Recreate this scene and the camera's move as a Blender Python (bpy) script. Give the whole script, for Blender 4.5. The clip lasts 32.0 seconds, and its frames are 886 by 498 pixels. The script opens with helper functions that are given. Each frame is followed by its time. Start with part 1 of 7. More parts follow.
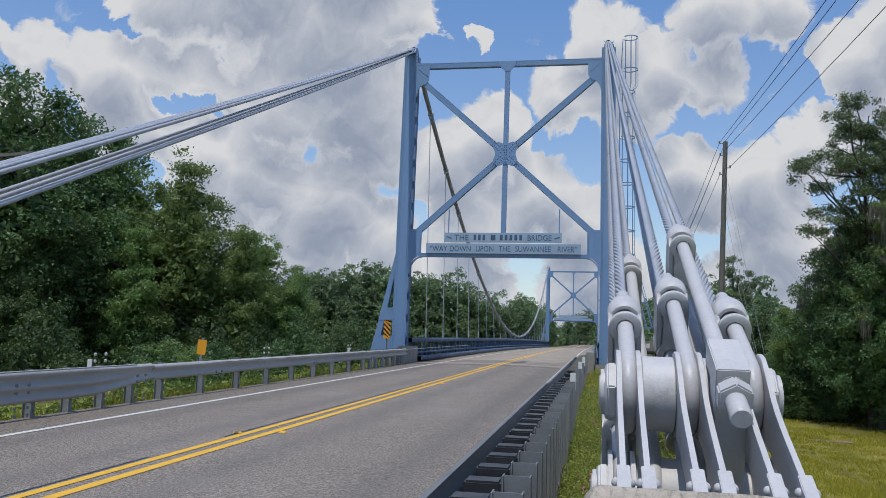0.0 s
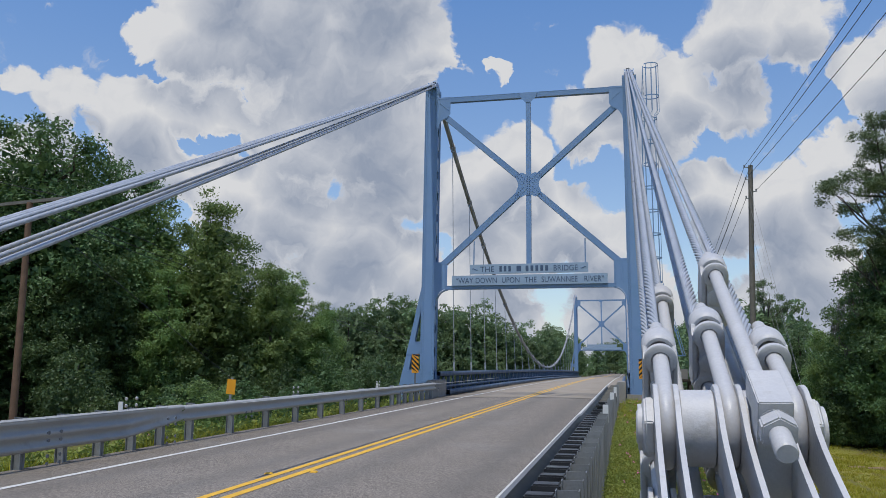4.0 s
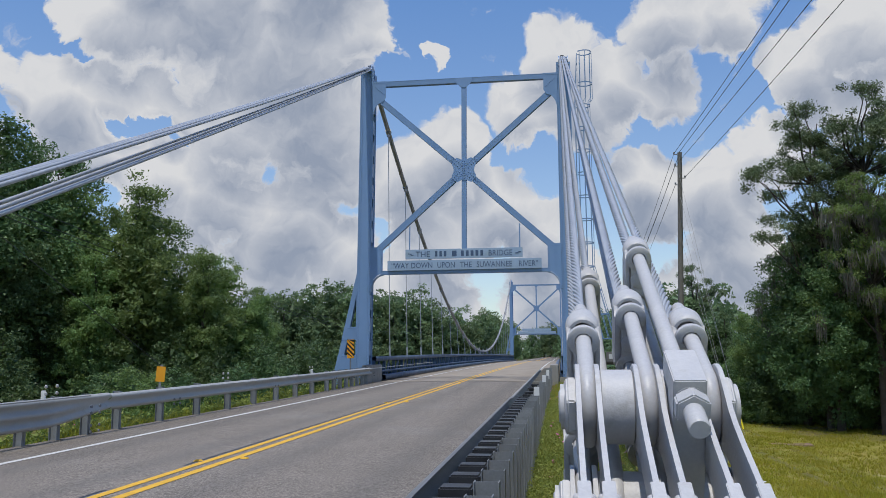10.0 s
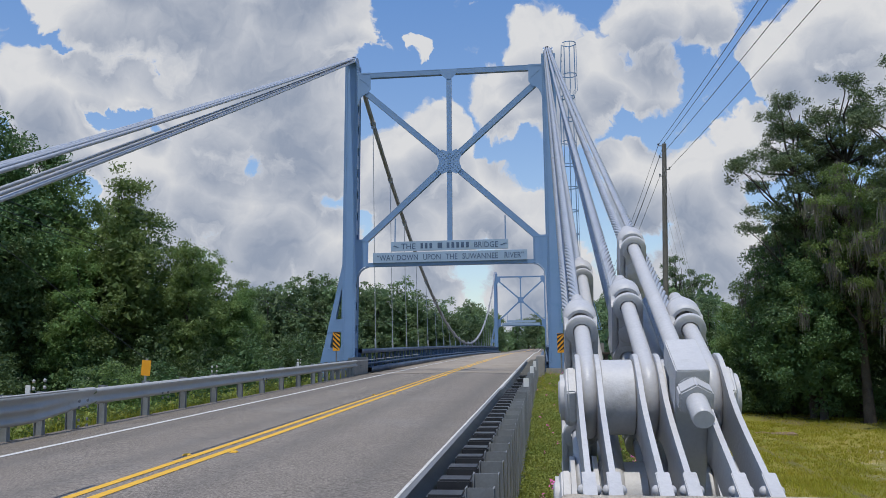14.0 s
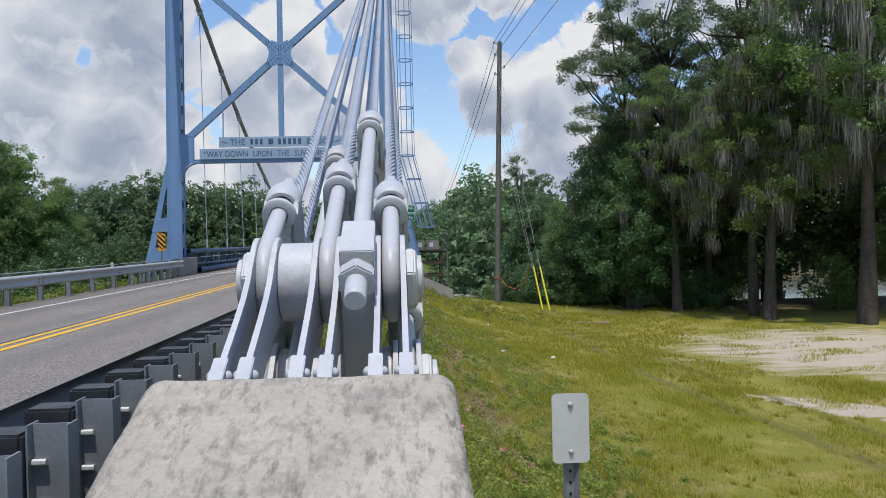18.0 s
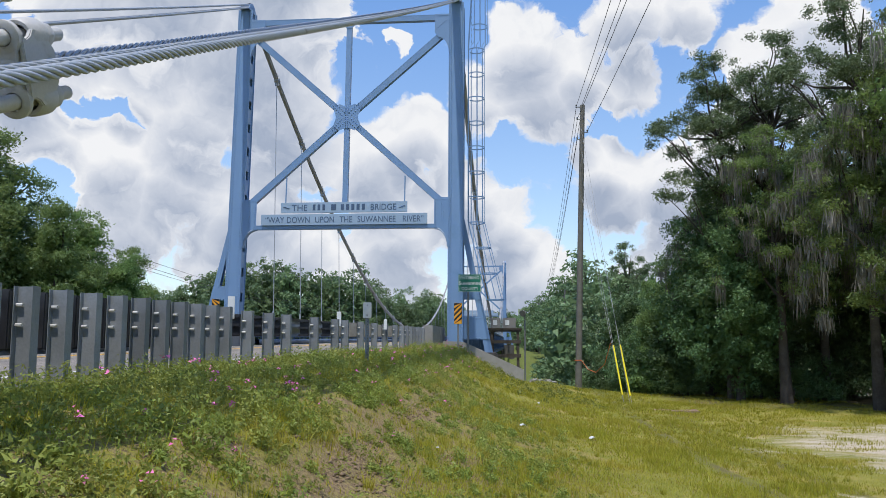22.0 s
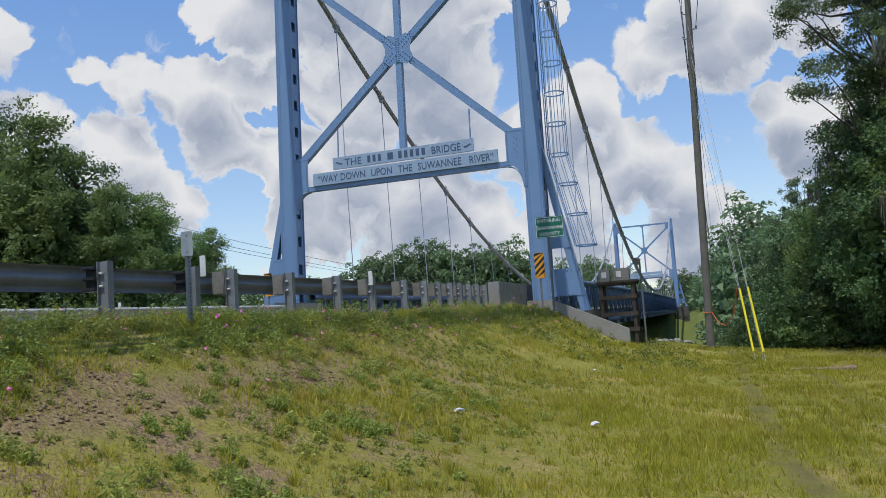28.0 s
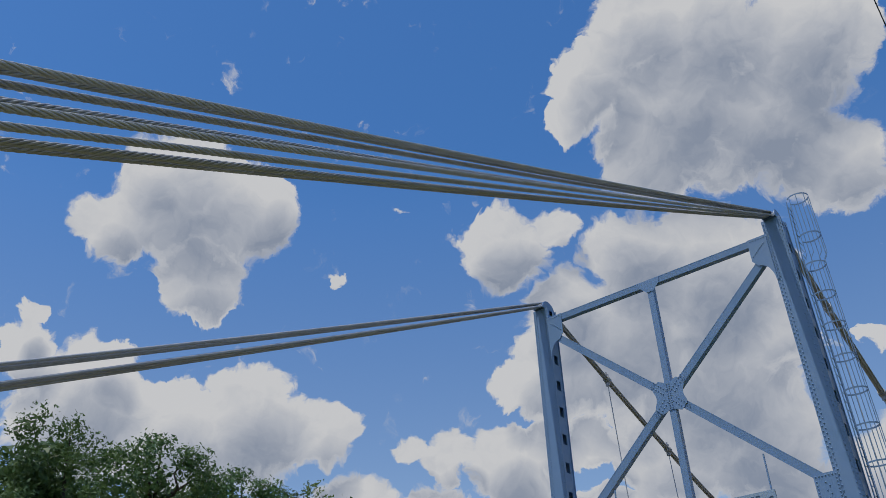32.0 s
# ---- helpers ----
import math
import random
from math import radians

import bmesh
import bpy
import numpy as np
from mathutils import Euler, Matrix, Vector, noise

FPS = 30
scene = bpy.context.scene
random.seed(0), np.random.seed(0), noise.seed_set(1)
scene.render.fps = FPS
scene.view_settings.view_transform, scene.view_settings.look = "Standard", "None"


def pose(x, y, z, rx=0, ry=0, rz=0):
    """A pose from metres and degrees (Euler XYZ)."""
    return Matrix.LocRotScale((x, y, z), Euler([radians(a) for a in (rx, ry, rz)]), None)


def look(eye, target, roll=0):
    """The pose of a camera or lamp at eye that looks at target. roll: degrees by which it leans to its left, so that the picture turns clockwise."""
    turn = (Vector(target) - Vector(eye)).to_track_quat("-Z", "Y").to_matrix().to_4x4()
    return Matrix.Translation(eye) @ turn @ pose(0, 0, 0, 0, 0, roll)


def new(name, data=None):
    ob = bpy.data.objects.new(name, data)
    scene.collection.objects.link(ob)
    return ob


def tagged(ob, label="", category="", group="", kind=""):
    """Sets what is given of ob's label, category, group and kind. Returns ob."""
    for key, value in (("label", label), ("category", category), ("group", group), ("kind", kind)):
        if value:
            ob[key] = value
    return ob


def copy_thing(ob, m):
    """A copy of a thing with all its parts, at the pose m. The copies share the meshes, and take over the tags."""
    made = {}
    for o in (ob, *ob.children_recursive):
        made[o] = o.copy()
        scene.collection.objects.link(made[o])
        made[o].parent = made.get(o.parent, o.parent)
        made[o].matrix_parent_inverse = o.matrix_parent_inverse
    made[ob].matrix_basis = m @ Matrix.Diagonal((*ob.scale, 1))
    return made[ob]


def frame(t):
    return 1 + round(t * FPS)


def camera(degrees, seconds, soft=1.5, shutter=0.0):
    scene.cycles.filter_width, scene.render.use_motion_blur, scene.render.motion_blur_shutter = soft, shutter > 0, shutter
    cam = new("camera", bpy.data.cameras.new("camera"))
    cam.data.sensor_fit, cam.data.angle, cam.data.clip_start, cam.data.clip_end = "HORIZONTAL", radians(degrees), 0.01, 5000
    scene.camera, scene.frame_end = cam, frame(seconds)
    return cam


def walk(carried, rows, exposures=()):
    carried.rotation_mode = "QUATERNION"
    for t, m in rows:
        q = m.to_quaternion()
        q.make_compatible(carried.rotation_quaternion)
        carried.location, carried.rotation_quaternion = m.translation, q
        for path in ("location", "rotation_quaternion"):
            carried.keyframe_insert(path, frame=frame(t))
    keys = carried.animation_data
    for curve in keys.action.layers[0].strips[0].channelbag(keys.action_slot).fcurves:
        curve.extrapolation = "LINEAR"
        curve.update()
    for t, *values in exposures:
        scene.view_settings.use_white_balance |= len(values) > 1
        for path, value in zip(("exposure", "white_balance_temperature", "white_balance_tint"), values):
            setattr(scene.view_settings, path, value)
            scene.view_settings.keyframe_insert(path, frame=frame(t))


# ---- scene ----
cam = camera(56.6, 32.0, 0.6)
PATH = [
    (0, (4.574, 0.759, 1.303), (4.206, 2.713, 1.518), 1.7),
    (0.5, (4.561, 0.774, 1.304), (4.186, 2.726, 1.52), 1.8),
    (1, (4.492, 0.814, 1.294), (3.929, 2.722, 1.503), 1.4),
    (1.5, (4.474, 0.822, 1.289), (3.837, 2.705, 1.5), 0.1),
    (2, (4.518, 0.83, 1.326), (3.891, 2.717, 1.539), 0.0),
    (2.5, (4.536, 0.85, 1.333), (4.04, 2.772, 1.581), 0.3),
    (3, (4.536, 0.837, 1.334), (4.108, 2.769, 1.624), 0.2),
    (3.5, (4.533, 0.817, 1.337), (4.106, 2.749, 1.629), 0.3),
    (5.5, (4.605, 0.768, 1.322), (4.188, 2.704, 1.606), 0.3),
    (6, (4.6, 0.781, 1.325), (4.293, 2.737, 1.606), 0.5),
    (6.5, (4.6, 0.792, 1.326), (4.296, 2.748, 1.609), 0.6),
    (7, (4.584, 0.786, 1.321), (4.279, 2.742, 1.603), 0.7),
    (7.5, (4.587, 0.786, 1.321), (4.281, 2.743, 1.597), 0.5),
    (8, (4.594, 0.802, 1.314), (4.293, 2.763, 1.568), 0.7),
    (8.5, (4.6, 0.802, 1.319), (4.292, 2.762, 1.574), 0.1),
    (9, (4.608, 0.779, 1.324), (4.304, 2.739, 1.582), -0.1),
    (9.5, (4.612, 0.81, 1.322), (4.314, 2.771, 1.577), -0.3),
    (10, (4.609, 0.798, 1.32), (4.332, 2.762, 1.576), -0.3),
    (10.5, (4.597, 0.805, 1.316), (4.319, 2.769, 1.572), 0.4),
    (11, (4.591, 0.805, 1.303), (4.314, 2.77, 1.553), 1.0),
    (11.5, (4.591, 0.833, 1.306), (4.351, 2.803, 1.552), 0.7),
    (12, (4.591, 0.846, 1.307), (4.355, 2.816, 1.558), 0.4),
    (12.5, (4.571, 0.877, 1.318), (4.336, 2.847, 1.571), 0.1),
    (13, (4.528, 0.817, 1.314), (4.29, 2.786, 1.566), -0.6),
    (13.5, (4.519, 0.861, 1.316), (4.282, 2.832, 1.559), -0.8),
    (15.5, (4.52, 0.753, 1.299), (4.278, 2.73, 1.477), 0.2),
    (16, (4.536, 0.769, 1.277), (4.306, 2.753, 1.373), 0.1),
    (16.5, (4.645, 0.746, 1.261), (4.445, 2.735, 1.32), -0.3),
    (17, (4.919, 0.719, 1.255), (4.717, 2.708, 1.306), -0.6),
    (17.5, (5.195, 0.921, 1.22), (5.175, 2.921, 1.221), -1.0),
    (18, (5.462, 1.178, 1.207), (5.571, 3.175, 1.196), -1.3),
    (18.5, (5.801, 1.38, 1.126), (5.884, 3.377, 1.077), -1.2),
    (19, (6.065, 1.615, 0.901), (6.164, 3.609, 0.779), -1.1),
    (19.5, (6.367, 1.968, 0.647), (6.509, 3.961, 0.548), -0.6),
    (20, (6.673, 2.558, 0.593), (6.68, 4.558, 0.589), -3.4),
    (20.5, (6.946, 3.173, 0.494), (6.961, 5.173, 0.505), -3.0),
    (21, (7.266, 3.53, 0.427), (7.238, 5.528, 0.516), -1.9),
    (21.5, (7.548, 3.957, 0.32), (7.402, 5.942, 0.516), 0.4),
    (22, (7.852, 4.529, 0.207), (7.67, 6.508, 0.433), 0.1),
    (22.5, (8.047, 5.075, 0.154), (7.843, 7.057, 0.328), -1.5),
    (23, (8.217, 5.596, 0.09), (7.975, 7.579, 0.193), -2.2),
    (23.5, (8.559, 6.086, 0.02), (8.2, 8.05, 0.134), -3.0),
    (24, (8.801, 6.715, -0.047), (8.544, 8.695, 0.069), -1.9),
    (24.5, (9.057, 7.252, -0.119), (8.778, 9.23, -0.009), -1.8),
    (26.5, (10.062, 9.691, -0.232), (9.622, 11.64, -0.137), -1.5),
    (27, (10.315, 10.338, -0.266), (9.756, 12.256, -0.167), -2.9),
    (27.5, (10.527, 10.838, -0.303), (9.946, 12.748, -0.181), -3.7),
    (28, (10.8, 11.336, -0.35), (10.195, 13.234, -0.168), -4.1),
    (28.5, (10.96, 11.965, -0.384), (10.344, 13.857, -0.18), -3.9),
    (29, (11.115, 12.589, -0.431), (10.486, 14.476, -0.221), -3.4),
    (29.5, (11.244, 13.186, -0.387), (10.605, 15.056, -0.078), -2.7),
    (30, (11.344, 13.640, -0.187), (10.719, 15.409, 0.497), -3.2),
    (30.5, (11.369, 13.772, -0.065), (10.587, 15.444, 0.691), -3.0),
    (31, (11.193, 13.791, 0.064), (10.438, 15.397, 0.971), -4.0),
    (31.5, (11.101, 13.777, 0.099), (10.357, 15.345, 1.076), -4.4),
    (32, (11.108, 13.750, 0.114), (10.074, 15.100, 1.146), -3.8),
]
walk(cam, [(t, look(eye, target, roll)) for t, eye, target, roll in PATH], [(0, -0.42), (15.5, -0.36), (18, -0.18), (20, -0.08), (21, 0.06), (22.3, -0.04), (24, -0.1), (28, -0.24), (29.5, -0.28), (30.2, -0.44), (32, -0.7)])

# ---- light: high summer sun from behind, broken cumulus ----
SUN_DIR = Vector((-0.05, -0.31, 0.95)).normalized()
sun = new("sun", bpy.data.lights.new("sun", "SUN"))
sun.data.energy, sun.data.angle, sun.data.color = 4.0, radians(0.55), (1.0, 0.96, 0.90)
sun.rotation_euler = SUN_DIR.to_track_quat("Z", "Y").to_euler()

# cloud heaps: azimuth, elevation and half width, in degrees
CLOUDS_AHEAD = [
    (-30.2, 21.6, 2.9), (-25.2, 22, 3.6), (-19, 20.8, 5.2), (-14.2, 22.5, 2.6), (-17.4, 16.5, 4.5), (-22.8, 15.9, 3.4), (-34, 16.4, 2.5), (-30.5, 17.3, 1.7),
    (-27.5, 17.4, 1.7), (-32.6, 13.6, 2.4), (-28, 11.4, 3), (-23.7, 10.9, 3.3), (-18.8, 9.2, 3.4), (-15.4, 12.7, 2.6), (-26.5, 7.8, 3.2), (-19.9, 6.1, 3),
    (-15.3, 6.5, 2.9), (-10.2, 12, 3.3), (-7.4, 14.3, 2.5), (-4.2, 10, 3.1), (-8.6, 7.7, 3.1), (-1.9, 8.8, 2.5), (0.6, 20.7, 2.5), (4.4, 19.2, 2), (1.9, 17.3, 3.2),
    (-2.1, 16.9, 2.5), (5.5, 12.4, 2), (8, 22.2, 2.8), (11.9, 21.7, 2.6), (7.8, 17.8, 2.2), (6.5, 10.4, 2.8),
]
CLOUDS_SIDE = [
    (10.6, 10.5, 3.1), (11.4, 7.1, 3.3), (14.2, 13.2, 2.3), (16.9, 18.2, 2.4), (20, 19.5, 3), (18.1, 15.3, 2.2), (21.4, 15.2, 2.6), (-8.3, 20.8, 0.6), (-45.9, 19.3, 1.3),
    (-45, 12.6, 3.6), (-39.3, 11.6, 3), (-40.6, 17.7, 1.2), (-37.4, 17.5, 1.6), (-35.8, 9.1, 2.2), (-40, 6, 3.5), (0, 4, 4), (-10, 3, 4), (11, 3.5, 4), (19, 5, 4),
    (28, 14, 6), (60, 30, 14), (100, 24, 13), (-110, 35, 15), (170, 40, 17), (-150, 18, 12), (-70, 10, 5), (-58, 9, 5),
]
CLOUDS_HIGH = [
    (-18.2, 43.4, 3.2), (-12.7, 42, 4.4), (-6.1, 39.1, 4.3), (-22.5, 40.9, 3), (-16.6, 37.7, 5.5), (-10.7, 35.3, 4.2), (-6.8, 31.4, 3), (-26, 38.7, 1.4), (-58.1, 33.8, 4.4),
    (-63.2, 31.8, 2.3), (-52.6, 33.8, 2.6), (-56.6, 29.1, 2.8), (-60.5, 35.4, 2.2), (-46.3, 29, 0.6), (-32.6, 30.9, 2.9), (-28.1, 32, 1.5), (-28.5, 25.8, 2.9), (-22.6, 29.2, 3.2),
    (-17.4, 26.3, 4.7), (-24.6, 23.7, 4.1), (-28.6, 22.3, 2.5), (-32.7, 21.2, 1.6), (-62.8, 19.7, 4.1), (-56.9, 18.7, 3.7), (-51.7, 19.2, 3.8), (-47.3, 18.8, 2.2),
    (-67, 23.1, 1.8), (-61.6, 23, 1.4), (-67.4, 25.5, 0.9), (-38.2, 17, 1.7), (-33, 16.4, 1.8),
]


def link(nt, a, b):
    nt.links.new(a, b)


def node(nt, kind, **kw):
    n = nt.nodes.new(kind)
    for k, v in kw.items():
        if k == "operation":
            n.operation = v
        elif k == "data_type":
            n.data_type = v
        elif k == "blend_type":
            n.blend_type = v
    return n


def mathn(nt, op, a, b=0.5, clamp=False):
    n = nt.nodes.new("ShaderNodeMath")
    n.operation, n.use_clamp = op, clamp
    for i, v in enumerate((a, b)):
        if isinstance(v, (int, float)):
            n.inputs[i].default_value = v
        else:
            link(nt, v, n.inputs[i])
    return n.outputs[0]


def maprange(nt, v, a, b, c=0.0, d=1.0, smooth=False):
    n = nt.nodes.new("ShaderNodeMapRange")
    n.interpolation_type = "SMOOTHSTEP" if smooth else "LINEAR"
    link(nt, v, n.inputs[0])
    for i, x in enumerate((a, b, c, d)):
        n.inputs[i + 1].default_value = x
    return n.outputs[0]


def noise_fac(nt, vec, scale, detail=4.0, rough=0.55, dist=0.0):
    n = nt.nodes.new("ShaderNodeTexNoise")
    n.inputs["Scale"].default_value, n.inputs["Detail"].default_value = scale, detail
    n.inputs["Roughness"].default_value, n.inputs["Distortion"].default_value = rough, dist
    if vec is not None:
        link(nt, vec, n.inputs["Vector"])
    return n.outputs["Fac"]


def mixc(nt, fac, a, b, blend="MIX"):
    n = nt.nodes.new("ShaderNodeMix")
    n.data_type, n.blend_type = "RGBA", blend
    if isinstance(fac, (int, float)):
        n.inputs[0].default_value = fac
    else:
        link(nt, fac, n.inputs[0])
    for i, v in ((6, a), (7, b)):
        if isinstance(v, tuple):
            n.inputs[i].default_value = (*v[:3], 1)
        else:
            link(nt, v, n.inputs[i])
    return n.outputs[2]


world = bpy.data.worlds.new("sky")
scene.world = world
world.use_nodes = True
wn = world.node_tree
wn.nodes.clear()
sky = wn.nodes.new("ShaderNodeTexSky")
sky.sky_type, sky.sun_disc = "NISHITA", False
sky.sun_elevation = math.asin(SUN_DIR.z)
sky.sun_rotation = math.atan2(SUN_DIR.x, SUN_DIR.y)
sky.air_density, sky.dust_density, sky.ozone_density = 1.0, 0.25, 3.0
coord = wn.nodes.new("ShaderNodeTexCoord").outputs["Generated"]
SKY_STRENGTH = 0.135


def cloud_lump(vec):
    """How deep in the nearest cloud a direction lies, 0 at its edge, 1 at its heart."""
    out = None
    for az, el, half in CLOUDS_AHEAD + CLOUDS_SIDE + CLOUDS_HIGH:
        dot = wn.nodes.new("ShaderNodeVectorMath")
        dot.operation = "DOT_PRODUCT"
        link(wn, vec, dot.inputs[0])
        dot.inputs[1].default_value = (math.sin(radians(az)) * math.cos(radians(el)), math.cos(radians(az)) * math.cos(radians(el)), math.sin(radians(el)))
        v = maprange(wn, dot.outputs["Value"], math.cos(radians(half * 1.22)), 1.0)
        out = v if out is None else mathn(wn, "MAXIMUM", out, v)
    return out


def vecn(op, a, b):
    n = wn.nodes.new("ShaderNodeVectorMath")
    n.operation = op
    for i, v in enumerate((a, b)):
        if isinstance(v, tuple):
            n.inputs[i].default_value = v
        else:
            link(wn, v, n.inputs[i])
    return n.outputs[0]


def swirl(vec, scale, amount, detail):
    """A direction pushed about by noise, which makes the heaps billow."""
    n = wn.nodes.new("ShaderNodeTexNoise")
    n.inputs["Scale"].default_value, n.inputs["Detail"].default_value, n.inputs["Roughness"].default_value = scale, detail, 0.55
    link(wn, vec, n.inputs["Vector"])
    off = vecn("SUBTRACT", n.outputs["Color"], (0.5, 0.5, 0.5))
    return vecn("NORMALIZE", vecn("ADD", vec, vecn("MULTIPLY", off, (amount, amount, amount))), (0, 0, 0))


low = wn.nodes.new("ShaderNodeSeparateXYZ")
link(wn, coord, low.inputs[0])
bent = swirl(swirl(swirl(coord, 8.0, 0.060, 3.0), 28.0, 0.046, 6.0), 95.0, 0.011, 5.0)
heap = cloud_lump(bent)
puff = noise_fac(wn, bent, 26.0, 9.0, 0.6)
body = mathn(wn, "ADD", heap, mathn(wn, "MULTIPLY", mathn(wn, "SUBTRACT", puff, 0.5), 1.25))
body = mathn(wn, "ADD", body, maprange(wn, low.outputs[2], 0.0, 0.10, 0.35, 0.0))
# torn edges here, crisp ones there
soft = maprange(wn, noise_fac(wn, coord, 5.0, 2.0), 0.35, 0.65, 0.24, 0.52)
edge = wn.nodes.new("ShaderNodeMapRange")
edge.interpolation_type = "SMOOTHSTEP"
link(wn, body, edge.inputs[0])
edge.inputs[1].default_value = 0.13
link(wn, soft, edge.inputs[2])
mask = edge.outputs[0]
# light and shade: the heap a little nearer the sun shades what lies behind it
lift = vecn("NORMALIZE", vecn("ADD", swirl(coord, 8.0, 0.060, 3.0), (SUN_DIR.x * 0.05, SUN_DIR.y * 0.05, SUN_DIR.z * 0.05)), (0, 0, 0))
above = cloud_lump(lift)
near = vecn("ADD", bent, (SUN_DIR.x * 0.014, SUN_DIR.y * 0.014, SUN_DIR.z * 0.014))
billow = mathn(wn, "SUBTRACT", noise_fac(wn, near, 20.0, 5.0, 0.55), noise_fac(wn, bent, 20.0, 5.0, 0.55))
thick = mathn(wn, "MULTIPLY", mathn(wn, "MINIMUM", above, maprange(wn, body, 0.05, 0.7)), 0.95)
thick = mathn(wn, "ADD", thick, mathn(wn, "MULTIPLY", billow, 0.9))
thick = mathn(wn, "ADD", thick, mathn(wn, "MULTIPLY", mathn(wn, "SUBTRACT", noise_fac(wn, coord, 5.0, 3.0), 0.5), 0.9))
grey = maprange(wn, thick, 0.0, 1.02)
white = tuple(v / SKY_STRENGTH for v in (0.90, 0.91, 0.935))
mid = tuple(v / SKY_STRENGTH for v in (0.66, 0.70, 0.785))
dark = tuple(v / SKY_STRENGTH for v in (0.375, 0.44, 0.57))
cloud_col = mixc(wn, maprange(wn, grey, 0.5, 1.0), mixc(wn, maprange(wn, grey, 0.0, 0.5), white, mid), dark)
bg = wn.nodes.new("ShaderNodeBackground")
bg.inputs["Strength"].default_value = SKY_STRENGTH
blue = wn.nodes.new("ShaderNodeHueSaturation")
link(wn, maprange(wn, low.outputs[2], 0.1, 0.6, 0.95, 1.26), blue.inputs["Saturation"])
link(wn, sky.outputs[0], blue.inputs["Color"])
blue.inputs["Hue"].default_value = 0.504
link(wn, maprange(wn, low.outputs[2], 0.05, 0.55, 1.20, 1.72), blue.inputs["Value"])
link(wn, mixc(wn, mask, blue.outputs[0], cloud_col), bg.inputs["Color"])
wout = wn.nodes.new("ShaderNodeOutputWorld")
link(wn, bg.outputs[0], wout.inputs[0])


# ---- materials ----
def surface(name, base, second=None, scale=6.0, fine=60.0, rough=0.6, metal=0.0, bump=0.15, amount=0.5, spec=0.4, stain=None, stain_scale=1.3, stain_lo=0.55, stain_hi=0.7, rand=0.0):
    """Base colour broken up at two scales, with stains, fine relief and uneven gloss."""
    m = bpy.data.materials.new(name)
    m.use_nodes = True
    nt = m.node_tree
    b = nt.nodes["Principled BSDF"]
    co = nt.nodes.new("ShaderNodeTexCoord").outputs["Object"]
    second = second or tuple(c * 0.75 for c in base)
    n1, n2 = noise_fac(nt, co, scale, 5.0), noise_fac(nt, co, fine, 4.0, 0.6)
    f = mathn(nt, "ADD", mathn(nt, "MULTIPLY", n1, 0.6), mathn(nt, "MULTIPLY", n2, 0.4))
    f = maprange(nt, f, 0.5 - 0.22 / max(amount, 0.05) * 0.5, 0.5 + 0.22 / max(amount, 0.05) * 0.5)
    col = mixc(nt, f, base, second)
    if stain:
        s = maprange(nt, noise_fac(nt, co, stain_scale, 7.0, 0.65), stain_lo, stain_hi, smooth=True)
        col = mixc(nt, s, col, stain)
    if rand:
        info = nt.nodes.new("ShaderNodeObjectInfo").outputs["Random"]
        hsv = nt.nodes.new("ShaderNodeHueSaturation")
        link(nt, maprange(nt, info, 0, 1, 1 - rand, 1 + rand), hsv.inputs["Value"])
        link(nt, col, hsv.inputs["Color"])
        col = hsv.outputs[0]
    link(nt, col, b.inputs["Base Color"])
    link(nt, maprange(nt, n1, 0.3, 0.7, max(rough - 0.1, 0.03), min(rough + 0.12, 1.0)), b.inputs["Roughness"])
    b.inputs["Metallic"].default_value = metal
    b.inputs["Specular IOR Level"].default_value = spec
    if bump:
        bp = nt.nodes.new("ShaderNodeBump")
        bp.inputs["Strength"].default_value, bp.inputs["Distance"].default_value = bump, 0.02
        link(nt, mathn(nt, "ADD", n2, n1), bp.inputs["Height"])
        link(nt, bp.outputs[0], b.inputs["Normal"])
    return m


def leafy(name, a, b2, yellow, trans=0.25):
    """Leaves: colour varied from leaf clump to clump and from plant to plant, some light let through."""
    m = bpy.data.materials.new(name)
    m.use_nodes = True
    nt = m.node_tree
    b = nt.nodes["Principled BSDF"]
    isl = nt.nodes.new("ShaderNodeNewGeometry").outputs["Random Per Island"]
    info = nt.nodes.new("ShaderNodeObjectInfo").outputs["Random"]
    co = nt.nodes.new("ShaderNodeTexCoord").outputs["Object"]
    col = mixc(nt, isl, a, b2)
    col = mixc(nt, maprange(nt, noise_fac(nt, co, 0.7, 3.0), 0.45, 0.7, 0, 0.7), col, yellow)
    hsv = nt.nodes.new("ShaderNodeHueSaturation")
    link(nt, maprange(nt, info, 0, 1, 0.75, 1.25), hsv.inputs["Value"])
    link(nt, maprange(nt, info, 0, 1, 0.485, 0.51), hsv.inputs["Hue"])
    link(nt, col, hsv.inputs["Color"])
    link(nt, hsv.outputs[0], b.inputs["Base Color"])
    b.inputs["Roughness"].default_value = 0.5
    b.inputs["Specular IOR Level"].default_value = 0.35
    tr = nt.nodes.new("ShaderNodeBsdfTranslucent")
    link(nt, mixc(nt, 0.6, hsv.outputs[0], yellow), tr.inputs["Color"])
    mx = nt.nodes.new("ShaderNodeMixShader")
    mx.inputs[0].default_value = trans
    link(nt, b.outputs[0], mx.inputs[1])
    link(nt, tr.outputs[0], mx.inputs[2])
    link(nt, mx.outputs[0], nt.nodes["Material Output"].inputs[0])
    return m


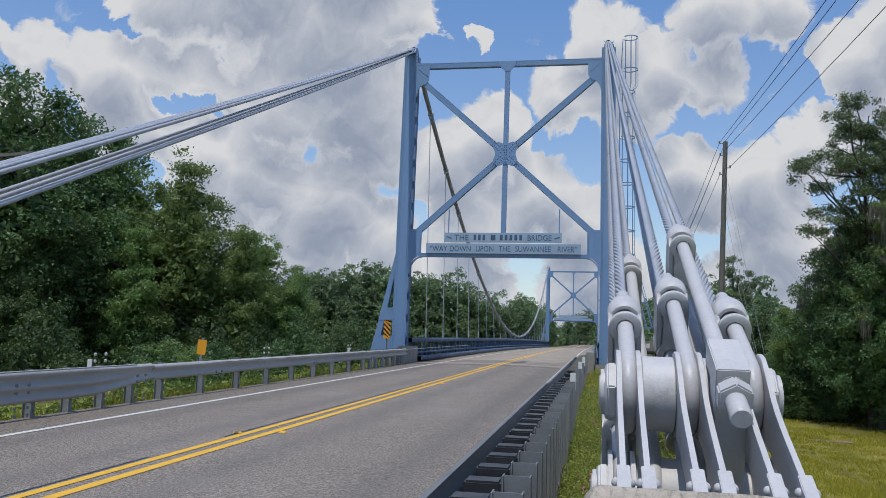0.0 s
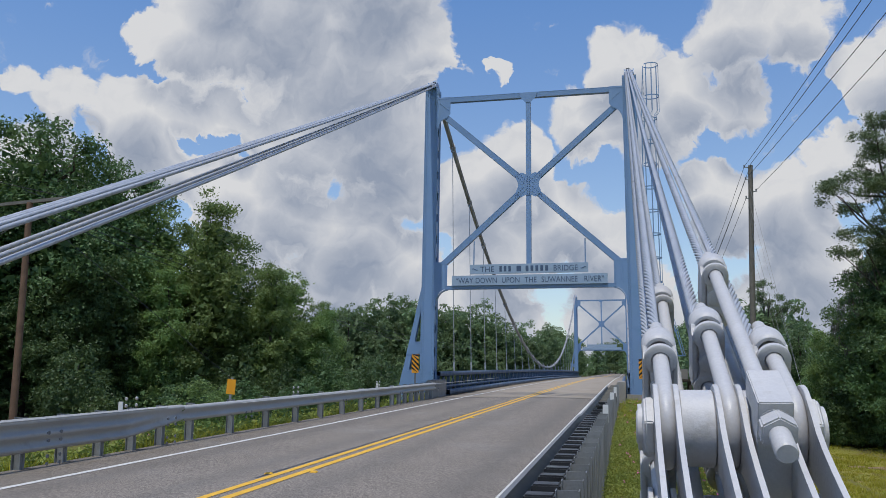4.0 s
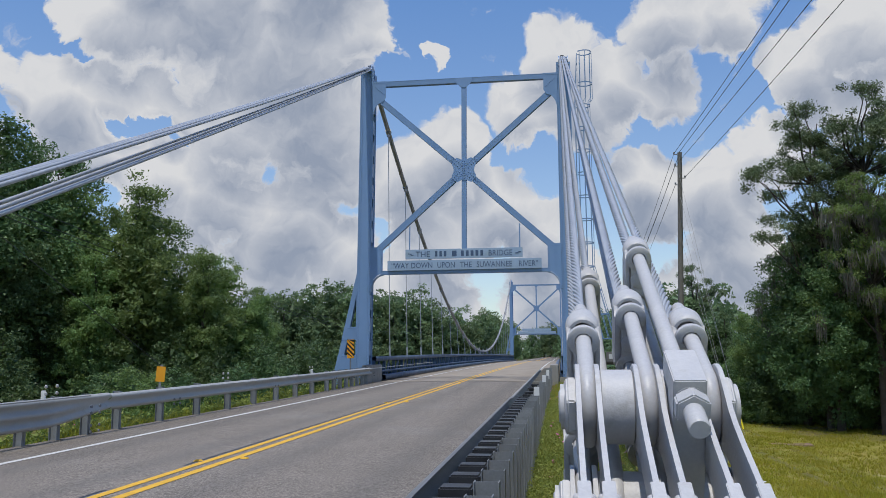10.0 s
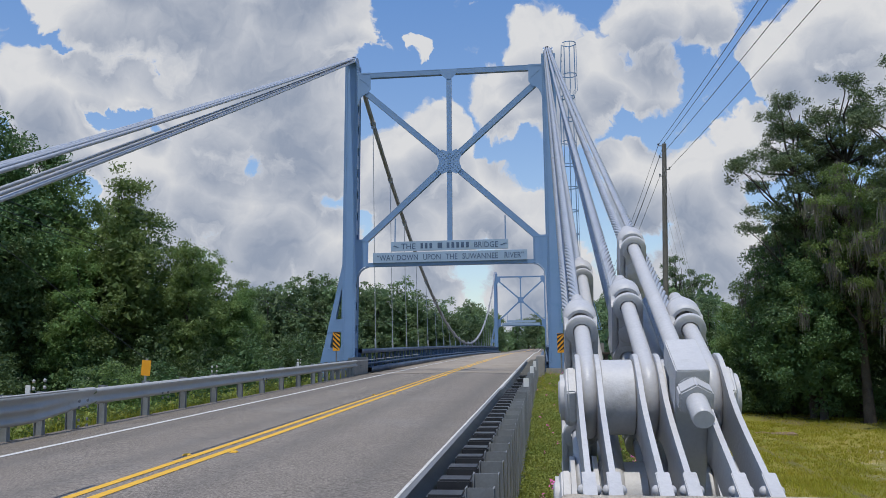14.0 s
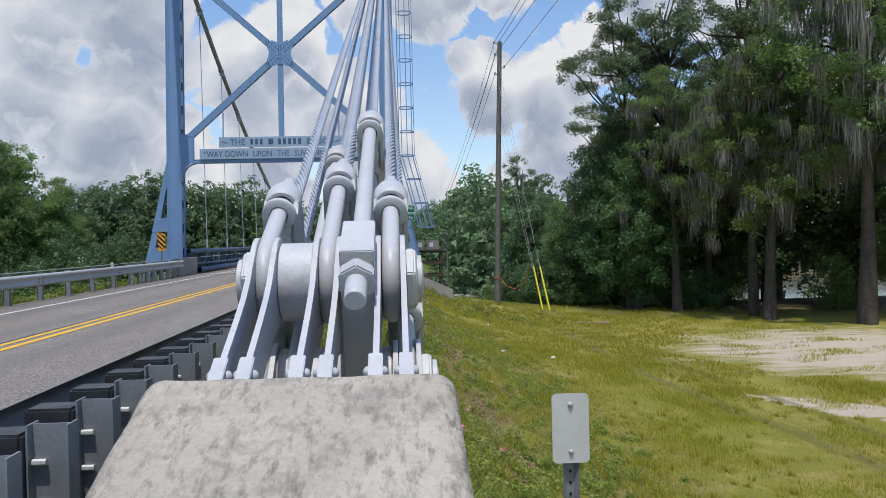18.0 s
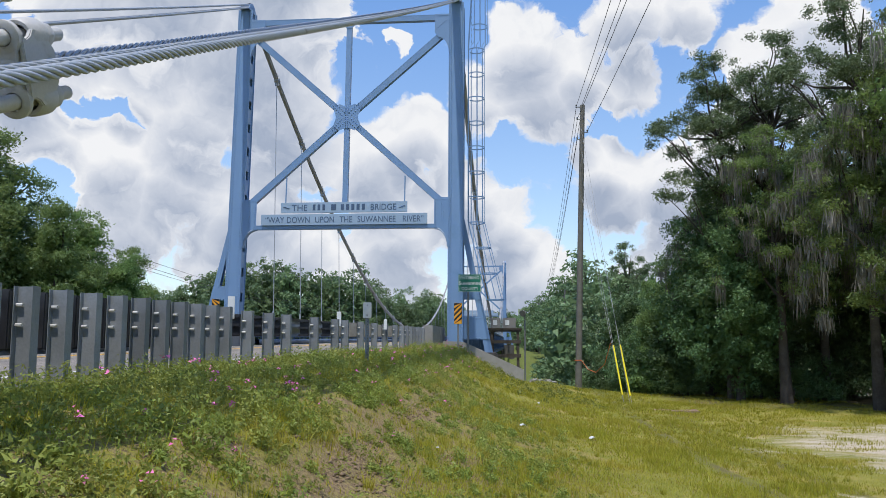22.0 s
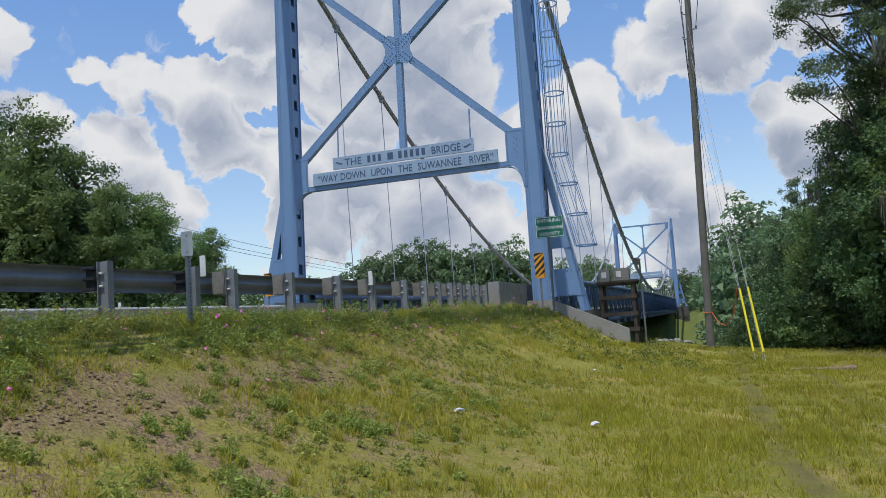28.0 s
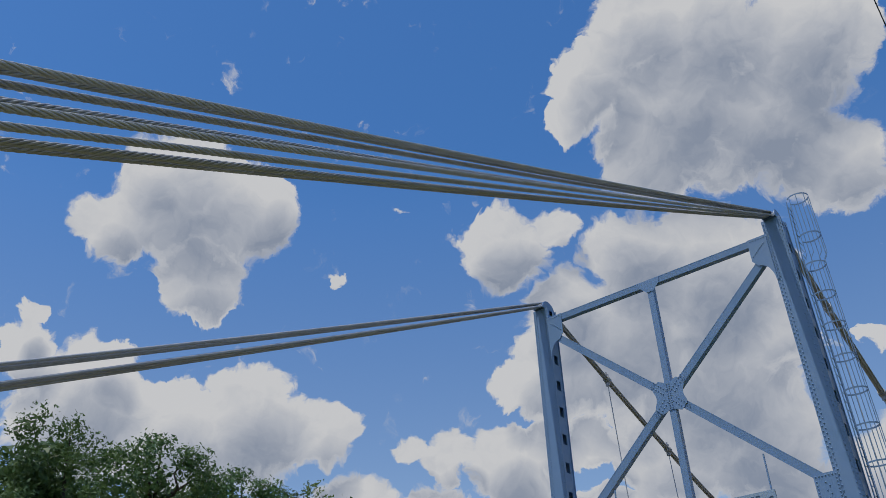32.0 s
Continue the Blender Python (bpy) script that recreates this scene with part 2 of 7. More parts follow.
BLUE = surface("blue bridge paint", (0.135, 0.245, 0.425), (0.165, 0.275, 0.46), 2.0, 40.0, 0.42, 0.0, 0.05, 0.5, 0.5, (0.13, 0.24, 0.40), 1.1, 0.58, 0.75)
# girder paint: darker than the tower's blue, mottled by noise
BLUE_FAR = surface("dark mottled blue girder paint", (0.085, 0.14, 0.23), (0.06, 0.10, 0.165), 1.5, 20.0, 0.55, 0.0, 0.05, 0.6, 0.4, (0.07, 0.10, 0.15), 0.8, 0.55, 0.75)
PALE_SIGN = surface("pale blue letter board paint", (0.27, 0.375, 0.51), (0.32, 0.43, 0.56), 2.0, 30.0, 0.45, 0.0, 0.04, 0.5, 0.4, (0.28, 0.38, 0.50), 1.4, 0.6, 0.75)
LETTER = surface("dark blue letter paint", (0.07, 0.12, 0.21), None, 4.0, 40.0, 0.5, 0.0, 0.02)
SILVER = surface("pale grey anchorage paint", (0.455, 0.455, 0.462), (0.54, 0.538, 0.54), 3.0, 45.0, 0.45, 0.0, 0.14, 0.8, 0.45, (0.40, 0.39, 0.37), 3.2, 0.56, 0.74)
ROPE = surface("grey painted wire rope", (0.33, 0.36, 0.41), (0.43, 0.46, 0.51), 5.0, 50.0, 0.45, 0.1, 0.12, 0.8, 0.5, (0.23, 0.235, 0.25), 3.0, 0.58, 0.76)
CABLE = surface("weathered grey main cable", (0.30, 0.31, 0.335), (0.40, 0.41, 0.43), 1.2, 30.0, 0.5, 0.1, 0.10, 0.8, 0.4, (0.20, 0.17, 0.14), 1.0, 0.5, 0.75)
GALV = surface("galvanised steel", (0.36, 0.365, 0.36), (0.43, 0.435, 0.43), 5.0, 50.0, 0.5, 0.22, 0.05, 0.7, 0.4, (0.29, 0.285, 0.27), 2.0, 0.58, 0.78, 0.06)
# right rail: darker than the other rail's steel, blotched by noise
GALV_RAIL = surface("dull dark blotched rail steel", (0.155, 0.165, 0.175), (0.21, 0.22, 0.23), 3.0, 50.0, 0.5, 0.25, 0.05, 0.8, 0.4, (0.12, 0.125, 0.13), 1.6, 0.54, 0.76)
GALV_POST = surface("dull galvanised post", (0.20, 0.215, 0.225), (0.27, 0.285, 0.295), 4.0, 60.0, 0.55, 0.25, 0.08, 0.9, 0.4, (0.16, 0.17, 0.17), 2.0, 0.52, 0.75, 0.15)
BLACK = surface("black moulded plastic", (0.022, 0.023, 0.026), (0.035, 0.036, 0.04), 6.0, 50.0, 0.38, 0.0, 0.06, 0.8, 0.5, None, 1, 0, 1, 0.2)
TIMBER = surface("grey weathered timber", (0.26, 0.25, 0.22), (0.16, 0.15, 0.13), 3.0, 30.0, 0.8, 0.0, 0.3, 0.8, 0.2)
TARRED = surface("dark tarred piling", (0.05, 0.045, 0.04), (0.09, 0.08, 0.07), 2.0, 20.0, 0.8, 0.0, 0.3, 0.8, 0.2)
POLE_WOOD = surface("weathered grey-brown pole", (0.125, 0.120, 0.105), (0.190, 0.184, 0.165), 3.0, 40.0, 0.85, 0.0, 0.4, 0.8, 0.2)
DARK_TIMBER = surface("dark weathered timber", (0.10, 0.085, 0.07), (0.055, 0.048, 0.04), 3.0, 30.0, 0.85, 0.0, 0.3, 0.8, 0.2)
CABINET = surface("dull grey cabinet paint", (0.20, 0.19, 0.175), (0.25, 0.24, 0.22), 5.0, 50.0, 0.6, 0.0, 0.05)
# much darker than the other concrete, with blotches; pier caps and anchor block
PIER = surface("near-black mottled concrete", (0.085, 0.08, 0.072), (0.13, 0.125, 0.115), 1.2, 15.0, 0.9, 0.0, 0.3, 0.9, 0.2, (0.045, 0.042, 0.038), 0.9, 0.45, 0.65)
POLE_BROWN = surface("brown pole timber", (0.20, 0.125, 0.085), (0.13, 0.085, 0.06), 3.0, 40.0, 0.85, 0.0, 0.4, 0.8, 0.2)
CONCRETE = surface("stained grey concrete", (0.34, 0.33, 0.305), (0.25, 0.24, 0.225), 2.5, 35.0, 0.85, 0.0, 0.25, 0.7, 0.25, (0.17, 0.16, 0.15), 1.6, 0.55, 0.75)
WIRE = surface("dark conductor", (0.05, 0.05, 0.055), None, 3.0, 20.0, 0.5, 0.3, 0.0)
YELLOW = surface("yellow sign sheeting", (0.80, 0.36, 0.02), (0.75, 0.32, 0.02), 6.0, 50.0, 0.4, 0.0, 0.0)
GUARD_YELLOW = surface("bright yellow plastic guard", (0.80, 0.68, 0.03), None, 6.0, 50.0, 0.35, 0.0, 0.0, 0.2)
SIGN_BLACK = surface("black sign sheeting", (0.02, 0.02, 0.022), None, 6.0, 50.0, 0.45, 0.0, 0.0)
GREEN = surface("green sign sheeting", (0.006, 0.135, 0.085), (0.008, 0.15, 0.095), 4.0, 50.0, 0.35, 0.0, 0.0, 0.4)
WHITE = surface("white sheeting", (0.78, 0.79, 0.78), None, 6.0, 50.0, 0.45, 0.0, 0.0, 0.3)
SIGN_BACK = surface("pale aluminium sign plate", (0.58, 0.57, 0.54), (0.66, 0.65, 0.615), 5.0, 70.0, 0.5, 0.15, 0.05, 0.8, 0.4, (0.48, 0.48, 0.46), 5.0, 0.58, 0.75)
ORANGE = surface("orange tape", (0.75, 0.16, 0.04), None, 5.0, 40.0, 0.5, 0.0, 0.0)
WHITE_LINE = surface("worn white road paint", (0.66, 0.66, 0.63), (0.50, 0.50, 0.48), 8.0, 90.0, 0.7, 0.0, 0.2, 0.9, 0.3, (0.22, 0.22, 0.22), 5.0, 0.62, 0.72)
YELLOW_LINE = surface("worn yellow road paint", (0.80, 0.46, 0.05), (0.66, 0.38, 0.05), 8.0, 90.0, 0.7, 0.0, 0.2, 0.9, 0.3, (0.24, 0.2, 0.12), 5.0, 0.62, 0.72)
BARK = surface("grey-brown bark", (0.052, 0.044, 0.037), (0.10, 0.088, 0.076), 2.0, 14.0, 0.9, 0.0, 0.5, 0.9, 0.15)
MOSS = leafy("grey hanging moss", (0.150, 0.145, 0.125), (0.240, 0.230, 0.205), (0.185, 0.175, 0.145), 0.25)
LEAF_OAK = leafy("dark green oak leaves", (0.052, 0.104, 0.042), (0.100, 0.178, 0.066), (0.138, 0.212, 0.070), 0.30)
# far leaves: distance haze is put into the colour as a paler green
LEAF_HAZED = leafy("distant leaves paled for haze", (0.115, 0.188, 0.092), (0.172, 0.262, 0.125), (0.200, 0.280, 0.118), 0.38)
LEAF_LIVE = leafy("live oak leaves in the sun", (0.085, 0.150, 0.050), (0.175, 0.265, 0.080), (0.235, 0.315, 0.090), 0.48)
LEAF_LIGHT = leafy("fresh green leaves", (0.105, 0.185, 0.062), (0.180, 0.285, 0.094), (0.240, 0.330, 0.102), 0.42)
LEAF_PINE = leafy("dark pine needles", (0.080, 0.125, 0.062), (0.135, 0.190, 0.090), (0.160, 0.205, 0.086), 0.32)
LEAF_WEED = leafy("weed leaves", (0.115, 0.165, 0.030), (0.275, 0.340, 0.062), (0.370, 0.365, 0.085), 0.38)
GRASS = leafy("grass blades", (0.235, 0.278, 0.018), (0.420, 0.396, 0.036), (0.510, 0.425, 0.070), 0.45)
STRAW = leafy("dry straw", (0.28, 0.185, 0.10), (0.40, 0.28, 0.155), (0.33, 0.25, 0.10), 0.3)
CLOD = surface("dry brown soil", (0.30, 0.215, 0.14), (0.15, 0.105, 0.068), 4.0, 40.0, 0.95, 0.0, 0.4, 0.9, 0.1)
PETAL = surface("pink petals", (0.65, 0.10, 0.34), (0.75, 0.22, 0.45), 9.0, 50.0, 0.6, 0.0, 0.0)
YPETAL = surface("yellow petals", (0.80, 0.62, 0.04), None, 9.0, 50.0, 0.6, 0.0, 0.0)
LITTER = surface("white litter", (0.75, 0.75, 0.74), None, 9.0, 50.0, 0.6, 0.0, 0.1)


def block_concrete():
    m = surface("pale rough anchor concrete", (0.50, 0.445, 0.365), (0.40, 0.355, 0.29), 3.0, 40.0, 0.9, 0.0, 1.0, 1.0, 0.2, (0.33, 0.30, 0.25), 7.0, 0.50, 0.66)
    nt = m.node_tree
    b = nt.nodes["Principled BSDF"]
    for n in nt.nodes:
        if n.type == "BUMP":
            n.inputs["Distance"].default_value = 0.02
    # grey trowel and run streaks slanting down the slope
    mp = nt.nodes.new("ShaderNodeMapping")
    mp.inputs["Rotation"].default_value = (0, 0, radians(18))
    mp.inputs["Scale"].default_value = (13.0, 4.5, 5.0)
    link(nt, nt.nodes.new("ShaderNodeTexCoord").outputs["Object"], mp.inputs["Vector"])
    run = maprange(nt, noise_fac(nt, mp.outputs[0], 2.2, 8.0, 0.7), 0.49, 0.66, 0.0, 0.75)
    src = b.inputs["Base Color"].links[0].from_socket
    link(nt, mixc(nt, run, src, (0.17, 0.155, 0.13)), b.inputs["Base Color"])
    return m


def asphalt():
    m = surface("grey worn asphalt", (0.128, 0.114, 0.100), (0.098, 0.088, 0.077), 0.9, 5.0, 0.95, 0.0, 0.7, 0.9, 0.15, (0.15, 0.147, 0.14), 0.35, 0.5, 0.72)
    nt = m.node_tree
    b = nt.nodes["Principled BSDF"]
    co = nt.nodes.new("ShaderNodeTexCoord").outputs["Object"]
    stone = noise_fac(nt, co, 34.0, 7.0, 0.88)
    src = b.inputs["Base Color"].links[0].from_socket
    link(nt, mixc(nt, maprange(nt, stone, 0.44, 0.58, 0.0, 1.0), src, (0.36, 0.32, 0.278)), b.inputs["Base Color"])
    # tyre-polished bands along the lanes
    sep = nt.nodes.new("ShaderNodeSeparateXYZ")
    link(nt, co, sep.inputs[0])
    ax = mathn(nt, "ABSOLUTE", sep.outputs[0], 0)
    band = maprange(nt, mathn(nt, "ABSOLUTE", mathn(nt, "SUBTRACT", mathn(nt, "ABSOLUTE", mathn(nt, "SUBTRACT", ax, 1.65), 0), 0.85), 0), 0.0, 0.45, 0.35, 0.0)
    src = b.inputs["Base Color"].links[0].from_socket
    link(nt, mixc(nt, band, src, (0.115, 0.112, 0.108)), b.inputs["Base Color"])
    return m


def deck_concrete():
    return surface("tan worn deck concrete", (0.36, 0.31, 0.25), (0.29, 0.25, 0.20), 0.8, 12.0, 0.85, 0.0, 0.3, 0.9, 0.25, (0.20, 0.17, 0.14), 0.5, 0.55, 0.75)


def soil():
    """Mown grass, bare soil and a sandy clearing on one sheet."""
    m = bpy.data.materials.new("mown grass and sand")
    m.use_nodes = True
    nt = m.node_tree
    b = nt.nodes["Principled BSDF"]
    co = nt.nodes.new("ShaderNodeTexCoord").outputs["Object"]
    sep = nt.nodes.new("ShaderNodeSeparateXYZ")
    link(nt, co, sep.inputs[0])
    X, Y = sep.outputs[0], sep.outputs[1]
    big, mid, fine = noise_fac(nt, co, 0.25, 5.0), noise_fac(nt, co, 1.6, 6.0, 0.65), noise_fac(nt, co, 26.0, 5.0, 0.7)
    col = mixc(nt, maprange(nt, mid, 0.35, 0.65), (0.250, 0.265, 0.030), (0.370, 0.345, 0.058))
    col = mixc(nt, maprange(nt, fine, 0.35, 0.7), col, (0.165, 0.150, 0.045))
    col = mixc(nt, maprange(nt, big, 0.5, 0.7, 0, 0.6), col, (0.37, 0.31, 0.085))
    dry = noise_fac(nt, co, 0.8, 8.0, 0.72)
    col = mixc(nt, maprange(nt, dry, 0.50, 0.66, 0, 0.75), col, (0.43, 0.325, 0.125))
    # trampled soil on the shoulder slope
    near = mathn(nt, "MULTIPLY", maprange(nt, X, 4.6, 5.4, 0, 1), maprange(nt, X, 9.6, 7.4, 0, 1))
    near = mathn(nt, "MULTIPLY", near, maprange(nt, Y, 27, 20, 0, 1))
    bare = mathn(nt, "MULTIPLY", near, maprange(nt, mathn(nt, "ADD", mathn(nt, "MULTIPLY", mid, 0.7), mathn(nt, "MULTIPLY", fine, 0.3)), 0.47, 0.57))
    band = mathn(nt, "MULTIPLY", maprange(nt, mathn(nt, "ABSOLUTE", mathn(nt, "SUBTRACT", mathn(nt, "ADD", X, mathn(nt, "MULTIPLY", mid, 0.9)), 6.8), 0), 0.12, 0.5, 1.0, 0.0), mathn(nt, "MULTIPLY", maprange(nt, Y, 8.0, 10.5), maprange(nt, Y, 22.5, 19.5)))
    bare = mathn(nt, "MAXIMUM", bare, mathn(nt, "MULTIPLY", band, 0.8))
    col = mixc(nt, bare, col, mixc(nt, maprange(nt, fine, 0.4, 0.65), (0.34, 0.240, 0.140), (0.15, 0.105, 0.060)))
    # sandy pull-off
    dx = mathn(nt, "MULTIPLY", mathn(nt, "SUBTRACT", X, 20.6), 0.155)
    dy = mathn(nt, "MULTIPLY", mathn(nt, "SUBTRACT", Y, 25.5), 0.16)
    r = mathn(nt, "ADD", mathn(nt, "MULTIPLY", dx, dx), mathn(nt, "MULTIPLY", dy, dy))
    streak = nt.nodes.new("ShaderNodeMapping")
    streak.inputs["Scale"].default_value = (0.35, 1.3, 1.0)
    link(nt, co, streak.inputs["Vector"])
    lanes = noise_fac(nt, streak.outputs[0], 1.4, 7.0, 0.7)
    r = mathn(nt, "ADD", r, mathn(nt, "MULTIPLY", mathn(nt, "SUBTRACT", lanes, 0.46), 4.0))
    r = mathn(nt, "ADD", r, mathn(nt, "MULTIPLY", mathn(nt, "SUBTRACT", fine, 0.5), 1.4))
    sand = maprange(nt, r, 1.35, 0.5, 0, 1)
    dx = mathn(nt, "MULTIPLY", mathn(nt, "SUBTRACT", X, 15.0), 0.42)
    dy = mathn(nt, "MULTIPLY", mathn(nt, "SUBTRACT", Y, mathn(nt, "SUBTRACT", 31.0, mathn(nt, "MULTIPLY", X, 0.95))), 0.75)
    r2 = mathn(nt, "ADD", mathn(nt, "MULTIPLY", dx, dx), mathn(nt, "MULTIPLY", dy, dy))
    r2 = mathn(nt, "ADD", r2, mathn(nt, "MULTIPLY", mathn(nt, "SUBTRACT", lanes, 0.45), 4.0))
    sand = mathn(nt, "MAXIMUM", sand, maprange(nt, r2, 1.1, 0.8, 0, 1))
    col = mixc(nt, sand, col, mixc(nt, maprange(nt, fine, 0.3, 0.7), (0.64, 0.55, 0.43), (0.44, 0.365, 0.26)))
    # two faint wheel tracks across the grass
    lane = mathn(nt, "SUBTRACT", X, mathn(nt, "ADD", 11.4, maprange(nt, Y, 21.0, 12.0, 0.0, 1.1)))
    for off in (0.0, -1.7):
        tr = maprange(nt, mathn(nt, "ABSOLUTE", mathn(nt, "ADD", lane, off), 0), 0.10, 0.30, 0.85, 0.0)
        col = mixc(nt, mathn(nt, "MULTIPLY", tr, maprange(nt, mid, 0.3, 0.6)), col, (0.13, 0.12, 0.045))
    # rough green banks beyond the abutment
    col = mixc(nt, maprange(nt, mathn(nt, "ADD", Y, mathn(nt, "MULTIPLY", mid, 5.0)), 45.0, 51.0, 0.0, 0.85), col, (0.105, 0.140, 0.040))
    col = mixc(nt, maprange(nt, mathn(nt, "ADD", X, mid), -4.2, -5.4, 0, 0.75), col, (0.115, 0.125, 0.040))
    # leaf litter under the woods
    wood = maprange(nt, mathn(nt, "ADD", X, mathn(nt, "MULTIPLY", mid, 6.0)), -9.5, -12.0, 0, 0.9)
    col = mixc(nt, wood, col, (0.07, 0.06, 0.03))
    far = mathn(nt, "MULTIPLY", maprange(nt, Y, 36.0, 42.0), maprange(nt, mathn(nt, "ADD", X, mathn(nt, "MULTIPLY", mid, 3.0)), 15.5, 17.5))
    col = mixc(nt, far, col, (0.09, 0.075, 0.04))
    link(nt, col, b.inputs["Base Color"])
    b.inputs["Roughness"].default_value = 0.95
    b.inputs["Specular IOR Level"].default_value = 0.15
    bp = nt.nodes.new("ShaderNodeBump")
    bp.inputs["Strength"].default_value, bp.inputs["Distance"].default_value = 0.7, 0.08
    link(nt, mathn(nt, "ADD", fine, mid), bp.inputs["Height"])
    link(nt, bp.outputs[0], b.inputs["Normal"])
    return m


ANCHOR, ASPHALT, DECK, SOIL = block_concrete(), asphalt(), deck_concrete(), soil()
WATER = surface("dark river water", (0.02, 0.022, 0.015), None, 0.5, 3.0, 0.08, 0.0, 0.15)


# ---- mesh helpers ----
def empty(name, at, label="", category="", group="", kind=""):
    ob = new(name)
    ob.location = at
    return tagged(ob, label, category, group, kind)


def root_of(ob):
    while ob.parent:
        ob = ob.parent
    return ob


def mesh_np(name, verts, faces, mat, smooth=False):
    me = bpy.data.meshes.new(name)
    verts = np.asarray(verts, dtype=np.float32)
    faces = np.asarray(faces, dtype=np.int32)
    n, k = faces.shape
    me.vertices.add(len(verts))
    me.vertices.foreach_set("co", verts.ravel())
    me.loops.add(n * k)
    me.loops.foreach_set("vertex_index", faces.ravel())
    me.polygons.add(n)
    me.polygons.foreach_set("loop_start", np.arange(0, n * k, k, dtype=np.int32))
    me.polygons.foreach_set("loop_total", np.full(n, k, dtype=np.int32))
    me.update(calc_edges=True)
    me.validate()
    if smooth:
        me.polygons.foreach_set("use_smooth", np.ones(n, dtype=bool))
    me.materials.append(mat)
    return me


def part(name, bm, mat, parent=None, label="", smooth=False, local=False):
    """Links a bmesh as one object, under a thing or a part. Its coordinates are the world's, unless local."""
    me = bpy.data.meshes.new(name)
    if parent is not None and not local:
        bmesh.ops.translate(bm, verts=bm.verts, vec=-root_of(parent).location)
    bmesh.ops.recalc_face_normals(bm, faces=bm.faces)
    bm.to_mesh(me)
    bm.free()
    if smooth or mat is SILVER:
        me.polygons.foreach_set("use_smooth", np.ones(len(me.polygons), dtype=bool))
        me.set_sharp_from_angle(angle=0.75)
    me.materials.append(mat)
    ob = new(name, me)
    ob.parent = parent
    return tagged(ob, label)


def part_me(name, me, parent, label="", shift=True):
    ob = new(name, me)
    ob.parent = parent
    if shift and parent is not None:
        ob.location = -root_of(parent).location
    return tagged(ob, label)


def box(bm, lo, hi, m=None, bevel=0.0):
    v = [bm.verts.new((x, y, z)) for x in (lo[0], hi[0]) for y in (lo[1], hi[1]) for z in (lo[2], hi[2])]
    fs = [bm.faces.new([v[i] for i in q]) for q in ((0, 1, 3, 2), (4, 6, 7, 5), (0, 4, 5, 1), (2, 3, 7, 6), (0, 2, 6, 4), (1, 5, 7, 3))]
    if bevel:
        r = bmesh.ops.bevel(bm, geom=list({e for f in fs for e in f.edges}), offset=bevel, segments=2, affect="EDGES")
        v = list({x for f in r["faces"] for x in f.verts} | {x for x in v if x.is_valid})
    if m is not None:
        bmesh.ops.transform(bm, matrix=m, verts=v)
    return v


def beam(bm, a, b, w, h, up=(0, 0, 1), bevel=0.0):
    """A bar of section w by h from a to b; h runs along up."""
    a, b, up = Vector(a), Vector(b), Vector(up)
    d = (b - a)
    n = d.length
    d.normalize()
    s = d.cross(up).normalized()
    u = s.cross(d)
    m = Matrix((s, d, u)).transposed().to_4x4()
    m.translation = a
    return box(bm, (-w / 2, 0, -h / 2), (w / 2, n, h / 2), m, bevel)


def tube(bm, pts, radii, n=10, caps=True):
    """A round tube through points, with a radius at each."""
    rings, pts = [], [Vector(p) for p in pts]
    if isinstance(radii, (int, float)):
        radii = [radii] * len(pts)
    ref = None
    for i, p in enumerate(pts):
        d = (pts[min(i + 1, len(pts) - 1)] - pts[max(i - 1, 0)]).normalized()
        if ref is None:
            ref = Vector((1, 0, 0)) if abs(d.x) < 0.8 else Vector((0, 1, 0))
        s = d.cross(ref).normalized()
        ref = s.cross(d)
        rings.append([bm.verts.new(p + (s * math.cos(t) + ref * math.sin(t)) * radii[i]) for t in (2 * math.pi * k / n for k in range(n))])
    for a, b in zip(rings, rings[1:]):
        for k in range(n):
            bm.faces.new((a[k], a[(k + 1) % n], b[(k + 1) % n], b[k]))
    if caps:
        bm.faces.new(rings[0][::-1])
        bm.faces.new(rings[-1])


def prism(bm, outline, axis, lo, hi):
    """An outline in the plane across axis (0 x, 1 y, 2 z), extruded from lo to hi."""
    def at(p, t):
        q = list(p)
        q.insert(axis, t)
        return q
    a = [bm.verts.new(at(p, lo)) for p in outline]
    b = [bm.verts.new(at(p, hi)) for p in outline]
    bm.faces.new(a)
    bm.faces.new(b[::-1])
    for i in range(len(a)):
        bm.faces.new((a[i], b[i], b[(i + 1) % len(a)], a[(i + 1) % len(a)]))
    return a + b


def sweep(name, profile, path_fn, stations, mat, closed=True, smooth=False):
    """A profile (list of across, up) carried along stations; path_fn(s, a, u) gives the place."""
    P, S = len(profile), len(stations)
    V = np.array([path_fn(s, a, u) for s in stations for a, u in profile])
    F = []
    for i in range(S - 1):
        for k in range(P if closed else P - 1):
            k2 = (k + 1) % P
            F.append((i * P + k, i * P + k2, (i + 1) * P + k2, (i + 1) * P + k))
    return mesh_np(name, V, F, mat, smooth)


def letters(name, text, size, m, mat, parent, depth=0.01, width=1.0):
    cu = bpy.data.curves.new(name, "FONT")
    cu.body, cu.size, cu.extrude, cu.align_x = text, size, depth, "CENTER"
    cu.resolution_u = 3
    tmp = bpy.data.objects.new(name, cu)
    scene.collection.objects.link(tmp)
    bpy.context.view_layer.update()
    me = bpy.data.meshes.new_from_object(tmp.evaluated_get(bpy.context.evaluated_depsgraph_get()))
    bpy.data.objects.remove(tmp)
    me.materials.clear()
    me.materials.append(mat)
    me.transform(m @ Matrix.Diagonal((width, 1, 1, 1)))
    me.transform(Matrix.Translation(-root_of(parent).location))
    ob = new(name, me)
    ob.parent = parent
    return ob


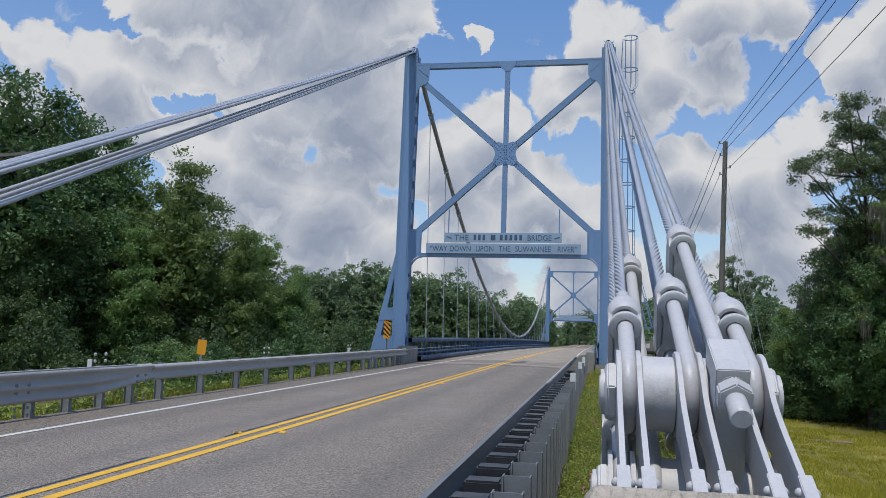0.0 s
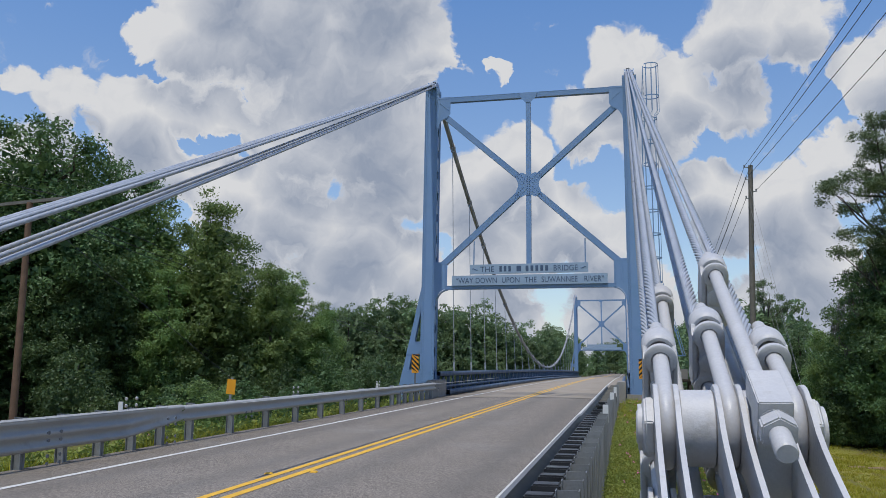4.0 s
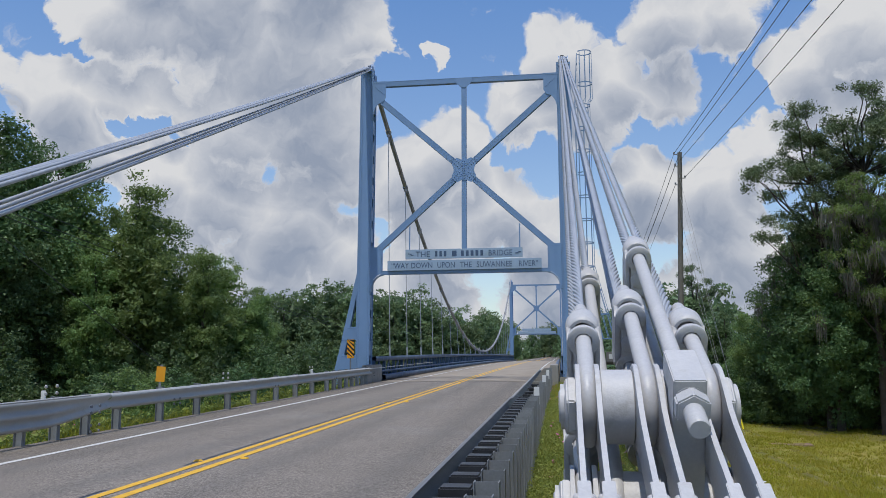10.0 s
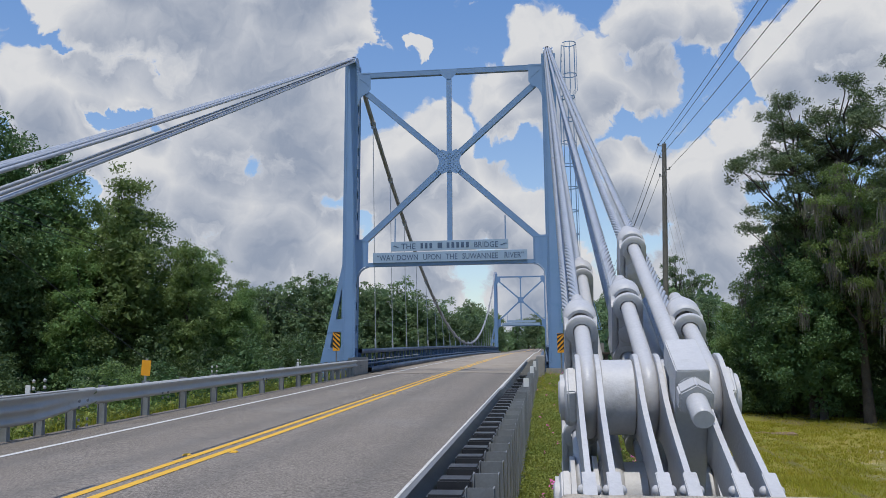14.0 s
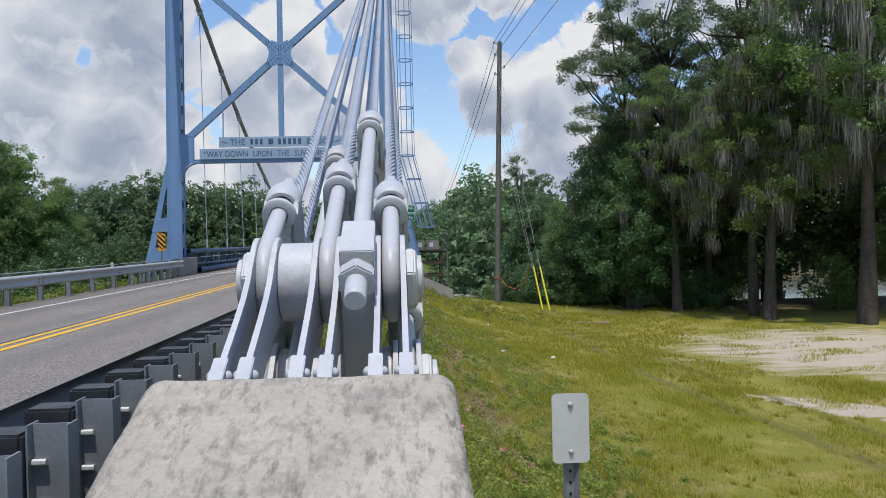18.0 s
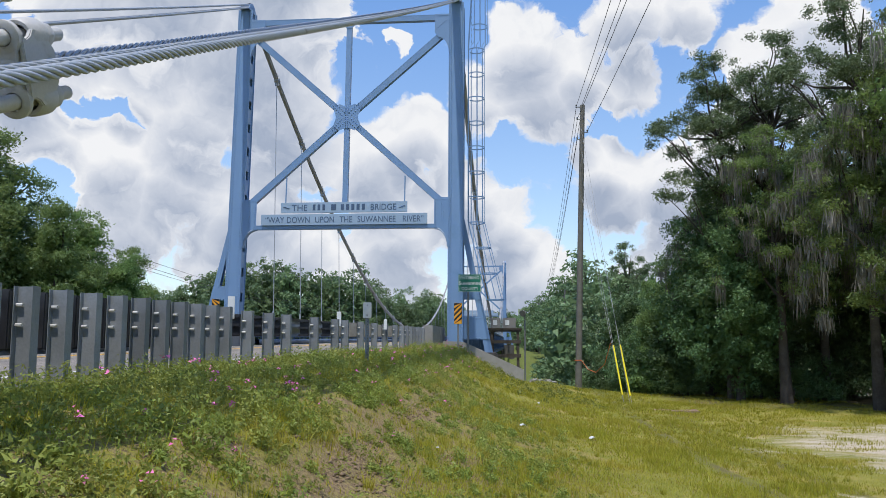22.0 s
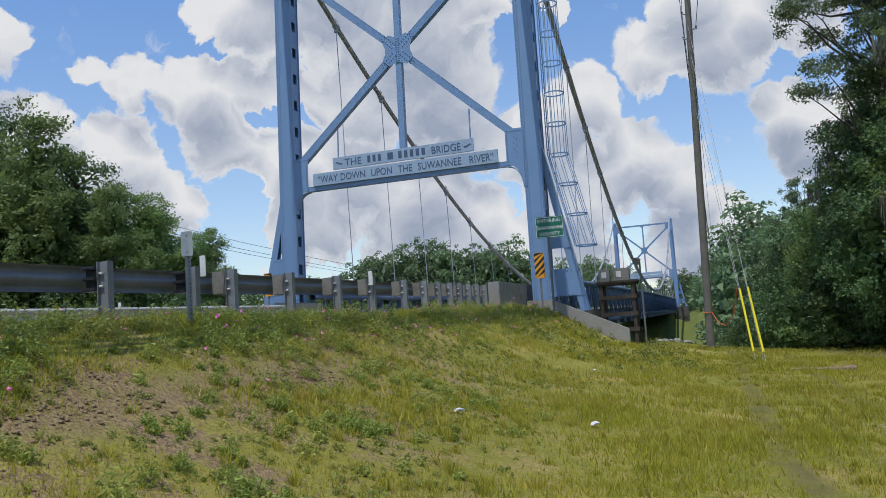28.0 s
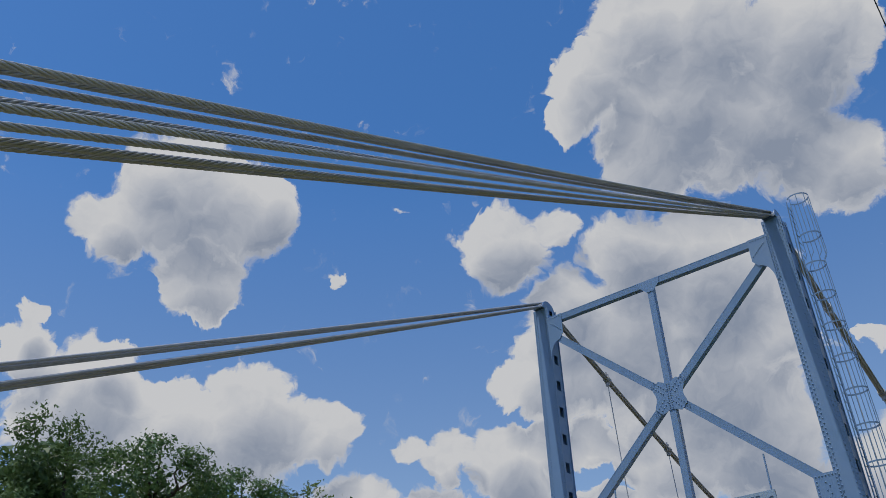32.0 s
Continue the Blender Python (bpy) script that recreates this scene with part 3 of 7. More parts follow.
# ---- ground, river, road and deck ----
def road_z(y):
    return np.where(y < 40, -0.16 + 0.007 * y, 0.12 + 0.22 * np.clip(1 - ((y - 104.5) / 64.5) ** 2, 0, 1))


def step(v, a, b):
    t = np.clip((v - a) / (b - a), 0, 1)
    return t * t * (3 - 2 * t)


def ground_z(x, y):
    x, y = np.asarray(x, float), np.asarray(y, float)
    right = np.interp(x, [4.2, 5.2, 5.8, 6.2, 6.8, 7.9, 8.8, 10.3, 11.2, 14, 22, 60], [-0.23, -0.30, -0.48, -0.76, -1.03, -1.42, -1.67, -1.90, -2.06, -2.30, -2.35, -2.2])
    left = np.interp(-x, [4.2, 5.2, 7.0, 10.0, 14.0, 60], [-0.33, -0.42, -0.85, -1.1, -1.2, -1.2])
    z = np.where(x > 0, right, left)
    z = z + 0.0065 * np.clip(y, -20, 42) * np.clip((7.5 - np.abs(x)) / 2.5, 0, 1)
    z = z - np.where(x > 0, 1, 0.5) * 2.4 * step(y, 40.7, 41.8) * step(np.abs(x), 4.0, 4.4) * (1 - step(np.abs(x), 6.0, 9.0))
    inside = step(4.25 - np.abs(x), 0, 0.15)
    z = z * (1 - inside) + (road_z(y) - 0.35) * inside
    z = z + 0.025 * np.sin(1.7 * x + 0.6 * y) * np.sin(1.1 * y - 0.4 * x) + 0.018 * np.sin(3.3 * x - 2.1 * y) * np.cos(2.7 * y)
    bank = step(y, 42.6 + 2.8 * step(np.abs(x), 4.5, 9), 84) * (1 - step(y, 138, 166))
    z = z * (1 - bank) - 8.2 * bank
    return z - 0.4 * step(np.hypot(x, y), 300, 1500)


def spaced(lo, hi, fine, edge, grow):
    a = list(np.arange(lo, hi, fine))
    s, v = fine, a[-1]
    while v < edge:
        s *= grow
        v += s
        a.append(v)
    s, v = fine, a[0]
    while v > -edge:
        s *= grow
        v -= s
        a.insert(0, v)
    return np.array(a)


gx, gy = spaced(-9, 24, 0.3, 2600, 1.22), spaced(-4, 47, 0.35, 2600, 1.16)
GX, GY = np.meshgrid(gx, gy)
GV = np.stack([GX, GY, ground_z(GX, GY)], -1).reshape(-1, 3)
nx = len(gx)
i0 = (np.arange(len(gy) - 1)[:, None] * nx + np.arange(nx - 1)[None]).ravel()
GF = np.stack([i0, i0 + 1, i0 + 1 + nx, i0 + nx], -1)
ground = new("ground", mesh_np("ground", GV, GF, SOIL, True))
tagged(ground, "mown sunlit grass bank with bare soil and a sandy clearing", "ground", kind="structure")

wv = [(-900, 60, -6.6), (900, 60, -6.6), (900, 158, -6.6), (-900, 158, -6.6)]
water = new("water", mesh_np("water", wv, [(0, 1, 2, 3)], WATER))
tagged(water, "dark slow river water under the bridge", "river", kind="structure")


def strip(name, x0, x1, y0, y1, lift, mat, dy=2.0, thick=0.0, crown=0.016):
    """A road-following strip of paving or paint."""
    ys = np.append(np.arange(y0, y1, dy), y1)
    xs = [x0, 0.0, x1] if x0 < 0 < x1 else [x0, x1]
    V = [(x, y, float(road_z(y)) - crown * abs(x) + lift) for y in ys for x in xs]
    k, n = len(xs), len(ys)
    F = [(i * k + j, i * k + j + 1, (i + 1) * k + j + 1, (i + 1) * k + j) for i in range(n - 1) for j in range(k - 1)]
    if thick:
        base = len(V)
        V += [(x, y, z - thick) for x, y, z in V]
        F += [tuple(base + q for q in f[::-1]) for f in F]
        for j in (0, k - 1):
            F += [(i * k + j, (i + 1) * k + j, base + (i + 1) * k + j, base + i * k + j) for i in range(n - 1)]
        for i in (0, n - 1):
            F += [(i * k + j, i * k + j + 1, base + i * k + j + 1, base + i * k + j) for j in range(k - 1)]
    return mesh_np(name, V, F, mat)


road = new("road", strip("road", -4.3, 4.12, -40, 39.6, 0.0, ASPHALT, 1.0, 0.3))
tagged(road, "grey worn two-lane asphalt road", "road", kind="structure")
far_road = new("far_road", strip("far_road", -4.3, 4.3, 169.2, 900, 0.0, ASPHALT, 8.0, 0.3))
tagged(far_road, "asphalt road beyond the bridge", "road", kind="structure")
deck = new("bridge_deck", strip("bridge_deck", -4.5, 4.5, 39.75, 169.0, 0.0, DECK, 2.0, 0.28))
tagged(deck, "tan worn concrete bridge deck", "bridge deck", kind="structure")
joint = new("expansion_joint", strip("expansion_joint", -4.3, 4.3, 39.6, 39.75, -0.012, SIGN_BLACK, 1, 0.2))
tagged(joint, "dark steel joint between asphalt and deck", "expansion joint", kind="structure")
for nm, x0, x1 in (("edge_line", -3.07, -2.94), ("edge_line", 3.02, 3.15)):
    for y0, y1 in ((-40, 39.55), (39.8, 168.9), (169.3, 600)):
        ob = new(nm, strip(nm, x0, x1, y0, y1, 0.006, WHITE_LINE))
        tagged(ob, "worn white painted road edge line", "road marking", kind="structure")
for x0, x1 in ((-0.19, -0.07), (0.07, 0.19)):
    for y0, y1 in ((-40, 39.55), (39.8, 168.9), (169.3, 600)):
        ob = new("centre_line", strip("centre_line", x0, x1, y0, y1, 0.006, YELLOW_LINE))
        tagged(ob, "yellow painted double centre line", "road marking", kind="structure")
for k in range(-1, 5):
    for sx in (-0.27, 0.27):
        bm = bmesh.new()
        y = 11.6 + 12.2 * k + (0.3 if sx > 0 else 0)
        z = float(road_z(np.array(y)))
        v = box(bm, (-0.05, -0.05, 0.0), (0.05, 0.05, 0.02))
        for q in v:
            if q.co.z > 0.01:
                q.co.x *= 0.6
                q.co.y *= 0.6
        ob = part("road_stud", bm, YELLOW_LINE)
        ob.location = (sx, y, z)
        tagged(ob, "small yellow raised road stud", "road stud", "road studs on the centre line")

# concrete parapet ends and the wing wall at the abutment
for sx in (-1, 1):
    bm = bmesh.new()
    xa = 4.14 if sx > 0 else 4.32
    box(bm, (min(sx * xa, sx * 4.5), 36.6 if sx > 0 else 38.3, -0.3), (max(sx * xa, sx * 4.5), 41.9, 0.88), None, 0.03)
    tagged(part("parapet_wall", bm, CONCRETE), "stained grey concrete parapet beside the tower", "parapet", kind="structure")
bm = bmesh.new()
prism(bm, [(4.55, 0.27), (5.35, 0.25), (5.6, 0.17), (8.05, -0.95), (8.05, -4.5), (4.55, -4.5)], 1, 40.42, 40.62)
tagged(part("wing_wall", bm, CONCRETE), "sloping grey concrete wing wall of the abutment", "wing wall", kind="structure")
bm = bmesh.new()
prism(bm, [(-4.55, 0.27), (-5.35, 0.25), (-5.6, 0.17), (-8.05, -0.95), (-8.05, -4.5), (-4.55, -4.5)], 1, 40.42, 40.62)
tagged(part("wing_wall", bm, CONCRETE), "sloping grey concrete wing wall of the abutment", "wing wall", kind="structure")
for y0 in (40.2, 167.0):
    bm = bmesh.new()
    box(bm, (-6.9, y0 + 0.45, -3.4), (6.9, y0 + 2.1, -0.22), None, 0.05)
    tagged(part("pier_cap", bm, PIER), "dark mottled concrete cap under the tower", "pier", kind="structure")
for y0 in (45.5, 49.5, 54.0):
    for x in np.linspace(-5.6, 5.6, 8):
        bm = bmesh.new()
        tube(bm, [(x, y0, -9), (x, y0, -1.2)], 0.17, 10)
        tagged(part("pile", bm, TARRED), "dark tarred pile under the bridge deck", "pile", "piles of the near bank")
    bm = bmesh.new()
    box(bm, (-5.9, y0 - 0.2, -1.25), (5.9, y0 + 0.2, -0.9), None, 0.02)
    tagged(part("pile_cap_beam", bm, TARRED), "dark timber cap on the piles", "pile cap")
for y0 in (167.3, 168.4):
    for x in np.linspace(-6.2, 6.2, 7):
        bm = bmesh.new()
        tube(bm, [(x, y0, -9), (x, y0, -3.3)], 0.22, 10)
        tagged(part("pile", bm, TARRED), "dark tarred pile standing in the river", "pile", "piles of the far pier")


# ---- towers ----
RAKE = 0.05


def tower(yb, far=False):
    """A portal tower: two raked riveted legs with outboard struts, cross bracing, saddles."""
    th = empty("bridge_tower", (0, yb, 0), "blue-painted riveted steel suspension bridge tower with cross bracing", "bridge tower")

    def fy(z, off=0.0):
        return yb - 0.45 + RAKE * z + off

    def plate_xz(bm, outline, off, t):
        vs = prism(bm, outline, 1, 0, t)
        for v in vs:
            v.co.y += fy(v.co.z, off)

    def rivets(spots, off, r=0.029):
        """Rivet heads on a face that looks along -y: places (x, z)."""
        V, F = [], []
        for x, z in spots:
            b = len(V)
            for k in range(6):
                a = k * math.pi / 3
                V.append((x + r * math.cos(a), fy(z, off), z + r * math.sin(a)))
            for k in range(6):
                a = k * math.pi / 3
                V.append((x + 0.55 * r * math.cos(a), fy(z, off - 0.85 * r), z + 0.55 * r * math.sin(a)))
            F += [(b + k, b + (k + 1) % 6, b + 6 + (k + 1) % 6, b + 6 + k) for k in range(6)]
            F += [(b + 6, b + 7, b + 8, b + 9), (b + 6, b + 9, b + 10, b + 11)]
        me = mesh_np("rivets", V, F, BLUE)
        return me

    top, half, dep = 16.05, 0.35, 0.70
    for s in (-1, 1):
        cx = s * 5.07
        leg = bmesh.new()
        for off, t in ((0.0, 0.03), (dep - 0.03, 0.03)):
            plate_xz(leg, [(cx - half, -0.3), (cx + half, -0.3), (cx + half, top), (cx - half, top)], off, t)
        lg = part("leg", leg, BLUE, th)
        for e in (-1, 1):
            bm = bmesh.new()
            x0 = cx + e * (half - 0.05)
            for off in (0.03, dep - 0.2):
                vs = box(bm, (x0 - 0.015, 0, -0.3), (x0 + 0.015, 0.17, top))
                for v in vs:
                    v.co.y += fy(v.co.z, off)
            z, gap = 0.2, 0.42
            box_z = [(-0.3, 0.9)]
            z = 0.9 + gap
            while z < top - 0.8:
                box_z.append((z, z + 0.72))
                z += 0.72 + gap
            box_z.append((z, top)) if z < top else None
            for a, b in box_z:
                vs = box(bm, (x0 - 0.013, 0.17, a), (x0 + 0.013, dep - 0.2, min(b, top)))
                for v in vs:
                    v.co.y += fy(v.co.z, 0.03)
            part("side_plate", bm, BLUE, lg)
        zs = np.arange(-0.1, top - 0.1, 0.165)
        spots = [(cx + dx, z) for z in zs for dx in (-0.30, 0.30)]
        if not far:
            spots += [(cx + dx, z + 0.08) for z in zs for dx in (-0.21, 0.21)]
        part_me("rivets", rivets(spots, 0.0), lg, "rows of rivet heads")["kind"] = "stuff"
        # outboard strut with its tie plates
        bm = bmesh.new()
        ox = 1.45
        for off in (0.30, 0.56):
            plate_xz(bm, [(cx + s * 0.28, 5.9), (cx + s * 0.28, 5.1), (cx + s * (ox - 0.14), -0.3), (cx + s * (ox + 0.2), -0.3), (cx + s * 0.34, 5.9)], off, 0.03)
        vs = prism(bm, [(cx + s * (ox + 0.16), -0.3), (cx + s * (ox + 0.2), -0.3), (cx + s * 0.34, 5.9), (cx + s * 0.30, 5.9)], 1, 0.33, 0.56)
        for v in vs:
            v.co.y += fy(v.co.z)
        part("strut", bm, BLUE, th)
        for a, b in ((0.35, 1.35), (2.1, 2.75)):
            bm = bmesh.new()
            wa, wb = [cx + s * (ox - 0.10) * (1 - (z + 0.3) / 6.2) + s * 0.12 for z in (a, b)]
            plate_xz(bm, [(cx + s * 0.3, a), (wa + s * 0.2, a), (wb + s * 0.2, b), (cx + s * 0.3, b)], 0.28, 0.02)
            tp = part("tie_plate", bm, BLUE, th)
            sp = [(cx + s * 0.36 + s * k * 0.14, z) for k in range(int(abs(wb - cx - s * 0.3) / 0.14) + 1) for z in (a + 0.06, b - 0.06)]
            part_me("rivets", rivets(sp, 0.28), tp, "rows of rivet heads")["kind"] = "stuff"
        # saddle on top, a ribbed quarter drum
        bm = bmesh.new()
        arc = [(fy(16.05, 0.31) + 0.42 * math.cos(t), 16.05 + 0.34 * math.sin(t)) for t in np.linspace(math.pi, 0, 13)]
        prism(bm, arc, 0, cx - 0.20, cx + 0.20)
        sd = part("saddle", bm, LETTER if not far else BLUE, th, "dark steel cable saddle")
        for e in (-0.22, 0.22):
            bm = bmesh.new()
            arc2 = [(fy(16.05, 0.31) + 0.47 * math.cos(t), 16.05 + 0.40 * math.sin(t)) for t in np.linspace(math.pi, 0, 13)]
            prism(bm, arc2, 0, cx + e - 0.02, cx + e + 0.02)
            part("saddle_cheek", bm, BLUE, sd)
    inner = 5.07 - half

    def member(a, b, w, name):
        """A channel member between two (x, z) points in the plane of the tower."""
        bm = bmesh.new()
        A, B = Vector((a[0], fy(a[1], 0.14), a[1])), Vector((b[0], fy(b[1], 0.14), b[1]))
        beam(bm, A, B, 0.20, w * 0.16, up=Vector((b[0] - a[0], 0, b[1] - a[1])).cross(Vector((0, 1, 0))))
        n = Vector((b[0] - a[0], 0, b[1] - a[1])).normalized().cross(Vector((0, 1, 0)))
        for e in (-1, 1):
            beam(bm, A + n * e * w / 2 - Vector((0, 0.02, 0)), B + n * e * w / 2 - Vector((0, 0.02, 0)), 0.26, 0.03, up=n)
        beam(bm, A - Vector((0, 0.14, 0)), B - Vector((0, 0.14, 0)), 0.012, w, up=n)
        return part(name, bm, BLUE, th)

    member((-inner, 15.35), (inner, 15.35), 0.24, "top_beam")
    member((0, 15.3), (0, 6.55), 0.21, "centre_post")
    X = 10.58
    for s in (-1, 1):
        member((0, X), (s * (inner - 0.2), 14.62), 0.26, "diagonal")
        member((0, X), (s * (inner - 0.1), 6.35), 0.26, "diagonal")
    member((-inner + 0.5, 5.42), (inner - 0.5, 5.42), 0.16, "bottom_beam")

    def gusset(outline, spots):
        bm = bmesh.new()
        plate_xz(bm, outline, -0.035, 0.02)
        g = part("gusset", bm, BLUE, th)
        part_me("rivets", rivets(spots, -0.035), g, "rows of rivet heads")["kind"] = "stuff"

    def arcp(cx, cz, r, a0, a1, n=8):
        return [(cx + r * math.cos(radians(a0 + (a1 - a0) * k / n)), cz + r * math.sin(radians(a0 + (a1 - a0) * k / n))) for k in range(n + 1)]

    oct_ = []
    for k in range(4):
        a = 90 * k
        oct_ += arcp(1.0 * math.cos(radians(a)), X + 1.0 * math.sin(radians(a)), 0.48, a + 180 + 52, a + 180 - 52, 6)
    for i, (px, pz) in enumerate(oct_):
        oct_[i] = (max(-0.62, min(0.62, px)), max(X - 0.64, min(X + 0.64, pz)))
    spots = [(u * k * 0.085 + w * 0.06 * u, X + v * k * 0.085 - w * 0.06 * v) for u in (-1, 1) for v in (-1, 1) for k in range(2, 8) for w in (-1, 1)]
    spots += [(w * 0.05, X + k * 0.09) for k in range(-5, 6) for w in (-1, 1)]
    gusset(oct_, spots)
    for s in (-1, 1):
        i = s * inner
        o = [(i + s * 0.1, 15.5), (i - s * 0.66, 15.5), (i - s * 0.66, 14.6), (i - s * 0.48, 14.35)] + [(i - s * 0.48 + s * (0.48 * math.sin(t)), 14.35 - 0.75 * (1 - math.cos(t))) for t in np.linspace(0.2, math.pi / 2, 6)] + [(i + s * 0.1, 13.6)]
        sp = [(i + s * 0.05, z) for z in np.arange(13.75, 15.45, 0.11)] + [(i - s * (0.05 + 0.1 * k), 15.42) for k in range(6)] + [(i - s * (0.12 + 0.075 * k), 15.18 - 0.068 * k) for k in range(7)]
        gusset(o, sp)
        o = [(i + s * 0.1, 6.72), (i - s * 0.62, 6.72), (i - s * 0.62, 5.36)] + [(i - s * 0.62 + s * 0.62 * math.sin(t), 5.36 - 0.85 * (1 - math.cos(t))) for t in np.linspace(0.15, math.pi / 2, 7)] + [(i + s * 0.1, 4.5)]
        sp = [(i + s * 0.05, z) for z in np.arange(4.65, 6.65, 0.11)] + [(i - s * (0.05 + 0.1 * k), 6.64) for k in range(6)] + [(i - s * 0.2 - s * (k % 2) * 0.1, 5.6 + 0.12 * k) for k in range(8)] + [(i - s * 0.56, 5.5 + 0.11 * k) for k in range(10)]
        gusset(o, sp)
        # arch stiffener under the knee
        bm = bmesh.new()
        pts = [(i - s * 0.62 + s * 0.62 * math.sin(t), 5.33 - 0.85 * (1 - math.cos(t))) for t in np.linspace(0.0, math.pi / 2, 8)]
        inner_edge = [(xa + s * 0.035 * math.sin(t), za - 0.035 * math.cos(t)) for (xa, za), t in zip(pts, np.linspace(0.0, math.pi / 2, 8))]
        plate_xz(bm, pts + [(xa - s * 0.07 * math.sin(t), za) for (xa, za), t in zip(inner_edge, np.linspace(0.0, math.pi / 2, 8))][::-1], -0.05, 0.30)
        part("knee_flange", bm, BLUE, th)
    bm = bmesh.new()
    plate_xz(bm, [(-0.46, 15.48), (0.46, 15.48), (0.42, 15.24), (0.14, 14.95), (-0.14, 14.95), (-0.42, 15.24)], -0.03, 0.02)
    part("gusset", bm, BLUE, th)
    for s in (-1, 1):
        bm = bmesh.new()
        tube(bm, [(s * 2.75, fy(7.6, 0.05), 7.75), (s * 2.75, fy(6.5, 0.0), 6.5)], 0.03, 8)
        part("hanger_rod", bm, BLUE, th)
    return th


near_tower = tower(41.1)
far_tower = tower(168.0, True)


# name boards hung in the portal
def board(name, x0, x1, z0, z1, yb, label):
    th = empty(name, ((x0 + x1) / 2, yb, z0), label, "bridge sign")
    bm = bmesh.new()
    box(bm, (x0, yb - 0.05, z0), (x1, yb + 0.03, z1), None, 0.008)
    part("panel", bm, PALE_SIGN, th)
    return th


FACE = Matrix.Rotation(radians(90), 4, "X")
for yb, full in ((41.1, True), (168.0, False)):
    yy = yb - 0.45 + RAKE * 6.2 - 0.09
    b1 = board("name_board", -2.93, 2.89, 6.06, 6.54, yy, "pale blue name board with dark blue lettering hung in the tower")
    b2 = board("motto_board", -3.84, 3.80, 5.50, 6.00, yy, "long pale blue board with a quoted line in dark blue letters")
    if full:
        letters("lettering", "THE", 0.40, Matrix.Translation((-2.05, yy - 0.052, 6.16)) @ FACE, LETTER, b1, 0.008)
        letters("lettering", "BRIDGE", 0.40, Matrix.Translation((1.80, yy - 0.052, 6.16)) @ FACE, LETTER, b1, 0.008, 0.88)
        for x0, x1 in ((-1.49, -0.82), (-0.64, -0.31), (-0.19, 1.01)):
            n = max(1, round((x1 - x0) / 0.24))
            w = (x1 - x0) / n
            for k in range(n):
                bm = bmesh.new()
                box(bm, (x0 + k * w + 0.05, yy - 0.058, 6.17), (x0 + (k + 1) * w - 0.05, yy - 0.045, 6.44))
                part("bar", bm, LETTER, b1)
        for s in (-1, 1):
            bm = bmesh.new()
            tube(bm, [(s * 2.66 + 0.14 * k, yy - 0.052, 6.30 + 0.035 * math.sin(k * 2.4) * s) for k in np.linspace(-1, 1, 9)], 0.018, 6)
            part("flourish", bm, LETTER, b1)
        for word, wx in (("\u201cWAY", -3.20), ("DOWN", -2.10), ("UPON", -0.88), ("THE", 0.10), ("SUWANNEE", 1.50), ("RIVER\u201d", 3.16)):
            letters("lettering", word, 0.395, Matrix.Translation((wx, yy - 0.052, 5.61)) @ FACE, LETTER, b2, 0.008, 0.82)

# caged access ladder up the outer side of the near tower
lad = empty("caged_ladder", (6.0, 41.4, 2.05), "pale blue steel access ladder with a round safety cage", "ladder")


def cage_at(z):
    k = max(0.0, (5.6 - z) / 3.5)
    return Vector((5.98 + 0.85 * k + (0.14 if z > 14 else 0.0), 40.95 + RAKE * z - 0.7 * k, z))


for e in (-0.2, 0.2):
    bm = bmesh.new()
    tube(bm, [cage_at(z) + Vector((-0.36, e, 0)) for z in (2.05, 5.6, 10.0, 14.0, 16.5)], 0.022, 6)
    part("rail", bm, BLUE, lad)
for z in np.arange(2.2, 16.3, 0.3):
    bm = bmesh.new()
    c = cage_at(z) + Vector((-0.36, 0, 0))
    tube(bm, [c + Vector((0, -0.2, 0)), c + Vector((0, 0.2, 0))], 0.011, 5)
    part("rung", bm, BLUE, lad)
for z in list(np.arange(2.05, 16.0, 1.17)) + [16.6]:
    bm = bmesh.new()
    c = cage_at(z)
    arc = np.linspace(-2.5, 2.5, 17)
    o = [(c.x + 0.386 * math.cos(t), c.y + 0.386 * math.sin(t)) for t in arc] + [(c.x + 0.374 * math.cos(t), c.y + 0.374 * math.sin(t)) for t in arc[::-1]]
    prism(bm, o, 2, c.z - 0.025, c.z + 0.025)
    part("hoop", bm, BLUE, lad)
for t in np.linspace(-2.2, 2.2, 7):
    bm = bmesh.new()
    tube(bm, [cage_at(z) + Vector((0.38 * math.cos(t), 0.38 * math.sin(t), 0)) for z in (2.05, 5.6, 10.0, 13.9, 14.1, 16.6)], 0.014, 5)
    part("cage_bar", bm, BLUE, lad)


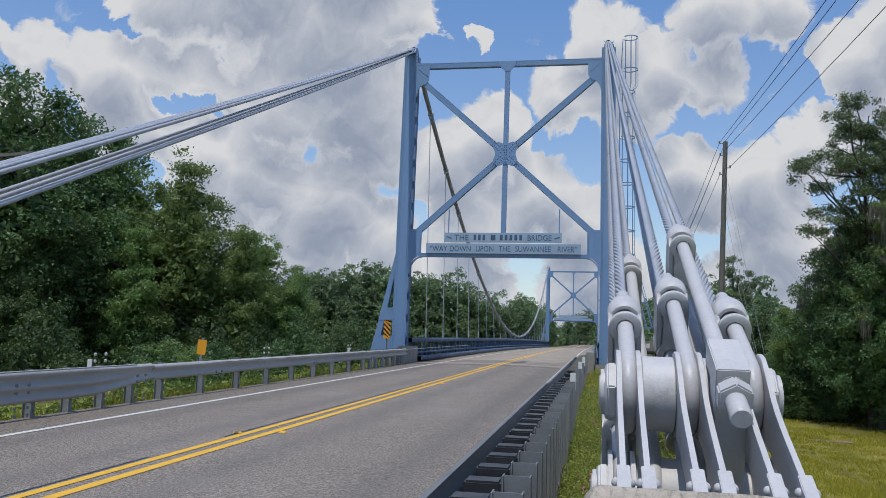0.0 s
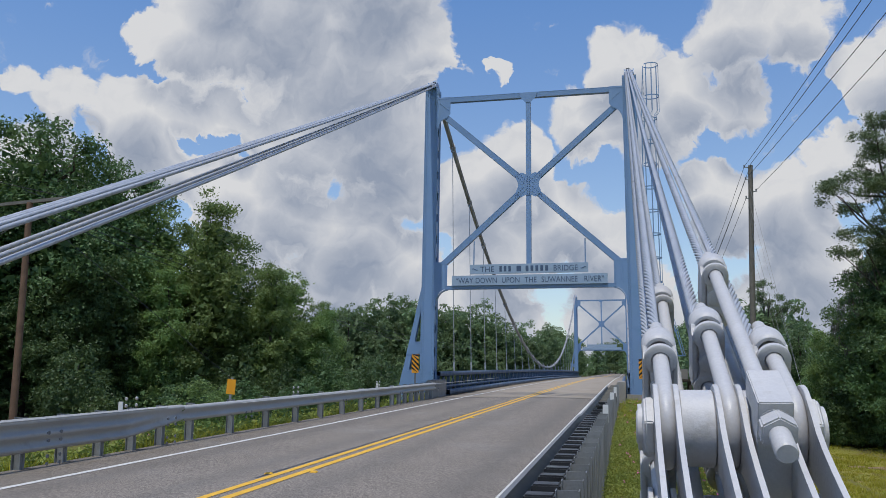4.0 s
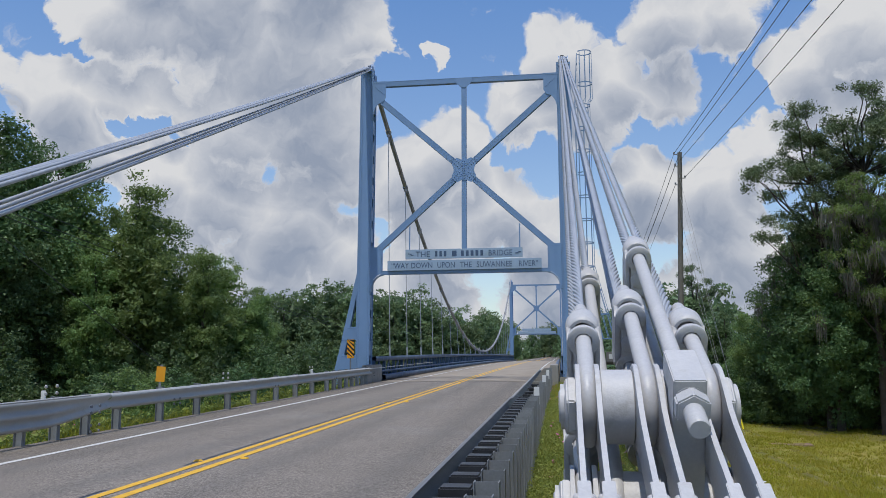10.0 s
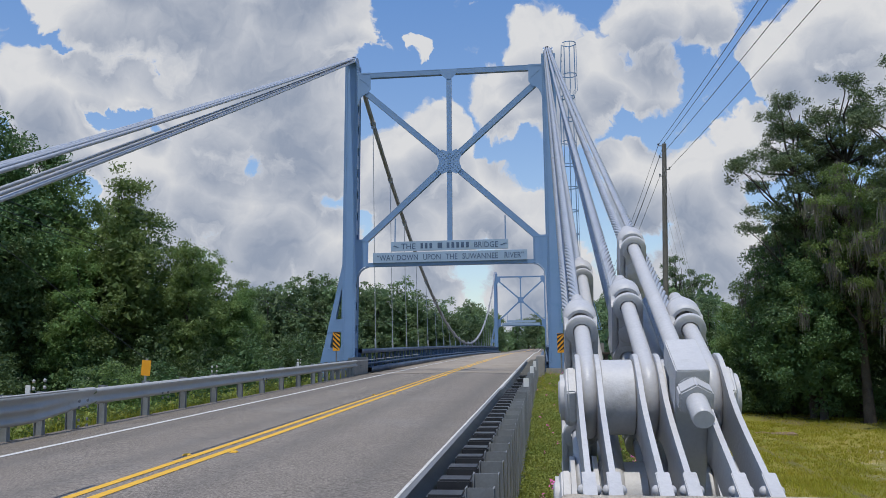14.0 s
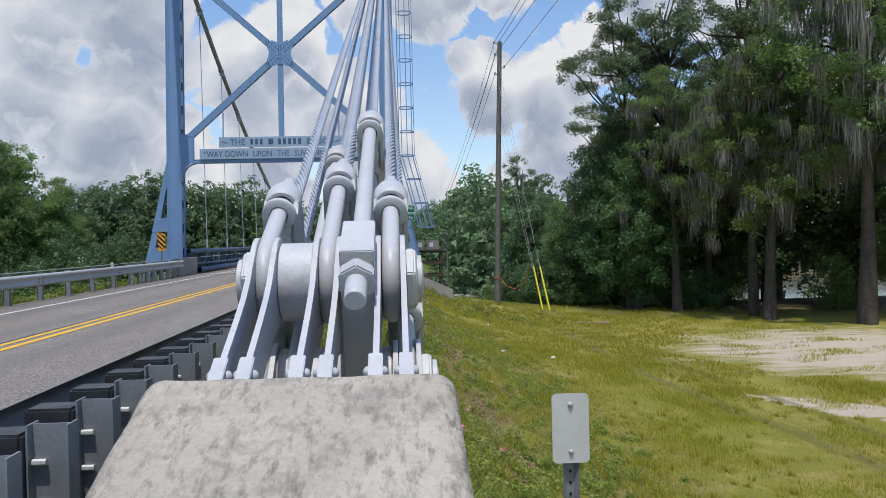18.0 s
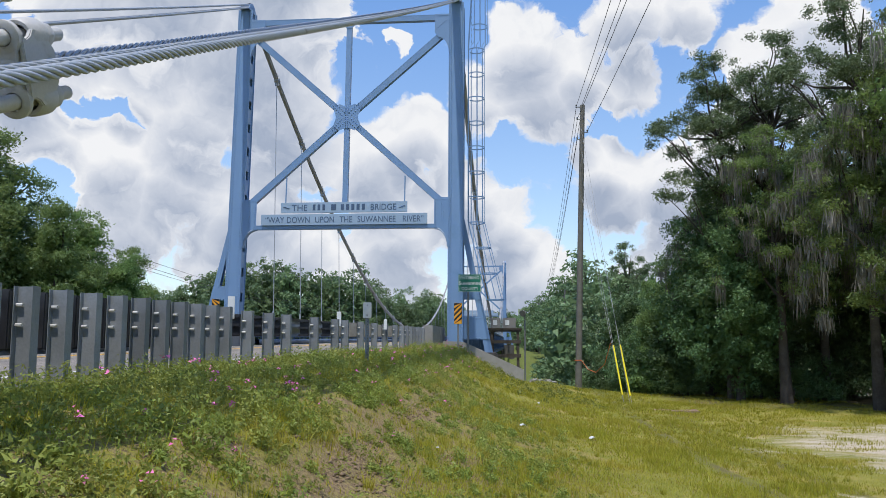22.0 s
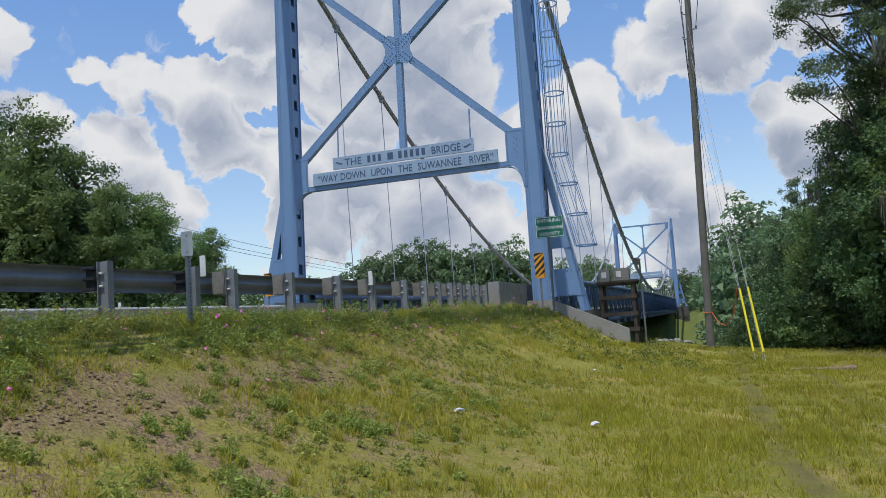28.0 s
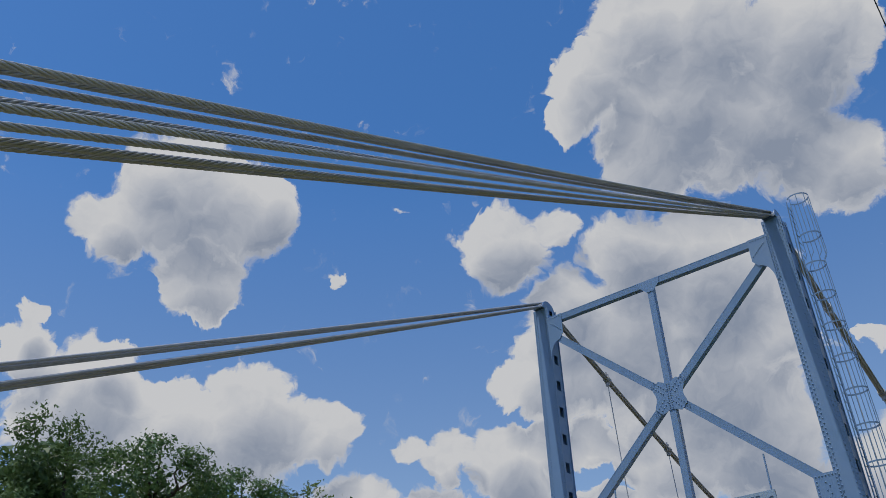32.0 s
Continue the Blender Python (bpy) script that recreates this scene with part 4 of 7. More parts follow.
# ---- stiffening truss and deck rails ----
def truss(s):
    th = empty("stiffening_truss", (s * 4.75, 42.0, -0.9), "blue painted steel stiffening truss along the bridge deck", "bridge truss")
    ys = np.arange(42.0, 167.01, 1.25)
    zc = lambda y: float(road_z(np.array(y))) - 0.12

    def chord(name, z0, z1, x0, x1):
        prof = [(x0, z0), (x1, z0), (x1, z1), (x0, z1)]
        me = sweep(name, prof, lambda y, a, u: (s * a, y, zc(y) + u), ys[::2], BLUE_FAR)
        part_me(name, me, th)

    chord("top_chord", 1.02, 1.25, 4.66, 4.90)
    chord("bottom_chord", -1.0, -0.78, 4.66, 4.90)
    chord("mid_rail", 0.42, 0.54, 4.60, 4.72)
    chord("curb", 0.10, 0.34, 4.15, 4.45)
    posts = ys[::2]
    for k, y in enumerate(posts):
        bm = bmesh.new()
        beam(bm, (s * 4.78, y, zc(y) - 0.8), (s * 4.78, y, zc(y) + 1.05), 0.16, 0.07, up=(0, 1, 0))
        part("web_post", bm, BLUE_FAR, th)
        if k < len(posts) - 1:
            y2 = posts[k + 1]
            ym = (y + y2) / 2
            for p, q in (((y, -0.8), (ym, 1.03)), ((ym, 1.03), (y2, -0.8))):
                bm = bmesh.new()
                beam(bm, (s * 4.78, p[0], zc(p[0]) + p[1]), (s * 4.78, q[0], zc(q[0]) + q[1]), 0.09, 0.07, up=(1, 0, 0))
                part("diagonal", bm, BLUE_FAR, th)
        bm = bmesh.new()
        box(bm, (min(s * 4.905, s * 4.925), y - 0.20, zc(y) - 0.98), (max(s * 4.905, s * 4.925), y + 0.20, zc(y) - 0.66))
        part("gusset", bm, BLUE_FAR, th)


for s in (-1, 1):
    truss(s)
for k, y in enumerate(np.arange(44.5, 166, 5.0)):
    bm = bmesh.new()
    box(bm, (-4.7, y - 0.15, -1.15), (4.7, y + 0.15, -0.36))
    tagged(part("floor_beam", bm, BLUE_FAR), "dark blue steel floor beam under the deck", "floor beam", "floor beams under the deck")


# ---- cables ----
SAD_Y, SAD_Z = 41.1 - 0.45 + RAKE * 16.05 + 0.31, 16.42
LOW_Y, LOW_Z = 104.6, 1.75


def rope_mesh(name, a, b, r, lobes, grades, pitch, mat, sag=0.0, n=12):
    """A laid wire rope: round strands that twist along its length; grades are (metres, rings a metre)."""
    a, b = np.array(a, float), np.array(b, float)
    L = np.linalg.norm(b - a)
    d = (b - a) / L
    s = np.cross(d, (0, 0, 1))
    s /= np.linalg.norm(s)
    u = np.cross(s, d)
    at, pos = [], 0.0
    for length, per in grades:
        end = min(L, pos + length)
        if end > pos:
            at.append(np.linspace(pos, end, max(2, int((end - pos) * per)), endpoint=False))
            pos = end
    t = np.append(np.concatenate(at), L) / L
    k = len(t)
    ang = np.linspace(0, 2 * math.pi, n, endpoint=False)
    tw = (t * L / pitch * 2 * math.pi)[:, None]
    lobe = np.abs(np.cos(lobes * (ang[None] + tw) / 2))
    rad = r * (0.50 + 0.50 * np.sqrt(np.maximum(0.0, 1 - (1 - lobe) ** 2)))
    c = a + (b - a) * t[:, None] - np.array((0, 0, 1)) * (4 * sag * t * (1 - t))[:, None]
    V = c[:, None] + rad[..., None] * (np.cos(ang)[None, :, None] * s + np.sin(ang)[None, :, None] * u)
    idx = np.arange(k * n).reshape(k, n)
    F = np.stack([idx[:-1], np.roll(idx[:-1], -1, 1), np.roll(idx[1:], -1, 1), idx[1:]], -1).reshape(-1, 4)
    return mesh_np(name, V.reshape(-1, 3), F, mat, True)


def rope_strand(a, b, k, pitch, sag, grades, mat, hand):
    """One of six strands laid round a rope's axis; grades are (metres, rings a metre, sides)."""
    a, b = np.array(a, float), np.array(b, float)
    L = np.linalg.norm(b - a)
    d = (b - a) / L
    s = np.cross(d, (0, 0, 1))
    s /= np.linalg.norm(s)
    u = np.cross(s, d)
    V, F, pos, base = [], [], 0.0, 0
    for length, per, n in grades:
        end = min(L, pos + length)
        if end - pos < 0.05:
            continue
        q = np.linspace(pos, end, max(2, int((end - pos) * per)))
        w = 2 * math.pi * (hand * q / pitch + k / 6)
        axis = a + d * q[:, None] - np.array((0, 0, 1)) * (4 * sag * (q / L) * (1 - q / L))[:, None]
        out = np.cos(w)[:, None] * s + np.sin(w)[:, None] * u
        side = -np.sin(w)[:, None] * s + np.cos(w)[:, None] * u
        ang = np.linspace(0, 2 * math.pi, n, endpoint=False)
        lay = math.hypot(1, 2 * math.pi * 0.026 / pitch)
        ring = axis[:, None] + out[:, None] * (0.0290 + 0.0138 * np.cos(ang))[None, :, None] + side[:, None] * (0.0138 * lay * np.sin(ang))[None, :, None]
        idx = base + np.arange(len(q) * n).reshape(len(q), n)
        V.append(ring.reshape(-1, 3))
        F.append(np.stack([idx[:-1], np.roll(idx[:-1], -1, 1), np.roll(idx[1:], -1, 1), idx[1:]], -1).reshape(-1, 4))
        base += len(q) * n
        pos = end
    return mesh_np("strand", np.concatenate(V), np.concatenate(F), mat, True)


def main_z(y):
    return LOW_Z + (SAD_Z - LOW_Z) * ((y - LOW_Y) / (LOW_Y - SAD_Y)) ** 2


for s in (-1, 1):
    th = empty("main_cable", (s * 5.03, LOW_Y, LOW_Z), "grey bundled main suspension cable with clamps and hangers", "bridge cable")
    ys = np.linspace(SAD_Y, 2 * LOW_Y - SAD_Y, 140)
    for k in range(7):
        a = k * 2 * math.pi / 6
        rr = 0.0 if k == 6 else 0.085
        ang = np.linspace(0, 2 * math.pi, 8, endpoint=False)
        V = np.array([(s * 5.03 + rr * math.cos(a) + 0.045 * math.cos(t), y, main_z(y) + rr * math.sin(a) + 0.045 * math.sin(t)) for y in ys for t in ang])
        idx = np.arange(len(V)).reshape(len(ys), 8)
        F = np.stack([idx[:-1], np.roll(idx[:-1], -1, 1), np.roll(idx[1:], -1, 1), idx[1:]], -1).reshape(-1, 4)
        part_me("strand", mesh_np("strand", V, F, CABLE, True), th)
    for y in np.arange(46.6, 163, 5.3):
        z = main_z(y)
        sl = 2 * (SAD_Z - LOW_Z) * (y - LOW_Y) / (LOW_Y - SAD_Y) ** 2
        d = Vector((0, 1, sl)).normalized()
        bm = bmesh.new()
        tube(bm, [Vector((s * 5.03, y, z)) - d * 0.14, Vector((s * 5.03, y, z)) + d * 0.14], 0.165, 10)
        box(bm, (s * 5.03 - 0.06, y - 0.1, z + 0.1), (s * 5.03 + 0.06, y + 0.1, z + 0.27))
        box(bm, (s * 5.03 - 0.09, y - 0.05, z - 0.30), (s * 5.03 + 0.09, y + 0.05, z - 0.1))
        for e in (-0.05, 0.05):
            tube(bm, [(s * 5.03, y + e, z + 0.2), (s * 5.03, y + e, z + 0.38)], 0.02, 6)
        part("clamp", bm, CABLE, th)
        zb = float(road_z(np.array(y))) + 1.1
        if z - 0.25 > zb + 0.1:
            bm = bmesh.new()
            tube(bm, [(s * 5.03 - s * 0.0, y, z - 0.25), (s * 4.9, y, zb)], 0.022, 6)
            tube(bm, [(s * 4.92, y, zb + 0.55), (s * 4.9, y, zb)], 0.05, 6)
            part("hanger", bm, ROPE, th)

# backstay ropes and the anchorage beside the road
PIN_U, PIN_L = (5.71, 1.02), (5.74, 0.44)
SLOPE = math.atan2(SAD_Z - 2.0, SAD_Y - 7.5)
DV = Vector((0, math.cos(SLOPE), math.sin(SLOPE)))
NV = Vector((0, -math.sin(SLOPE), math.cos(SLOPE)))
SEP = 0.185
STAYS = [  # x at the pin, pin, distance to the socket's collar, place across the saddle
    (4.755, PIN_U, 0.54, -0.13), (5.087, PIN_U, 0.955, -0.02), (5.422, PIN_U, 0.545, 0.13),
    (5.262, PIN_U, 2.20, 0.06), (4.90, PIN_L, 3.45, -0.07), (5.497, PIN_L, 0.40, 0.15),
    (4.72, PIN_L, 0.40, -0.16), (5.15, PIN_L, 0.95, 0.03),
]


def lathe(bm, c, profile, n=20):
    """Turns a closed profile of (distance, radius) about the line of the cables through c."""
    rings = []
    for d, r in profile:
        rings.append([bm.verts.new(c + DV * d + (Vector((1, 0, 0)) * math.cos(a) + NV * math.sin(a)) * r) for a in (2 * math.pi * k / n for k in range(n))])
    for a, b in zip(rings, rings[1:] + rings[:1]):
        for k in range(n):
            bm.faces.new((a[k], a[(k + 1) % n], b[(k + 1) % n], b[k]))


def ubolt(x, pin, L, socket_label):
    """A U-shaped rod looped round the pin, its casting with two collars, nuts and rope basket."""
    c = Vector((x, *pin)) + (NV * 0.05 if x == 5.262 else Vector((0, 0, 0)))
    o = c + DV * L
    th = empty("rope_socket", o, socket_label, "cable socket", "rope sockets of the anchorage")
    r = 0.049
    bm = bmesh.new()
    pts = [o + DV * 0.40 + NV * SEP, o + NV * SEP, c + NV * SEP]
    if x != 5.262:
        pts += [c + NV * SEP * math.cos(t) - DV * SEP * math.sin(t) for t in np.linspace(0.12, math.pi - 0.12, 17)]
        pts += [c - NV * SEP, o - NV * SEP, o + DV * 0.40 - NV * SEP]
        tube(bm, pts, r, 18)
    else:
        for e in (1, -1):
            tube(bm, [c - DV * 0.10 + NV * SEP * e, o + DV * 0.40 + NV * SEP * e], r, 18)
    part("u_bolt", bm, SILVER, th, "thick pale grey U-shaped rod", True)
    m = Matrix((Vector((1, 0, 0)), DV, NV)).transposed().to_4x4()
    m.translation = o
    # front plate: two collars joined by a waisted web
    bm = bmesh.new()
    for e in (-1, 1):
        lathe(bm, o + NV * SEP * e, [(0.0, 0.056), (0.0, 0.094), (0.006, 0.101), (0.040, 0.101), (0.046, 0.094), (0.046, 0.056)], 24)
    w = [(0.078, SEP - 0.055), (0.066, SEP - 0.085), (0.060, 0.05), (0.060, -0.05), (0.066, -SEP + 0.085), (0.078, -SEP + 0.055)]
    bmesh.ops.transform(bm, matrix=m, verts=prism(bm, w + [(-a, b) for a, b in w[::-1]], 1, 0.002, 0.044))
    front = part("collar_plate", bm, SILVER, th, "forged plate with a collar round each rod")
    # body: rear hoods round the rods, a cheek each side, the web between
    bm = bmesh.new()
    for e in (-1, 1):
        lathe(bm, o + NV * SEP * e, [(0.145, 0.071), (0.145, 0.095), (0.155, 0.105), (0.20, 0.110), (0.30, 0.110), (0.335, 0.098), (0.335, 0.052), (0.29, 0.052), (0.28, 0.071)], 24)
    bmesh.ops.transform(bm, matrix=m, verts=prism(bm, [(0.046, -SEP + 0.06), (0.046, SEP - 0.06), (0.15, SEP - 0.058), (0.30, SEP - 0.07), (0.40, 0.085), (0.40, -0.085), (0.30, -SEP + 0.07), (0.15, -SEP + 0.058)], 0, -0.072, 0.072))
    for e in (-1, 1):
        q = [(0.03, -SEP - 0.01), (0.03, SEP + 0.01), (0.075, SEP - 0.012), (0.115, SEP + 0.005), (0.15, SEP + 0.045), (0.26, SEP + 0.03), (0.36, SEP - 0.09), (0.36, -SEP + 0.09), (0.26, -SEP - 0.03), (0.15, -SEP - 0.045), (0.115, -SEP - 0.005), (0.075, -SEP + 0.012)]
        bmesh.ops.transform(bm, matrix=m, verts=prism(bm, q, 0, e * 0.088 - 0.016, e * 0.088 + 0.016))
    bmesh.ops.bevel(bm, geom=[e for e in bm.edges if len(e.link_faces) == 2 and e.calc_face_angle(0) > 0.9], offset=0.007, segments=2, affect="EDGES")
    casting = part("casting", bm, SILVER, th, "pale grey forged casting")
    for e in (-1, 1):
        bm = bmesh.new()
        a = o + DV * 0.335 + NV * SEP * e
        tube(bm, [a, a + DV * 0.06, a + DV * 0.115], [0.092, 0.092, 0.072], 8)
        bmesh.ops.bevel(bm, geom=bm.edges[:], offset=0.006, segments=1, affect="EDGES")
        part("nut", bm, SILVER, casting)
        bm = bmesh.new()
        tube(bm, [a + DV * 0.10, a + DV * 0.26, a + DV * 0.275], [0.045, 0.045, 0.036], 16)
        part("rod_end", bm, SILVER, casting)
    bm = bmesh.new()
    tube(bm, [o - DV * 0.012, o - DV * 0.006, o + DV * 0.05], [0.058, 0.066, 0.066], 20)
    part("boss", bm, SILVER, front)
    bm = bmesh.new()
    tube(bm, [o + DV * 0.30, o + DV * 0.44, o + DV * 0.56, o + DV * 0.58], [0.085, 0.075, 0.054, 0.047], 16)
    part("basket", bm, SILVER, casting, smooth=True)
    return th, o + DV * 0.55


for s in (1, -1):
    for x, pin, L, off in STAYS:
        if s > 0:
            th, end = ubolt(x, pin, L, "pale grey painted cable socket held by a U-bolt")
        else:
            end = Vector((-x, *pin)) + DV * (L + 0.55)
        start = Vector((s * (5.03 + off * 0.9), SAD_Y - 0.42, 16.12 + 0.16 * (pin is PIN_U)))
        rp = empty("backstay_rope", end, "grey painted twisted wire rope running up to the tower", "wire rope", "backstay ropes")
        if s < 0:
            part_me("rope", rope_mesh("rope", end, start, 0.043, 6, ((18, 22), (99, 6)), 0.62, ROPE, 0.10, 24), rp)
        else:
            for k in range(6):
                part_me("strand", rope_strand(end, start, k, 0.62, 0.10, ((14, 24, 7), (99, 12, 5)), ROPE, 1 if x == 5.262 or x < 5 else -1), rp)
            me = rope_mesh("rope_over_saddle", start, (start.x, SAD_Y + 0.05, SAD_Z + 0.02), 0.040, 6, ((9, 12),), 0.62, ROPE, 0, 12)
            part_me("rope_over_saddle", me, rp)


def plate_outline(pin):
    """A bar that rises to a round eye, swept up into it on top and hollowed below."""
    py, pz = pin
    R = 0.245
    eye = [(py + R * math.cos(t), pz + R * math.sin(t)) for t in np.linspace(2.45, -2.05, 26)]
    top = [(-1.45, -0.515), (-0.925, -0.268), (-0.64, -0.14), (-0.47, -0.055), (-0.36, 0.015), (-0.27, 0.095), (-0.222, 0.135)]
    low = [(-0.155, -0.232), (-0.25, -0.240), (-0.34, -0.268), (-0.44, -0.315), (-0.66, -0.403), (-1.45, -0.74)]
    return [(py + a, pz + b) for a, b in top] + eye + [(py + a, pz + b) for a, b in low]


anch = empty("cable_anchorage", (5.1, 5.0, -0.3), "pale grey painted steel eyebar plates and pins holding the bridge cables", "cable anchorage")
for pin, xs, low in ((PIN_U, (4.702, 4.812, 5.028, 5.147, 5.356, 5.486), False), (PIN_L, (4.66, 4.785, 5.085, 5.215, 5.435, 5.56), True)):
    for x in xs:
        bm = bmesh.new()
        prism(bm, plate_outline(pin), 0, x - 0.014, x + 0.014)
        bmesh.ops.bevel(bm, geom=[e for e in bm.edges if abs(e.verts[0].co.x - e.verts[1].co.x) < 1e-4], offset=0.004, segments=1, affect="EDGES")
        ep = part("eyebar_plate", bm, SILVER, anch, "curved pale grey steel eyebar plate")
        bm = bmesh.new()
        a, e2 = Vector((x, pin[0] - 1.40, pin[1] - 0.60)), Vector((x, pin[0] - 0.945, pin[1] - 0.365))
        beam(bm, a, e2, 0.062, 0.215, up=(0, -0.43, 0.9), bevel=0.004)
        cl = part("clevis", bm, SILVER, ep)
        for e in (-1, 1):
            for q, dz in ((0.42, 0.06), (0.42, -0.06), (0.85, 0.06), (0.85, -0.06)):
                bm = bmesh.new()
                p0 = a.lerp(e2, q) + Vector((e * 0.031, -0.43 * dz, 0.9 * dz))
                tube(bm, [p0, p0 + Vector((e * 0.010, 0, 0)), p0 + Vector((e * 0.019, 0, 0)), p0 + Vector((e * 0.023, 0, 0))], [0.025, 0.024, 0.016, 0.006], 10)
                part("rivet", bm, SILVER, cl, "", True)
    bm = bmesh.new()
    x0, x1 = xs[0] - 0.10, xs[-1] + 0.10
    tube(bm, [(x0, *pin), (x1, *pin)], 0.13, 24)
    part("pin", bm, SILVER, anch, "round steel pin through the eyebars")
    for xa, xb in ((xs[0] - 0.080, xs[0] - 0.014), (xs[-1] + 0.014, xs[-1] + 0.080)):
        bm = bmesh.new()
        sg = -1 if xa < 5.1 else 1
        xi, xe = (xb, xa) if sg < 0 else (xa, xb)
        tube(bm, [(xi, *pin), (xe - sg * 0.018, *pin), (xe, *pin)], [0.178, 0.178, 0.150], 6)
        bmesh.ops.rotate(bm, verts=bm.verts, cent=(xi, *pin), matrix=Matrix.Rotation(0.3, 3, "X"))
        bmesh.ops.bevel(bm, geom=bm.edges[:], offset=0.008, segments=2, affect="EDGES")
        nt_ = part("pin_nut", bm, SILVER, anch)
        bm = bmesh.new()
        tube(bm, [(xe, *pin), (xe + sg * 0.022, *pin), (xe + sg * 0.030, *pin), (xe + sg * 0.031, *pin)], [0.098, 0.096, 0.085, 0.03], 24)
        part("pin_end", bm, SILVER, nt_)
    gaps = ((4.826, 5.014), (5.161, 5.342)) if not low else ((4.80, 5.07), (5.23, 5.42))
    for xa, xb in gaps:
        bm = bmesh.new()
        tube(bm, [(xa, *pin), (xa + 0.008, *pin), (xb - 0.008, *pin), (xb, *pin)], [0.200, 0.212, 0.212, 0.200], 40)
        part("spacer_drum", bm, SILVER, anch, "smooth round spacer drum", True)
# cross beam that takes the long rod, with its big nut
mA = Matrix((Vector((1, 0, 0)), DV, NV)).transposed().to_4x4()
mA.translation = Vector((5.26, *PIN_U))
bm = bmesh.new()
vs = prism(bm, [(-0.44, -0.46), (-0.235, -0.46), (-0.235, 0.222), (-0.03, 0.222), (-0.03, 0.365), (-0.44, 0.365)], 0, -0.084, 0.084)
bmesh.ops.transform(bm, matrix=mA, verts=vs)
bmesh.ops.bevel(bm, geom=bm.edges[:], offset=0.006, segments=2, affect="EDGES")
bb = part("cross_beam", bm, SILVER, anch, "square pale grey steel cross beam")
bm = bmesh.new()
e0 = Vector((5.26, *PIN_U)) + NV * (SEP + 0.06) - DV * 0.44
tube(bm, [e0, e0 - DV * 0.015], 0.088, 20)
tube(bm, [e0 - DV * 0.015, e0 - DV * 0.115], 0.097, 6)
bmesh.ops.bevel(bm, geom=bm.edges[:], offset=0.009, segments=2, affect="EDGES")
part("nut", bm, SILVER, bb)
bm = bmesh.new()
tube(bm, [e0 - DV * 0.11, e0 - DV * 0.29, e0 - DV * 0.297], [0.053, 0.053, 0.047], 20)
part("rod_end", bm, SILVER, bb, "round threaded rod end")
bm = bmesh.new()
box(bm, (4.835, 4.42, 0.10), (5.02, 4.80, 0.44), None, 0.01)
part("bearing_block", bm, SIGN_BACK, anch, "cream painted bearing block")

for s in (1, -1):
    xa, xb = (4.525, 5.665) if s > 0 else (-5.665, -4.525)
    stations = [4.275, 4.268, 4.245, 4.20, 4.15] + list(np.linspace(4.08, 1.3, 40))
    rows_ = []
    for y in stations:
        top = 0.735 - max(0.0, 4.19 - y) * 0.379 - max(0.0, y - 4.2) ** 2 * 9.0
        r, ring = 0.085, []
        side = np.linspace(-0.9, top - r, 12)
        arc = np.linspace(math.pi, math.pi / 2, 6)
        half = [(xa - 0.045 * (0.735 - z), z) for z in side[:-1]] + [(xa - 0.045 * (0.735 - top) + r + r * math.cos(q), top - r + r * math.sin(q)) for q in arc]
        other = [(xa + xb - x, z) for x, z in half[::-1]]
        across = [(half[-1][0] + (other[0][0] - half[-1][0]) * q, top) for q in np.linspace(0, 1, 14)[1:-1]]
        for x, z in half + across + other:
            p = Vector((x, y, z)) * 4.0
            ring.append((x + 0.006 * noise.noise(p), y + 0.006 * noise.noise(p + Vector((9, 0, 0))), z + 0.008 * noise.noise(p * 2 + Vector((0, 7, 0)))))
        rows_.append(ring)
    bm = bmesh.new()
    grid = [[bm.verts.new(p) for p in ring] for ring in rows_]
    for ra, rb in zip(grid, grid[1:]):
        for k in range(len(ra) - 1):
            bm.faces.new((ra[k], ra[k + 1], rb[k + 1], rb[k]))
    bm.faces.new(grid[0])
    bm.faces.new(grid[-1][::-1])
    ab = part("anchor_block", bm, ANCHOR, None, smooth=True)
    tagged(ab, "pale rough sloping concrete anchor block with dark stains", "concrete block")
    # added dark block: fills the void below the plates in place of shade
    bm = bmesh.new()
    box(bm, (min(s * 4.60, s * 5.52), 4.30, -0.95), (max(s * 4.60, s * 5.52), 5.05, -0.02), None, 0.02)
    tagged(part("anchor_shade_block", bm, PIER), "added dark block standing in for shade under the eyebar plates", "concrete footing")

# ---- guard rails ----
W_PROF = [(-0.156, 0.0), (-0.135, 0.055), (-0.105, 0.083), (-0.07, 0.075), (-0.03, 0.008), (0.03, 0.008), (0.07, 0.075), (0.105, 0.083), (0.135, 0.055), (0.156, 0.0)]
T_PROF = [(-0.253, 0.0), (-0.232, 0.055), (-0.20, 0.083), (-0.165, 0.07), (-0.13, 0.01), (-0.065, 0.01), (-0.035, 0.07), (0.0, 0.083), (0.035, 0.07), (0.065, 0.01), (0.13, 0.01), (0.165, 0.07), (0.20, 0.083), (0.232, 0.055), (0.253, 0.0)]


